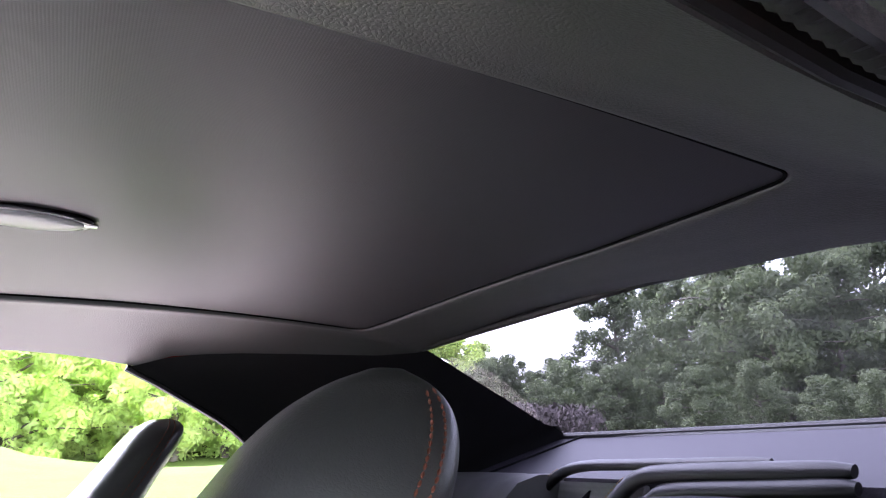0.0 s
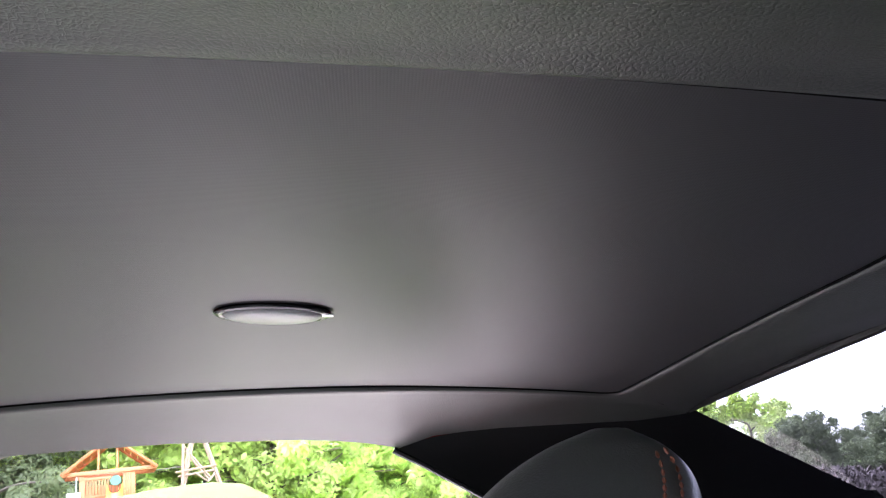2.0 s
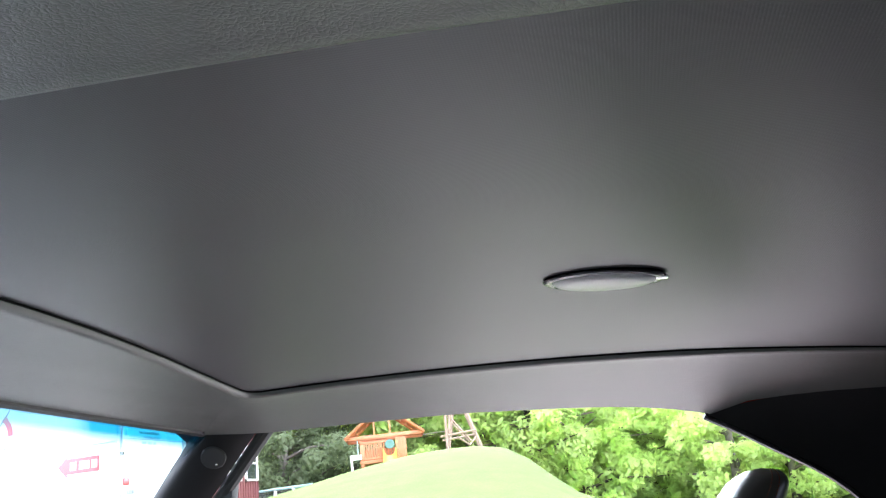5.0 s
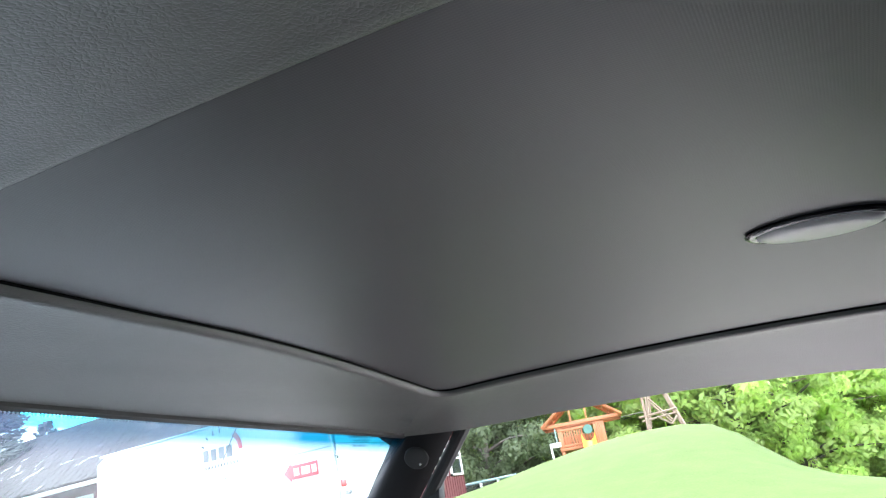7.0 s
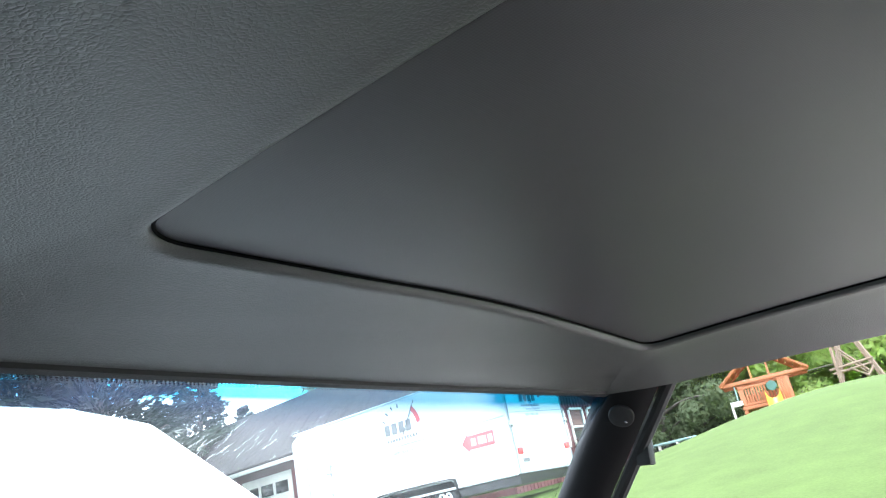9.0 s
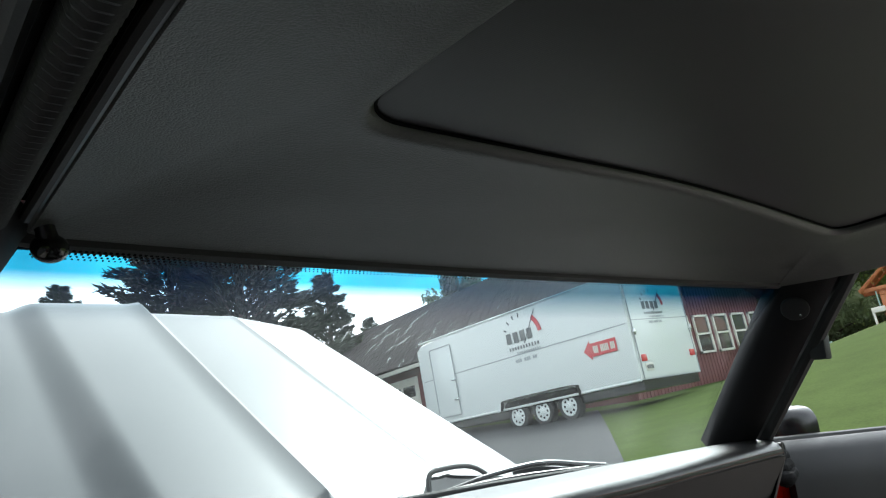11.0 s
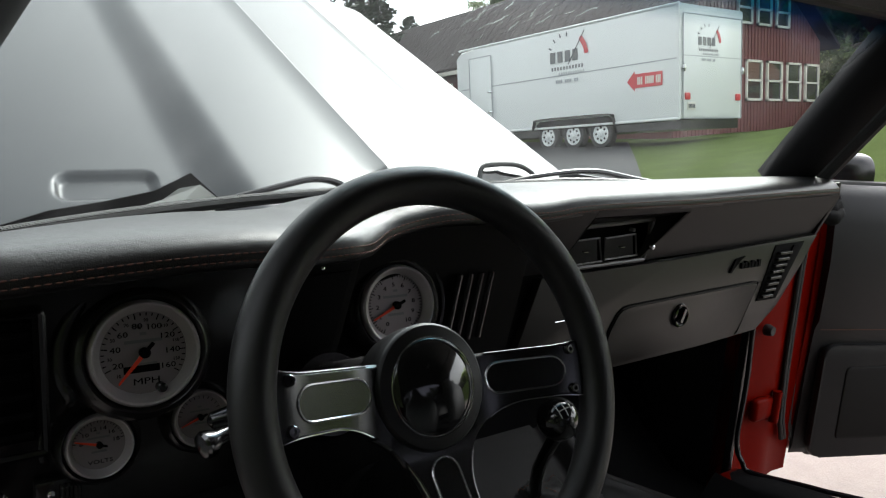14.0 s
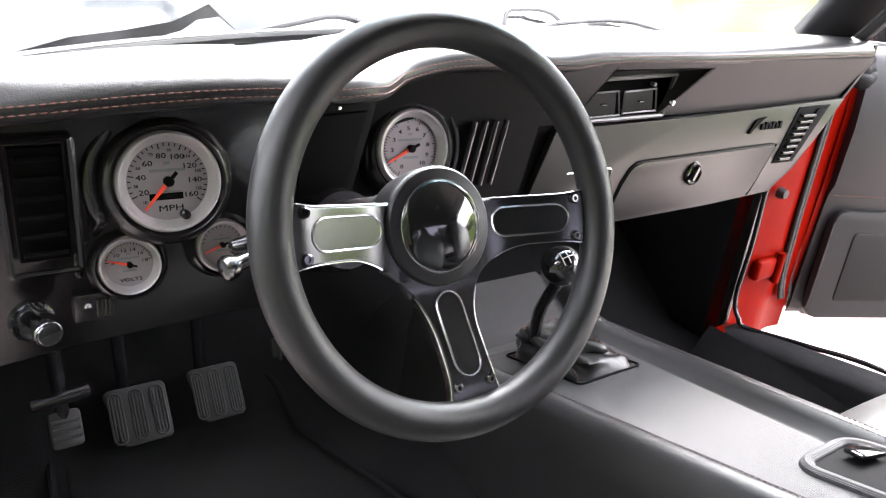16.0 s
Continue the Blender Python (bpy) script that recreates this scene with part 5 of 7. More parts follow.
tube(bm, [(-0.455, 0.115, 0.742), (-0.49, 0.122, 0.737), (-0.503, 0.124, 0.735), (-0.506, 0.125, 0.7345)], [0.007, 0.0085, 0.007, 0.002], 14)
part("column_switch", bm, DARK_CHROME, col, "second dark chrome lever")

# ---- shifter and console ----
CZ = lambda y: 0.495 - 0.27 * y
console = thing("centre_console", "black leather centre console with stitched edges", "centre console")
XR = lambda y: 0.082 + 0.20 * max(-0.30, min(0.30, y))


def console_z(y):
    if y > 0.31:
        return CZ(0.31) + 0.9 * (y - 0.31) ** 1.2
    return CZ(max(-0.25, y))


bm = bmesh.new()
rings = []
for k in range(43):
    y = 0.42 - 1.05 * k / 42
    z, r = console_z(y), XR(y)
    rings.append([(-0.128, y, 0.19), (-0.116, y, z - 0.06), (-0.107, y, z - 0.018), (-0.099, y, z - 0.004), (-0.090, y, z + 0.0005), (-0.079, y, z + 0.0005), (-0.073, y, z - 0.002), (-0.070, y, z - 0.007),
                  (r, y, z - 0.007), (r + 0.010, y, z - 0.016), (r + 0.024, y, z - 0.013), (r + 0.033, y, z + 0.000), (r + 0.042, y, z + 0.008), (r + 0.054, y, z + 0.010), (r + 0.066, y, z + 0.004), (r + 0.073, y, z - 0.014), (r + 0.080, y, z - 0.06), (r + 0.088, y, 0.19)])
bridge(bm, rings)
part("body", bm, LEATHER, console, "black leather console body with a rolled edge", angle=60)
bm = bmesh.new()
surf(bm, lambda u, v: (-0.0695 + (XR(0.30 - 0.90 * v) + 0.0695) * u, 0.30 - 0.90 * v, console_z(0.30 - 0.90 * v) - 0.0035), 6, 40, (0, 0, -0.003))
part("top_panel", bm, CONSOLE_TOP, console, "ribbed charcoal top panel")
bm = bmesh.new()
for dx, dz in ((-0.0790, 0.0010), (None, 0.0092), (None, 0.0108)):
    stitches(bm, [((dx if dx else XR(y) + (0.044 if dz < 0.01 else 0.051)), y, console_z(y) + dz) for y in [0.34 - 0.90 * k / 80 for k in range(81)]], 0.0042, 0.0024, 0.0007)
tagged(part("edge_stitching", bm, mat("grey_thread", (0.13, 0.11, 0.105), 0.9, spec=0.05), console, "grey edge stitching"), kind="stuff")
bm = bmesh.new()
tube(bm, [(x, y, CZ(y) - 0.004) for x, y in rrect(-0.020, 0.075, -0.36, -0.165, 0.022, 6)], 0.008, 10, closed=True)
tray = part("tray_rim", bm, CONSOLE_TOP, console, "rounded tray rim")
bm = bmesh.new()
plate(bm, [(x, y, CZ(y) - 0.002) for x, y in rrect(-0.016, 0.071, -0.355, -0.170, 0.02, 6)], (0, 0, -0.002))
part("tray_well", bm, INK, tray)
bm = bmesh.new()
box(bm, -0.016, 0.016, -0.012, 0.012, 0.0, 0.006, 0.002, Matrix.Translation((0.045, -0.195, CZ(-0.195) + 0.002)) @ Euler((radians(-15), 0, radians(-15))).to_matrix().to_4x4())
part("tray_latch", bm, GLOSS, tray, "gloss black latch")

shift = thing("gear_shifter", "black ball-top gear lever with leather boot", "gear lever")
KB = Vector((-0.0585, 0.171, 0.622))
BASE = Vector((-0.012, 0.242, 0.452))
bm = bmesh.new()
tube(bm, spline([BASE + Vector((0.012, 0.02, -0.02)), BASE, BASE + Vector((-0.012, -0.012, 0.03)), (KB + BASE) / 2 + Vector((-0.006, 0.004, 0.0)), KB + Vector((0.006, 0.005, -0.024))], 16), [0.0095] * 12 + [0.0085] * 4, 12)
part("lever", bm, GLOSS, shift, "black bent lever")
bm = bmesh.new()
bmesh.ops.create_uvsphere(bm, u_segments=32, v_segments=20, radius=0.0268, matrix=Matrix.Translation(KB))
kn = part("knob", bm, GLOSS, shift, "gloss black ball knob", angle=80)
bm = bmesh.new()
GM = facing(KB, (-0.25, -0.55, 0.75), (0, 1, 0.5))


def on_ball(x, y):
    return GM @ Vector((x, y, math.sqrt(0.0271 ** 2 - x * x - y * y)))


for x in (-0.0085, 0.0, 0.0085):
    tube(bm, [on_ball(x, -0.009 + 0.018 * k / 8) for k in range(9)], 0.0007, 5)
tube(bm, [on_ball(-0.0085 + 0.017 * k / 8, 0.0) for k in range(9)], 0.0007, 5)
part("shift_pattern", bm, LENSP, kn, "white shift pattern lines")
# boot: a rectangular foot on the console, gathered in folds up to the lever
BA, BB = Vector((0.033, 0.205, CZ(0.205) - 0.004)), BASE + Vector((-0.003, -0.006, 0.034))
bm = bmesh.new()
rings = []
for k in range(19):
    t = k / 18
    shrink = (1 - t) ** 0.8
    c = BA.lerp(BB, t ** 1.1)
    ring = []
    for q in range(48):
        a = 2 * math.pi * q / 48
        sq = 0.42 + 0.58 * t
        cx, cy = math.copysign(abs(math.cos(a)) ** sq, math.cos(a)), math.copysign(abs(math.sin(a)) ** sq, math.sin(a))
        fold = 1 + 0.16 * math.sin(math.pi * t) * math.sin(7 * a + 5 * t) + 0.10 * math.sin(math.pi * t) * math.sin(22 * t + 2 * a)
        wx, wy = (0.014 + 0.046 * shrink) * fold, (0.014 + 0.062 * shrink) * fold
        ring.append(c + Vector((wx * cx, wy * cy, -0.27 * wy * cy * (1 - t) + 0.006 * math.sin(math.pi * t) * math.sin(4 * a + 9 * t) + 0.014 * math.sin(math.pi * t ** 0.6))))
    rings.append(ring)
bridge(bm, rings)
part("boot", bm, LEATHER, shift, "creased black leather boot", angle=60)
bm = bmesh.new()
tube(bm, [BA + Vector((x, y, -0.27 * y + 0.002)) for x, y in rrect(-0.060, 0.060, -0.078, 0.078, 0.008, 4)], 0.0016, 6, closed=True)
part("boot_rim", bm, INK, shift)
bm = bmesh.new()
for a in (6, 18, 30, 42):
    stitches(bm, [rings[k][a] + Vector((0, 0, 0.001)) for k in range(19)], 0.004, 0.002, 0.0007)
tagged(part("boot_stitching", bm, THREAD, shift), kind="stuff")

# ---- floor, footwells, pedals ----
floor = thing("floor", "black carpeted car floor and firewall", "car floor", kind="structure")
bm = bmesh.new()


def floor_pt(u, v):
    x, y = -0.70 + 1.40 * u, -1.2 + 2.13 * v
    z = 0.20
    if y > 0.50:
        z += (y - 0.50) * 0.75
    z += 0.13 * math.exp(-(x / 0.13) ** 4) * (1 if y < 0.6 else 0.6)
    return (x, y, z + 0.002 * math.sin(40 * x) * math.sin(31 * y))


surf(bm, floor_pt, 50, 60, (0, 0, -0.02))
part("carpet", bm, CARPET, floor, "black cut-pile carpet")
bm = bmesh.new()
box(bm, -0.72, 0.70, 0.93, 0.96, 0.2, 0.70)
part("firewall", bm, CARPET, floor)
bm = bmesh.new()
tube(bm, spline([(-0.60, 0.20, 0.207), (-0.632, 0.40, 0.21), (-0.628, 0.56, 0.235), (-0.60, 0.60, 0.27)], 20), 0.006, 8)
tube(bm, spline([(-0.59, 0.60, 0.268), (-0.45, 0.61, 0.27), (-0.31, 0.605, 0.27), (-0.275, 0.575, 0.255), (-0.262, 0.50, 0.212), (-0.20, 0.30, 0.21), (-0.17, 0.15, 0.21)], 30), 0.006, 8)
part("mat_edge", bm, CARPET, floor, "bound edge of the floor mat")
bm = bmesh.new()
surf(bm, lambda u, v: (-0.61 + 0.33 * u, 0.05 + 0.54 * v, 0.208 + max(0, 0.05 + 0.54 * v - 0.50) * 0.55), 6, 20, (0, 0, -0.004))
part("floor_mat", bm, CARPET, floor, "black floor mat")
for s in (-1, 1):
    bm = bmesh.new()
    plate(bm, [(0.700 * s, 0.37, 0.84), (0.700 * s, 0.955, 0.84), (0.700 * s, 0.955, 0.15), (0.700 * s, 0.37, 0.15)], (0.015 * s, 0, 0), 0.003)
    part("kick_panel", bm, SATIN, floor)


def pedal(x, y, z, w, h, yaw, name, label, arm):
    pd = thing(name, label, "pedal", "driver's pedals")
    pm = Matrix.Translation((x, y, z)) @ Euler((radians(-38), 0, radians(yaw))).to_matrix().to_4x4()
    b = bmesh.new()
    plate(b, [pm @ Vector((px, 0, pz)) for px, pz in [(a + (0.20 * w * (0.5 - c / h) * (0.5 - a / w)), c) for a, c in rrect(-w / 2, w / 2, -h / 2, h / 2, 0.010, 4)]], pm.to_3x3() @ Vector((0, 0.012, 0)), 0.003)
    pad = part("pad", b, PEDAL, pd, "ribbed black rubber pad")
    n = 3
    for g in range(n):
        gx = -w / 2 + w * (g + 0.5) / n
        b = bmesh.new()
        tube(b, [pm @ Vector((gx + px, -0.001, pz)) for px, pz in stadium(0, 0, 0.0, 0.0, 2)[:0] or [(q[1], q[0]) for q in stadium(0, 0, h * 0.86, w * 0.20, 6)]], 0.0017, 6, closed=True)
        for r in range(3):
            rx = gx + (r - 1) * w * 0.055
            tube(b, [pm @ Vector((rx, -0.001, -h * 0.36)), pm @ Vector((rx, -0.001, h * 0.36))], 0.0016, 6)
        part("rib", b, PEDAL, pad)
    b = bmesh.new()
    tube(b, [pm @ Vector((0, 0.012, h * 0.3)), pm @ Vector((-0.005, 0.05, h * 0.6)), Vector(arm)], [0.009, 0.010, 0.012], 10, flat=0.6)
    part("arm", b, SATIN, pd)


pedal(-0.505, 0.545, 0.287, 0.090, 0.088, 0, "clutch_pedal", "ribbed black rubber clutch pedal on a steel arm", (-0.53, 0.58, 0.60))
pedal(-0.387, 0.545, 0.292, 0.080, 0.086, 0, "brake_pedal", "ribbed black rubber brake pedal on a steel arm", (-0.41, 0.58, 0.60))
acc = thing("accelerator_pedal", "long black hinged accelerator pedal", "pedal", "driver's pedals")
bm = bmesh.new()
AM = Matrix.Translation((-0.244, 0.60, 0.252)) @ Euler((radians(-22), 0, 0)).to_matrix().to_4x4()
plate(bm, [AM @ Vector((px, 0, pz)) for px, pz in rrect(-0.021, 0.021, -0.068, 0.068, 0.006, 3)], AM.to_3x3() @ Vector((0, 0.012, 0)), 0.002)
ap = part("pad", bm, PEDAL, acc)
for k in (-1, 1):
    bm = bmesh.new()
    tube(bm, [AM @ Vector((0.009 * k, -0.001, -0.062)), AM @ Vector((0.009 * k, -0.001, 0.062))], 0.0035, 6)
    part("rib", bm, RUBBER, ap)
pk = thing("parking_brake_pedal", "small black parking brake pedal under a release handle", "pedal", "driver's pedals")
bm = bmesh.new()
PKM = Matrix.Translation((-0.607, 0.50, 0.325)) @ Euler((radians(-30), 0, 0)).to_matrix().to_4x4()
plate(bm, [PKM @ Vector((px, 0, pz)) for px, pz in rrect(-0.020, 0.020, -0.025, 0.025, 0.006, 3)], PKM.to_3x3() @ Vector((0, 0.010, 0)), 0.002)
for k in (-1, 0, 1):
    tube(bm, [PKM @ Vector((-0.017, -0.001, 0.011 * k)), PKM @ Vector((0.017, -0.001, 0.011 * k))], 0.0028, 6)
part("pad", bm, PEDAL, pk)
bm = bmesh.new()
tube(bm, [PKM @ Vector((0, 0.012, 0)), (-0.608, 0.53, 0.39), (-0.612, 0.52, 0.60)], [0.009, 0.010, 0.010], 8)
part("arm", bm, SATIN, pk)
bm = bmesh.new()
tube(bm, [(-0.644, 0.50, 0.374), (-0.61, 0.495, 0.378), (-0.575, 0.50, 0.380)], [0.0085, 0.0085, 0.0085], 12)
tube(bm, [(-0.612, 0.50, 0.380), (-0.617, 0.49, 0.42), (-0.625, 0.36, 0.56)], 0.006, 8)
part("release_handle", bm, SATIN, pk, "black release handle")


# ---- passenger door opening, door, mirror ----
jamb = thing("door_jamb", "orange-red painted door jamb and sill", "door jamb", kind="structure")
bm = bmesh.new()
surf(bm, lambda u, v: (0.700 + 0.250 * u, 0.385 - 0.012 * u + 0.006 * math.sin(9 * u), 0.20 + 0.645 * v), 6, 10, (0, 0.03, 0))
part("hinge_post", bm, RED, jamb, "glossy orange-red hinge post")
bm = bmesh.new()
for zc in (0.385,):
    box(bm, 0.765, 0.835, 0.362, 0.384, zc - 0.030, zc + 0.022, 0.010, seg=3)
    tube(bm, [(0.842, 0.362, zc - 0.04), (0.842, 0.362, zc + 0.032)], 0.010, 14)
part("hinge", bm, RED, jamb, "painted hinge")
bm = bmesh.new()
lathe(bm, [(0.012, 0), (0.013, 0.006), (0.010, 0.018), (0.0004, 0.020)], facing((0.772, 0.374, 0.566), (0, -1, 0)), 16)
part("rubber_stop", bm, RUBBER, jamb)
bm = bmesh.new()
tube(bm, spline([(0.704, 0.366, 0.83), (0.704, 0.364, 0.60), (0.704, 0.360, 0.46), (0.703, 0.362, 0.335), (0.706, 0.345, 0.290), (0.72, 0.325, 0.270), (0.748, 0.20, 0.285), (0.748, 0.0, 0.316), (0.748, -0.6, 0.328)], 50), 0.0055, 10)
part("weatherstrip", bm, SATIN, jamb, "slim black edge piping")
bm = bmesh.new()
for dx in (0.0, 0.011):
    tube(bm, spline([(0.872 + dx, 0.370, 0.84), (0.867 + dx, 0.369, 0.71), (0.868 + dx, 0.368, 0.50), (0.877 + dx, 0.367, 0.36), (0.888 + dx, 0.366, 0.315), (0.897 + dx, 0.365, 0.290)], 40), 0.0055, 8)
part("door_seal", bm, RUBBER, jamb, "double black door seal")
for s in (1, -1):
    bm = bmesh.new()
    box(bm, min(s * 0.655, s * 0.738), max(s * 0.655, s * 0.738), -0.80, 0.375, 0.17, 0.262, 0.012)
    part("rocker", bm, RED, jamb)
    bm = bmesh.new()
    sz = lambda y: 0.262 + 0.16 * min(0.42, max(0.0, 0.355 - y))
    bridge(bm, [[(s * x, y, sz(y) + dz) for x, dz in ((0.640, -0.06), (0.652, -0.012), (0.664, -0.003), (0.690, 0.0), (0.728, 0.0), (0.742, -0.004), (0.748, -0.018), (0.748, -0.06))] for y in [0.36 - 1.14 * k / 30 for k in range(31)]])
    part("sill_plate", bm, CARPET, jamb, "black sill plate", angle=50)
bm = bmesh.new()
surf(bm, lambda u, v: (0.60 + 0.05 * v, -0.78 + 1.15 * u, 0.215 + 0.055 * v), 20, 4, (0, 0, -0.01))
part("sill_carpet", bm, CARPET, jamb)

door = thing("door_1", "open passenger door, black leather panel, orange-red shell", "car door")
TH = radians(66)
DRM = Matrix.Translation((0.945, 0.368, 0)) @ Matrix(((math.sin(TH), math.cos(TH), 0, 0), (-math.cos(TH), math.sin(TH), 0, 0), (0, 0, 1, 0), (0, 0, 0, 1)))
# local x: along the door away from its hinge; local y: outwards (the painted side); z up
bm = bmesh.new()
rings = []
for k in range(13):
    x = -0.005 + 1.05 * k / 12
    rings.append([DRM @ Vector(q) for q in ((x, 0.03, 0.245), (x, 0.012, 0.30), (x, 0.005, 0.45), (x, 0.0, 0.58), (x, 0.002, 0.74), (x, 0.012, 0.83), (x, 0.030, 0.858), (x, 0.055, 0.862), (x, 0.085, 0.855), (x, 0.12, 0.78), (x, 0.145, 0.62), (x, 0.14, 0.42), (x, 0.10, 0.23), (x, 0.05, 0.228))])
bridge(bm, rings)
part("shell", bm, RED, door, "orange-red painted shell", angle=50)
bm = bmesh.new()
rings = []
for k in range(13):
    x = 0.010 + 1.0 * k / 12
    e = 0.012 if k in (0, 12) else 0
    rings.append([DRM @ Vector(q) for q in ((x, 0.012, 0.236), (x, -0.010 + e, 0.255), (x, -0.014 + e, 0.45), (x, -0.018 + e, 0.525), (x, -0.020 + e, 0.548), (x, -0.030 + e, 0.57), (x, -0.034 + e, 0.70), (x, -0.028 + e, 0.79), (x, -0.010 + e, 0.848), (x, 0.020, 0.872), (x, 0.06, 0.872), (x, 0.06, 0.85), (x, 0.014, 0.84), (x, 0.012, 0.5))])
bridge(bm, rings)
part("door_card", bm, DOOR_CARD, door, "black leather door card", angle=50)
bm = bmesh.new()
plate(bm, [DRM @ Vector((x, -0.030, z)) for x, z in rrect(0.030, 0.95, 0.242, 0.515, 0.03, 6)], DRM.to_3x3() @ Vector((0, 0.02, 0)), 0.006)
pocket = part("lower_panel", bm, DOOR_CARD, door, "raised charcoal lower panel")
bm = bmesh.new()
plate(bm, [DRM @ Vector((x, -0.0335, z)) for x, z in rrect(0.092, 0.91, 0.288, 0.464, 0.012, 4)], DRM.to_3x3() @ Vector((0, 0.008, 0)), 0.003)
part("insert", bm, PILLAR, pocket, "dark grained insert")
bm = bmesh.new()
stitches(bm, [DRM @ Vector((0.015 + 0.98 * k / 40, -0.0215, 0.550)) for k in range(41)], 0.005, 0.0022, 0.0008)
tagged(part("card_stitching", bm, THREAD, door), kind="stuff")
bm = bmesh.new()
for q in ((-0.006, 0.016, 0.010),):
    tube(bm, spline([DRM @ Vector((q[0], q[1], 0.85)), DRM @ Vector((q[0], q[1], 0.6)), DRM @ Vector((q[0], q[1], 0.36)), DRM @ Vector((q[0] + 0.012, q[1], 0.29)), DRM @ Vector((q[0] + 0.06, q[1], 0.245)), DRM @ Vector((q[0] + 0.12, q[1], 0.236)), DRM @ Vector((0.5, q[1], 0.234)), DRM @ Vector((0.98, q[1], 0.234))], 50), q[2], 8)
part("weatherstrip", bm, RUBBER, door, "black rubber weatherstrip")
bm = bmesh.new()
tube(bm, [DRM @ Vector((0.02 + 0.98 * k / 12, 0.050, 0.872)) for k in range(13)], 0.009, 8)
part("window_seal", bm, RUBBER, door)

folds = bmesh.new()
for k in range(4):
    a0 = Vector((0.742 + 0.012 * k, 0.300 + 0.012 * k, 0.815 + 0.016 * k))
    tube(folds, spline([a0 + Vector((0, 0.04, -0.01)), a0 + Vector((0.02, 0.0, 0.012)), a0 + Vector((0.055, -0.012, 0.004)), a0 + Vector((0.10, 0.0, 0.010)), a0 + Vector((0.14, 0.03, -0.012))], 16), [0.008 + 0.007 * math.sin(math.pi * q / 15) + 0.002 * math.sin(q * 1.9 + k) for q in range(16)], 9)
solo("door_gaiter", folds, CARPET, "crumpled black cloth gaiter between dashboard and door", "gaiter", angle=60)

mirror = thing("door_mirror", "black door mirror on a chrome stalk", "car mirror")
MM = Matrix.Translation((-0.020, 0.017, -0.010)) @ DRM @ Matrix.Translation((0.155, 0.11, 0.0))
# the shell tapers towards the car's nose, its glass faces the rear
bm = bmesh.new()
rings = []
for x, w, hz, zc in ((-0.062, 0.006, 0.008, 0.905), (-0.058, 0.024, 0.026, 0.903), (-0.045, 0.040, 0.042, 0.900), (-0.025, 0.050, 0.053, 0.896), (0.0, 0.055, 0.058, 0.893),
                     (0.025, 0.056, 0.060, 0.892), (0.034, 0.054, 0.058, 0.892), (0.034, 0.049, 0.053, 0.892), (0.026, 0.048, 0.052, 0.892)):
    rings.append([MM @ Vector((x, w * math.copysign(abs(math.cos(a)) ** 0.75, math.cos(a)), zc + hz * math.copysign(abs(math.sin(a)) ** 0.75, math.sin(a)))) for a in [2 * math.pi * q / 32 for q in range(32)]])
bridge(bm, rings)
part("housing", bm, SATIN, mirror, "rounded black housing", angle=60)
bm = bmesh.new()
plate(bm, [MM @ Vector((0.0275, 0.047 * math.cos(a), 0.892 + 0.051 * math.sin(a))) for a in [2 * math.pi * q / 32 for q in range(32)]], MM.to_3x3() @ Vector((0.002, 0, 0)))
part("mirror_glass", bm, CHROME, mirror, "mirror glass", smooth=False)
bm = bmesh.new()
tube(bm, [MM @ Vector((0.0, -0.03, 0.848)), MM @ Vector((0, -0.022, 0.856)), MM @ Vector((0, -0.012, 0.866)), MM @ Vector((0, 0.0, 0.872))], [0.034, 0.026, 0.016, 0.014], 18)
part("stalk", bm, CHROME, mirror, "chrome stalk")

# sun visor pivot at the windscreen's head
visor = thing("visor_pivot", "black ball-shaped sun visor pivot at the windscreen head", "visor bracket")
bm = bmesh.new()
bmesh.ops.create_uvsphere(bm, u_segments=20, v_segments=14, radius=0.0115, matrix=Matrix.Translation((-0.527, 0.121, 1.152)) @ Matrix.Diagonal((1.15, 0.9, 0.95, 1)))
part("ball", bm, GLOSS, visor, angle=80)
bm = bmesh.new()
tube(bm, [(-0.528, 0.120, 1.156), (-0.531, 0.118, 1.165), (-0.534, 0.116, 1.176)], [0.008, 0.007, 0.009], 12)
part("stem", bm, SATIN, visor)

# ---- hood, cowl, wipers ----
hood = thing("car_hood", "raised satin silver car hood with a cowl bulge", "car hood")
H0, H1 = Vector((0, 0.985, 0.826)), Vector((0, 2.235, 1.395))


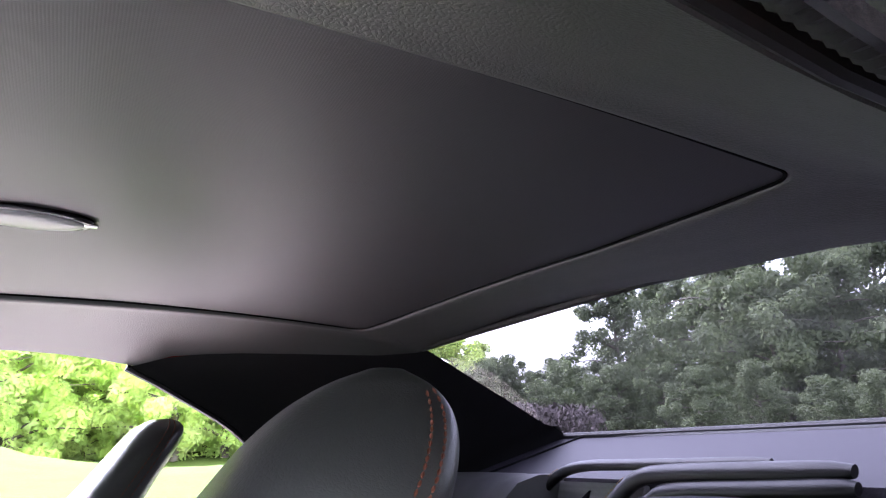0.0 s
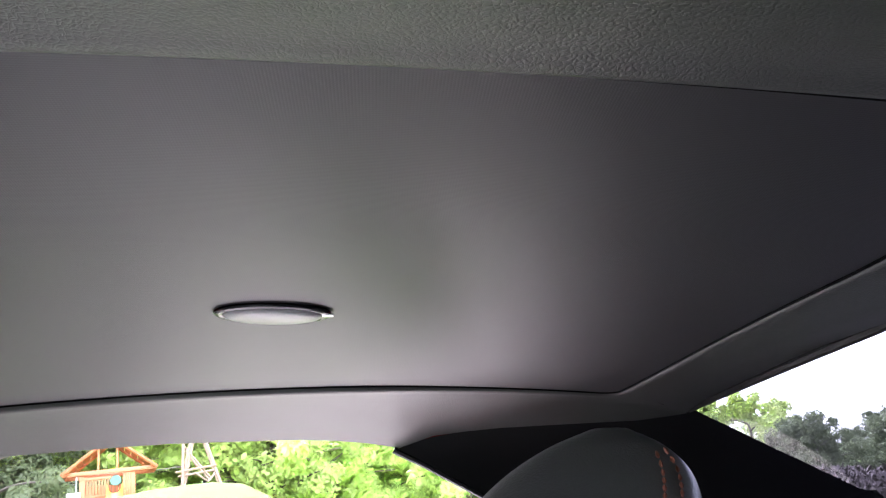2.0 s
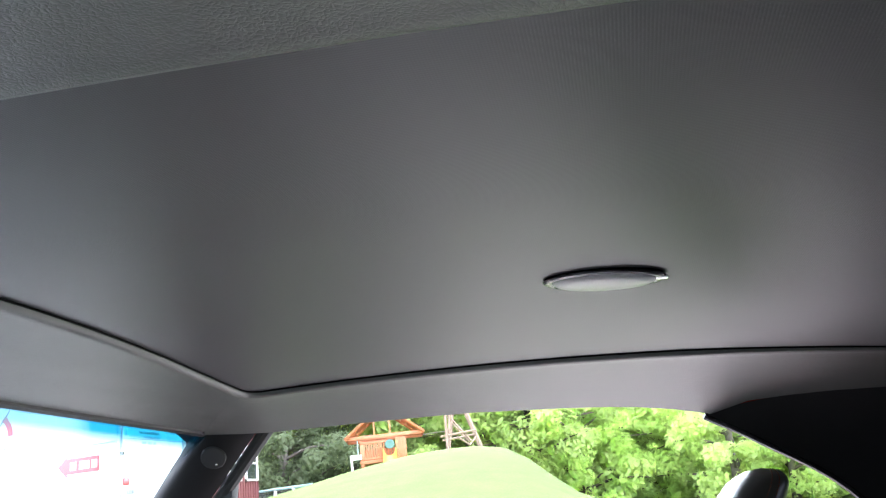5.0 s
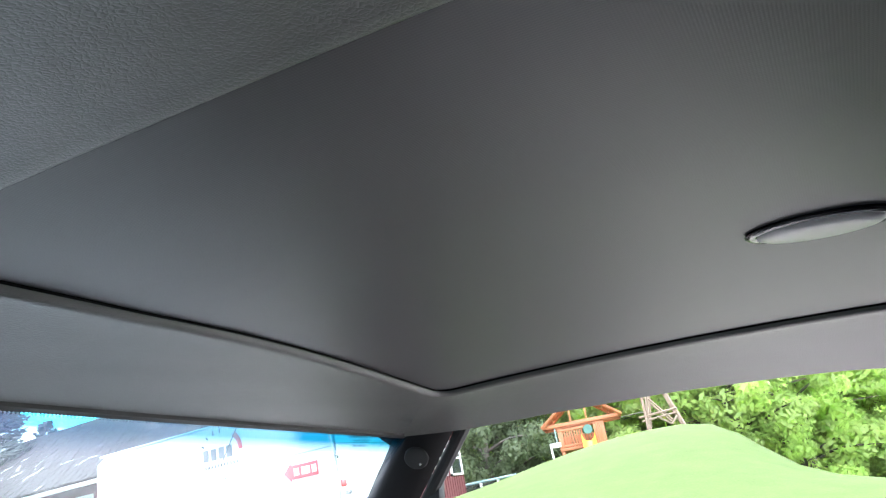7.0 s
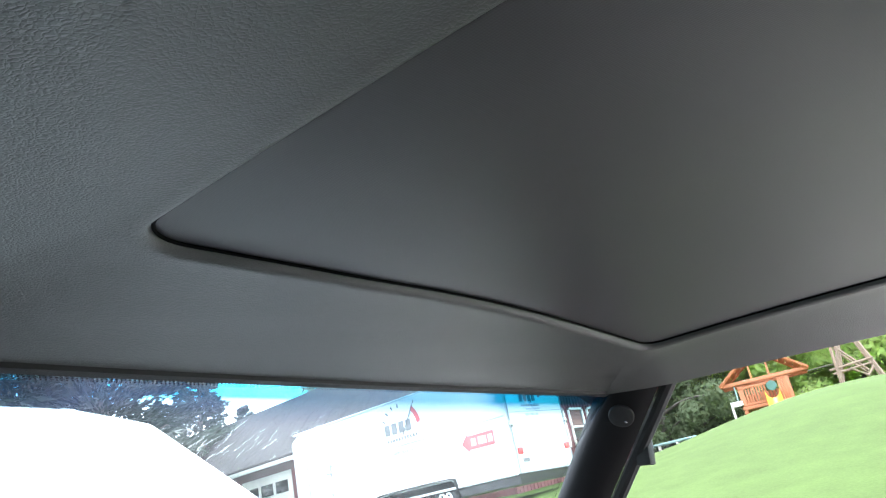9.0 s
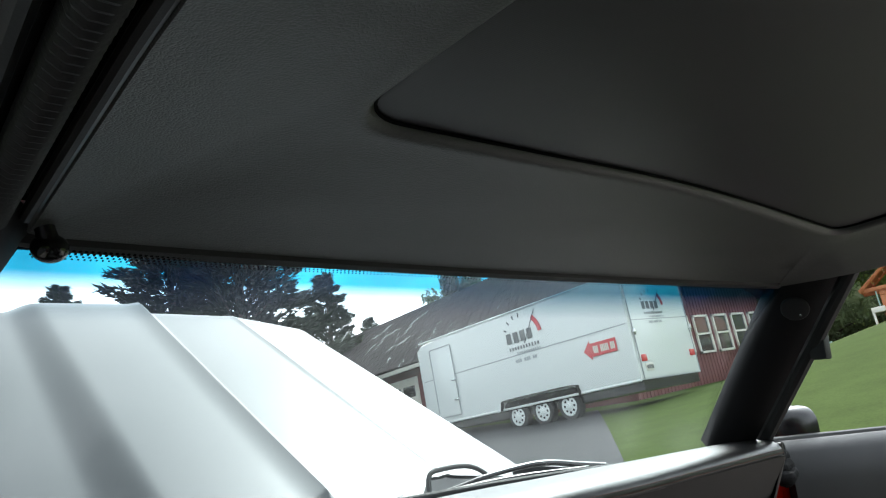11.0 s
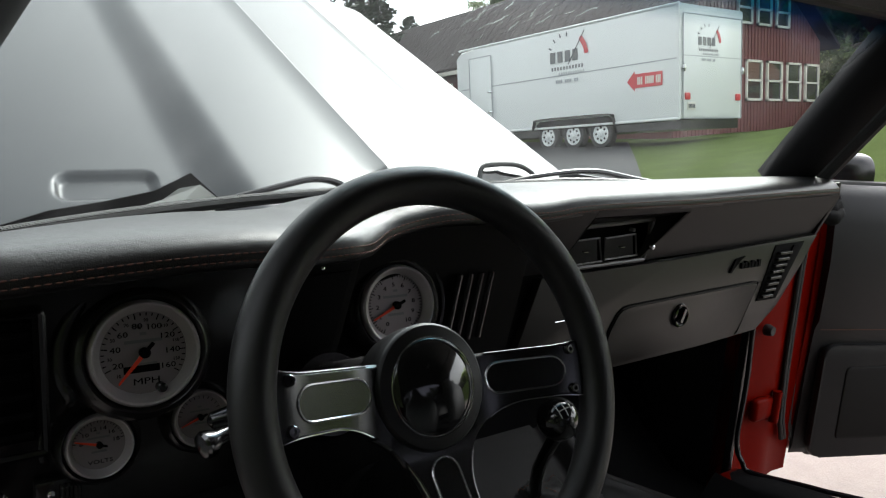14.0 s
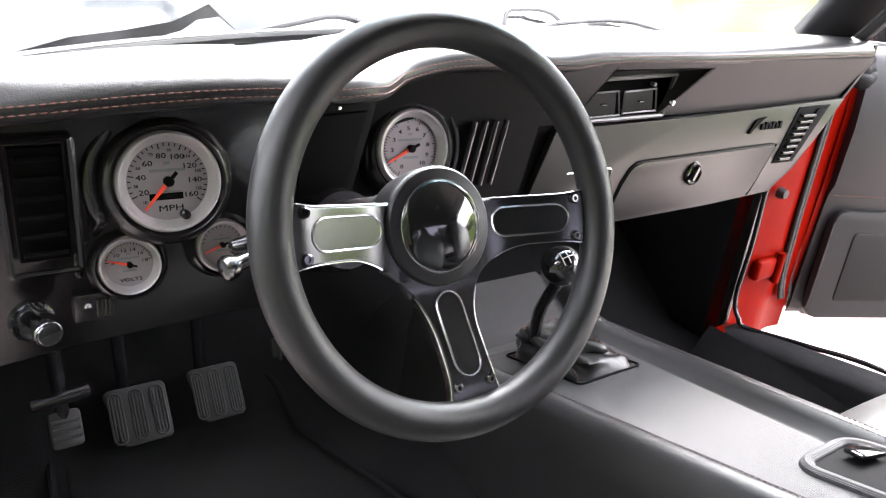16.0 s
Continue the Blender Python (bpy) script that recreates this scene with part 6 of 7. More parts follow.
def hood_pt(u, v):
    """u across from -1 to 1, v from the cowl to the nose."""
    w = 0.835 - 0.085 * v
    x = w * u
    a = abs(x + 0.055)
    crown = 0.018 * (1 - u * u)
    soft = max(0.0, min(1.0, (-0.045 - v) / 0.035))  # the passenger-side crest dies out short of the cowl
    soft = soft * soft * (3 - 2 * soft)
    b_in, b_out = (0.122, 0.214) if x < -0.055 else (0.187 - 0.12 * soft, 0.240 + 0.20 * soft)
    bulge = 0.040 * (1 - 0.25 * v)
    if a < b_in:
        h = bulge
    elif a < b_out:
        t = (a - b_in) / (b_out - b_in)
        h = bulge * (1 - t * t * (3 - 2 * t))
    else:
        h = 0.0
    if x > -0.055 and v < 0.97:
        # the bulge's passenger edge: a hollow that rises to a sharp crest
        q = max(0.0, min(1.0, (a - 0.115) / 0.072))
        h += 0.009 * (1 - soft) * q * q * (1 if a <= 0.187 else max(0.0, 1 - (a - 0.187) / 0.012))
    cr = 0.560 - 0.03 * v
    if a > cr:
        h -= 0.12 * (a - cr)
    if x > 0:
        h += 0.0035 * max(0.0, 1 - abs(a - cr) / 0.022) ** 1.5
    h -= 0.05 * max(0, v - 0.93) / 0.07 * 0.6
    if v < 0:
        v *= max(0.0, min(1.0, (0.45 - x) / 0.2))
    along = v * 1.373
    # rounded recess near the driver's corner
    dx, ds = max(0.0, abs(x + 0.398 - 0.12 * along) - 0.055), max(0.0, abs(along + 0.045) - 0.014)
    edge_ = math.hypot(dx, ds)
    fall_ = max(0.0, min(1.0, (0.032 - edge_) / 0.016))
    h -= 0.013 * fall_ * fall_ * (3 - 2 * fall_)
    ax = (H1 - H0)
    nrm = Vector((0, -ax.z, ax.y)).normalized()
    return H0 + ax * (v * (1 + 0.02 * (1 - u * u))) + Vector((x, 0, 0)) + nrm * (crown + h)


bm = bmesh.new()
cols = sorted([-1 + 2 * k / 90 for k in range(91)] + [x / 0.79 for x in [-0.50 + 0.005 * k for k in range(42)] + [0.04 + 0.004 * k for k in range(42)] + [0.44 + 0.005 * k for k in range(22)]])
rows = [-0.15 + 0.15 * k / 30 for k in range(30)] + [0.0055 * k for k in range(6)] + [k / 34 for k in range(1, 35)]
down = Vector((0, (H1 - H0).z, -(H1 - H0).y)).normalized() * 0.008
for off in (Vector((0, 0, 0)), down):
    g = [[bm.verts.new(hood_pt(u, r) + off) for r in rows] for u in cols]
    for i in range(len(cols) - 1):
        for j in range(len(rows) - 1):
            q = (g[i][j], g[i + 1][j], g[i + 1][j + 1], g[i][j + 1])
            if (q[0].co - q[3].co).length > 1e-5 and (q[1].co - q[2].co).length > 1e-5 and (q[0].co - q[1].co).length > 1e-5:
                bm.faces.new(q if off.length == 0 else q[::-1])
    if off.length == 0:
        g0_ = g
for a_, b_ in ([(g0_[0], g[0]), (g0_[-1], g[-1]), ([c[-1] for c in g0_], [c[-1] for c in g])]):
    for k in range(len(a_) - 1):
        if (a_[k].co - a_[k + 1].co).length > 1e-5:
            bm.faces.new((a_[k], a_[k + 1], b_[k + 1], b_[k]))
bmesh.ops.delete(bm, geom=[v for v in bm.verts if not v.link_faces], context="VERTS")
part("hood_skin", bm, HOOD, hood, "satin silver outer skin with a rounded recess", angle=55)

cowl = thing("windscreen_cowl", "dark cowl panel with a pale metal plate", "cowl")
bm = bmesh.new()
surf(bm, lambda u, v: (-0.74 + 1.48 * u, 0.42 + 0.30 * (1 - abs(2 * u - 1) ** 2.2) * (1 - v) + 0.56 * v, 0.800 + 0.02 * (2 * u - 1) * (1 - v) - 0.02 * v - 0.05 * max(0.0, min(1.0, (0.42 - u) * 8))), 24, 6, (0, 0, -0.02))
part("panel", bm, SATIN, cowl)
bm = bmesh.new()
plate(bm, [(-0.545, 0.715, 0.784), (-0.525, 0.715, 0.794), (-0.421, 0.715, 0.811), (-0.375, 0.715, 0.824), (-0.350, 0.715, 0.841), (-0.318, 0.715, 0.846), (-0.287, 0.715, 0.822), (-0.303, 0.705, 0.805), (-0.372, 0.70, 0.800), (-0.545, 0.69, 0.775)], (0, 0.006, -0.010))
part("plate", bm, GREYMETAL, cowl, "pale torn-edged metal plate", smooth=False)
bm = bmesh.new()
plate(bm, [(-0.66, 0.725, 0.765), (-0.593, 0.725, 0.790), (-0.525, 0.725, 0.811), (-0.452, 0.725, 0.822), (-0.384, 0.725, 0.836), (-0.350, 0.725, 0.852), (-0.329, 0.725, 0.863), (-0.284, 0.725, 0.822), (-0.29, 0.725, 0.80), (-0.45, 0.725, 0.785), (-0.66, 0.725, 0.745)], (0, 0.005, 0))
part("seal_flap", bm, INK, cowl, "black rubber seal flap", smooth=False)


def wiper(pts_blade, pts_arm, label):
    w = thing("windscreen_wiper", label, "wiper", "windscreen wipers")
    b = bmesh.new()
    tube(b, spline(pts_blade, 20), 0.0046, 8)
    part("blade", b, RUBBER, w)
    b = bmesh.new()
    tube(b, spline([Vector(p) + Vector((0, 0.004, 0.007)) for p in pts_blade], 16), [0.003 + 0.0028 * math.sin(math.pi * k / 15) for k in range(16)], 8)
    part("blade_frame", b, SATIN, w)
    b = bmesh.new()
    tube(b, spline(pts_arm, 20), [0.0042 + 0.0036 * k / 19 for k in range(20)], 8)
    part("arm", b, SATIN, w)


def gl(u, v, lift):
    return ws_point(u, v) + Vector((0, 0.35, 0.94)) * lift


wiper([(-0.340, 0.725, 0.792), (-0.291, 0.735, 0.803), (-0.203, 0.735, 0.813), (-0.099, 0.735, 0.818), (-0.049, 0.735, 0.823)], [(-0.312, 0.745, 0.809), (-0.260, 0.745, 0.8195), (-0.209, 0.745, 0.830), (-0.160, 0.745, 0.841), (-0.114, 0.745, 0.850), (-0.074, 0.745, 0.846), (-0.051, 0.745, 0.833), (-0.045, 0.75, 0.80)], "black wiper resting at the windscreen's foot on the driver's side")
wiper([(0.190, 0.715, 0.822), (0.300, 0.695, 0.836), (0.440, 0.655, 0.846), (0.590, 0.600, 0.850)], [(0.214, 0.72, 0.834), (0.287, 0.715, 0.840), (0.381, 0.70, 0.858), (0.480, 0.69, 0.868), (0.553, 0.68, 0.868), (0.628, 0.67, 0.856), (0.700, 0.65, 0.845)], "black wiper resting at the windscreen's foot on the passenger's side")
bm = bmesh.new()
tube(bm, spline([(0.395, 0.90, 0.79), (0.415, 0.93, 0.845), (0.450, 0.93, 0.858), (0.541, 0.93, 0.855), (0.600, 0.92, 0.818), (0.610, 0.90, 0.78)], 24), 0.006, 8)
solo("cowl_hose", bm, RUBBER, "black rubber hose at the cowl", "hose")

# lower body so that the car stands on the ground
body = thing("car_body", "orange-red car body sides and tyres", "car body", kind="structure")
for s in (1, -1):
    bm = bmesh.new()
    surf(bm, lambda u, v: (s * (0.90 - 0.05 * (2 * v - 0.9) ** 2), 0.40 + 1.75 * u, 0.22 + (0.50 - 0.14 * u) * v), 10, 8, (0.02 * s, 0, 0))
    part("front_fender", bm, RED, body)
    bm = bmesh.new()
    surf(bm, lambda u, v: (s * (0.90 - 0.05 * (2 * v - 0.9) ** 2), -0.80 - 1.5 * u, 0.22 + 0.54 * v), 10, 8, (0.02 * s, 0, 0))
    part("rear_fender", bm, RED, body)
    for y in (1.35, -1.40):
        bm = bmesh.new()
        lathe(bm, [(0.19, -0.09), (0.30, -0.11), (0.325, -0.08), (0.325, 0.08), (0.30, 0.11), (0.19, 0.09)], Matrix.Translation((s * 0.76, y, 0.325)) @ Matrix.Rotation(math.pi / 2, 4, "Y"), 40)
        part("tyre", bm, RUBBER, body)
bm = bmesh.new()
surf(bm, lambda u, v: (-0.90 + 1.8 * u, -1.72 - 0.60 * v, 0.95 - 0.10 * v - 0.20 * (2 * u - 1) ** 4), 16, 6, (0, 0, -0.02))
part("rear_deck", bm, RED, body)

# inner shell behind the seats: side panels, bulkhead and rear floor close the cabin
shell = thing("rear_cabin_shell", "black trimmed inner shell behind the seats", "car interior", kind="structure")
for s in (1, -1):
    bm = bmesh.new()
    plate(bm, [(s * 0.672, y, z) for y, z in ((-0.80, 0.16), (-0.80, 0.775), (-1.04, 0.785), (-1.12, 0.92), (-1.60, 1.06), (-1.78, 1.06), (-1.78, 0.16))], (0.012 * s, 0, 0))
    part("side_panel", bm, LEATHER, shell, smooth=False)
bm = bmesh.new()
box(bm, -0.67, 0.67, -1.79, -1.775, 0.16, 1.075)
part("bulkhead", bm, CARPET, shell, smooth=False)
bm = bmesh.new()
box(bm, -0.67, 0.67, -1.775, -1.19, 0.16, 0.185)
part("rear_floor", bm, CARPET, shell, smooth=False)


# ---- outdoors ----
W0 = Matrix()
GRASS = mat("lawn", (0.050, 0.072, 0.017), 0.95, spec=0.03, var=0.60, scale=2.2, bump=0.6, bump_scale=70)
ASPHALT = mat("asphalt", (0.036, 0.036, 0.038), 0.9, spec=0.25, var=0.3, scale=1.5, bump=0.5, bump_scale=120)
PINK = mat("pink_pebble_concrete", (0.34, 0.29, 0.265), 0.85, var=0.35, scale=14, bump=0.7, bump_scale=160)
BARK = mat("bark", (0.13, 0.11, 0.09), 0.9, var=0.4, scale=3, bump=0.8, bump_scale=25)
LEAF = mat("broad_leaf", (0.30, 0.345, 0.14), 0.55, var=0.45, scale=0.8, rand=0.25)
LEAF2 = mat("dark_leaf", (0.125, 0.150, 0.078), 0.6, var=0.65, scale=0.7, rand=0.25)
for m_ in (LEAF, LEAF2):
    leafy(m_, 0.6, 2.6 if m_ is LEAF else 1.3)
NEEDLES = mat("conifer_needles", (0.030, 0.045, 0.025), 0.65, var=0.4, scale=0.8)
DRY = mat("dry_brush", (0.060, 0.044, 0.043), 0.8, var=0.4, scale=1.2)
SIDING = mat("barn_red_siding", (0.135, 0.040, 0.038), 0.6, var=0.18, scale=1.5, bump=0.3, bump_scale=40)
SHINGLE = mat("brown_shingle", (0.022, 0.017, 0.018), 0.9, spec=0.2, var=0.5, scale=3, bump=0.4, bump_scale=30)
CREAM = mat("cream_trim", (0.66, 0.64, 0.58), 0.5, var=0.08, scale=3)
WHITE = mat("white_trailer_skin", (0.72, 0.74, 0.74), 0.35, var=0.06, scale=0.7, coat=0.2)
CEDAR = mat("orange_cedar", (0.42, 0.15, 0.06), 0.6, var=0.25, scale=6, bump=0.3, bump_scale=30)
YELLOW = mat("yellow_plastic", (0.75, 0.52, 0.06), 0.4, var=0.05)
REDLAMP = mat("red_plastic", (0.55, 0.03, 0.03), 0.3, var=0.1)
REDSIGN = mat("red_sign_vinyl", (0.55, 0.05, 0.06), 0.45, var=0.06)
DARKTEXT = mat("dark_vinyl_letter", (0.06, 0.065, 0.075), 0.5, var=0.1)
MIDTEXT = mat("dark_grey_vinyl_letter", (0.14, 0.145, 0.15), 0.5, var=0.1)
GREYTEXT = mat("grey_vinyl_letter", (0.36, 0.38, 0.40), 0.5, var=0.1)


def ease(t):
    t = max(0.0, min(1.0, t))
    return t * t * (3 - 2 * t)


def ground_z(x, y):
    d = math.hypot(x, y)
    near = math.exp(-(d / 4.5) ** 2)
    far = 0.035 * max(-20, min(60, x)) + 0.048 * max(-30, min(60, y))
    z = near * (-0.045 * x + 0.115 * y) + (1 - near) * far
    u, v = (x - 16.2) * 0.975 + (y - 2.7) * 0.22, (y - 2.7) * 0.975 - (x - 16.2) * 0.22
    z += 1.25 * math.exp(-(u / 6.5) ** 2 - (v / (2.8 if v < 0 else 4.8)) ** 2)
    if x > 8:
        # the lawn falls away beyond the mound
        r = y / x
        z -= 2.15 * ease((0.12 - r) / 0.14) * ease((r + 0.45) / 0.25) * ease((x - 8) / 18)
    if y < -6:
        z -= 0.8 * min(1, (-6 - y) / 10)
    return z


def patch(xs, ys):
    b = bmesh.new()
    g = [[b.verts.new((x, y, ground_z(x, y) + 0.012 * noise.noise((x * 0.9, y * 0.9, 0)) * min(1, math.hypot(x, y) / 8))) for y in ys] for x in xs]
    for i in range(len(xs) - 1):
        for j in range(len(ys) - 1):
            b.faces.new((g[i][j], g[i + 1][j], g[i + 1][j + 1], g[i][j + 1]))
    return b


def steps(a, b, n, far):
    mid = [a + (b - a) * k / n for k in range(n + 1)]
    return [a - far, a - far * 0.3, a - far * 0.08] + mid + [b + far * 0.08, b + far * 0.3, b + far]


solo("ground", patch(steps(-30, 40, 140, 900), steps(-40, 45, 150, 900)), GRASS, "mown green lawn rising to a mound", "lawn", kind="structure", m=W0)
# driveway and pad, just above the lawn sheet


def sheet(outline_x, f0, f1, n, lift):
    b = bmesh.new()
    x0, x1 = outline_x
    surf(b, lambda u, v: (lambda x, y: (x, y, ground_z(x, y) + lift))(x0 + (x1 - x0) * u, f0(x0 + (x1 - x0) * u) + (f1(x0 + (x1 - x0) * u) - f0(x0 + (x1 - x0) * u)) * v), n, n, (0, 0, -0.05))
    return b


solo("driveway", sheet((-9, 13.6), lambda x: -9.0 if x < -1.3 else max(3.4, -0.4 + 0.86 * x), lambda x: 26.0, 60, 0.03), ASPHALT, "dark asphalt driveway", "driveway", kind="structure", m=W0)
solo("pavement", sheet((-1.32, 3.2), lambda x: -2.6, lambda x: 5.2, 60, 0.045), PINK, "pinkish pebbled concrete pad", "pavement", kind="structure", m=W0)


# trailer
def trailer():
    t = thing("cargo_trailer", "white enclosed cargo trailer with dark lettering, three wheels a side", "trailer", m=W0)
    x0, x1, y0, y1 = 11.7, 13.85, 8.45, 15.9
    gz = 0.95
    z0, z1 = 1.48, 3.68
    b = bmesh.new()
    rings = []
    for y, ins in ((y0, 0.0), (y0 + 2, 0), (y1 - 1.2, 0), (y1 - 0.5, 0.10), (y1 - 0.15, 0.35), (y1, 0.7)):
        r = rrect(x0 + ins * 0.5, x1 - ins * 0.5, z0, z1 - ins * 0.35, 0.06, 4)
        rings.append([(p, y, q) for p, q in r])
    bridge(b, rings)
    part("box", b, WHITE, t, "white aluminium-skinned box", angle=30)
    e = x0 - 0.004
    # corner and roof trim
    for ya, za, yb, zb, r in ((y0, z0, y0, z1, 0.03), (y0, z1, y1 - 0.5, z1, 0.025), (y0, z0, y1 - 0.4, z0, 0.03)):
        b = bmesh.new()
        tube(b, [(x0, ya, za), (x0, yb, zb)], r, 8)
        part("edge_trim", b, WHITE, t)
    b = bmesh.new()
    box(b, e - 0.006, e + 0.004, y0 + 0.05, y1 - 0.5, z0 + 1.155, z0 + 1.177)
    part("belt_seam", b, GREYTEXT, t, smooth=False)
    # side door near the nose
    yd = 14.08
    sd = part("side_door", (lambda q: (box(q, e - 0.03, e + 0.01, yd, yd + 0.85, z0 + 0.15, z0 + 1.92, 0.02), q)[1])(bmesh.new()), WHITE, t, "white side door")
    b = bmesh.new()
    tube(b, [(e - 0.034, y, z) for y, z in rrect(yd - 0.02, yd + 0.87, z0 + 0.13, z0 + 1.94, 0.03, 3)], 0.012, 6, closed=True)
    part("door_frame", b, GREYTEXT, sd)
    for zz in (0.5, 1.0):
        b = bmesh.new()
        box(b, e - 0.08, e - 0.03, yd - 0.08, yd + 0.10, z0 + zz, z0 + zz + 0.04, 0.01)
        part("latch", b, CHROME, sd)
    # wheels
    for k in range(3):
        wy = 10.47 + 0.815 * k
        tm = Matrix.Translation((x0 + 0.10, wy, gz + 0.32)) @ Matrix.Rotation(-math.pi / 2, 4, "Y")
        b = bmesh.new()
        lathe(b, [(0.20, -0.08), (0.285, -0.10), (0.32, -0.07), (0.32, 0.07), (0.29, 0.10), (0.21, 0.09), (0.20, 0.06)], tm, 36)
        wh = part("wheel", b, RUBBER, t, "black tyre")
        b = bmesh.new()
        lathe(b, [(0.215, 0.05), (0.215, 0.095), (0.195, 0.10), (0.18, 0.07), (0.10, 0.085), (0.06, 0.10), (0.05, 0.13), (0.0005, 0.135)], tm, 36)
        rim = part("rim", b, WHITE, wh, "white spoked steel rim")
        for s_ in range(8):
            b = bmesh.new()
            a = 2 * math.pi * s_ / 8
            lathe(b, [(0.026, 0.080), (0.026, 0.088), (0.0004, 0.088)], tm @ Matrix.Translation((0.138 * math.cos(a), 0.138 * math.sin(a), 0)), 8)
            part("rim_hole", b, INK, wh)
    b = bmesh.new()
    arch = [(10.03, 0.50), (10.08, 0.64), (10.20, 0.72), (11.285, 0.73), (12.37, 0.72), (12.49, 0.64), (12.54, 0.50)]
    surf(b, lambda u, v: (x0 - 0.10 + 0.14 * v, spline([(0, *a) for a in arch], 25)[round(u * 24)].y, gz + spline([(0, *a) for a in arch], 25)[round(u * 24)].z), 24, 1, (0, 0, 0.02))
    part("fender_arch", b, SATIN_GREY, t, "dark fender over the wheels")
    b = bmesh.new()
    plate(b, [(e - 0.006, y, gz + z) for y, z in [(10.10, 0.48)] + [(y * 0.985 + 0.17, z - 0.03) for y, z in arch[1:-1]] + [(12.47, 0.48)]], (0.005, 0, 0))
    part("wheel_well", b, INK, t, smooth=False)
    # rear door
    r0 = y0 - 0.006
    rd = part("rear_door", (lambda q: (box(q, x0 + 0.10, x1 - 0.10, r0 - 0.03, r0 + 0.01, z0 + 0.02, z1 - 0.20, 0.015), q)[1])(bmesh.new()), WHITE, t, "white rear ramp door")
    b = bmesh.new()
    box(b, x0 + 0.10, x1 - 0.10, r0 - 0.034, r0 - 0.028, z0 + 1.21, z0 + 1.225)
    tube(b, [(x, r0 - 0.03, z) for x, z in rrect(x0 + 0.08, x1 - 0.08, z0 + 0.0, z1 - 0.18, 0.02, 3)], 0.012, 6, closed=True)
    part("door_seam", b, GREYTEXT, rd, smooth=False)
    for x in (x0 + 0.02, x1 - 0.12):
        b = bmesh.new()
        box(b, x, x + 0.12, r0 - 0.07, r0 - 0.01, z0 + 0.95, z0 + 0.99, 0.01)
        box(b, x + 0.03, x + 0.06, r0 - 0.09, r0 - 0.01, z0 + 0.90, z0 + 1.04, 0.01)
        part("latch", b, ALU, t)
    for x in (x0 + 0.12, x1 - 0.30):
        b = bmesh.new()
        box(b, x, x + 0.17, r0 - 0.06, r0 - 0.02, z0 + 0.36, z0 + 0.50, 0.02)
        part("tail_lamp", b, REDLAMP, t, "red tail lamp")
    b = bmesh.new()
    box(b, x0 + 0.20, x0 + 0.46, r0 - 0.05, r0 - 0.03, z0 + 0.16, z0 + 0.32, 0.01)
    np_ = part("number_plate", b, CREAM, t, "pale number plate")
    b = bmesh.new()
    for k in range(5):
        box(b, x0 + 0.225 + 0.045 * k, x0 + 0.255 + 0.045 * k, r0 - 0.054, r0 - 0.048, z0 + 0.20, z0 + 0.28)
    part("plate_bars", b, DARKTEXT, np_, smooth=False)
    b = bmesh.new()
    box(b, x0 + 0.06, x0 + 0.10, y0 + 0.55, y0 + 0.70, z0 - 0.02, z0 + 0.03, 0.01)
    part("marker_lamp", b, REDLAMP, t)
    b = bmesh.new()
    box(b, x0 + 0.1, x1 - 0.1, y0 + 0.02, y1 - 0.8, z0 - 0.20, z0)
    part("chassis", b, SATIN, t)
    # lettering: side and rear. letters read along -y on the side
    SIDE = Matrix(((0, 0, -1, e - 0.010), (-1, 0, 0, 0), (0, 1, 0, 0), (0, 0, 0, 1)))

    def on_side(y, z):
        m = SIDE.copy()
        m.translation = (e - 0.010, y, z)
        return m

    def on_rear(x, z):
        m = Matrix(((1, 0, 0, x), (0, 0, -1, r0 - 0.040), (0, 1, 0, z), (0, 0, 0, 1)))
        return m
    for place, k in ((on_side(11.50, 3.06), 0.95), (on_rear(12.55, 2.99), 0.62)):
        # the firm's mark as four plain blocks over two lines of bars
        b = bmesh.new()
        for q in range(4):
            xa = (-0.48 + 0.245 * q) * k
            box(b, xa, xa + 0.17 * k, -0.13 * k, 0.13 * k, -0.001, 0.003, 0, place)
        base = part("logo_blocks", b, MIDTEXT, t, "grey blocky mark", smooth=False)
        for n_, w_, h_, x_, y_, m_ in ((11, 0.098, 0.080, -0.44, -0.27, MIDTEXT), (11, 0.078, 0.060, -0.20, -0.40, GREYTEXT)):
            b = bmesh.new()
            for q in range(n_):
                box(b, (x_ + w_ * q) * k, (x_ + w_ * (q + 0.50)) * k, (y_ - h_ / 2) * k, (y_ + h_ / 2) * k, -0.001, 0.003, 0, place)
            part("name_bars", b, m_, base, smooth=False)
        b = bmesh.new()
        for a in (150, 128, 106, 84):
            c, s_ = math.cos(radians(a)), math.sin(radians(a))
            plate(b, [place @ Vector((0.02 * k + r * c - w * s_, -0.06 * k + r * s_ + w * c, 0)) for r, w in ((0.52 * k, -0.018 * k), (0.62 * k, -0.018 * k), (0.62 * k, 0.018 * k), (0.52 * k, 0.018 * k))], place.to_3x3() @ Vector((0, 0, 0.004)))
        plate(b, [place @ Vector((x * k, y * k, 0.002)) for x, y in ((0.10, -0.20), (0.13, -0.20), (0.66, 0.52), (0.63, 0.52))], place.to_3x3() @ Vector((0, 0, 0.004)))
        part("gauge_mark", b, DARKTEXT, base, "dial ticks and pointer", smooth=False)
        b = bmesh.new()
        pts = [(0.02 + r * math.cos(radians(a)), -0.06 + r * math.sin(radians(a))) for r, rng in ((0.62, range(50, 4, -5)), (0.50, range(5, 51, 5))) for a in rng]
        plate(b, [place @ Vector((x * k + 0.12 * k, y * k, 0.001)) for x, y in pts], place.to_3x3() @ Vector((0, 0, 0.004)))
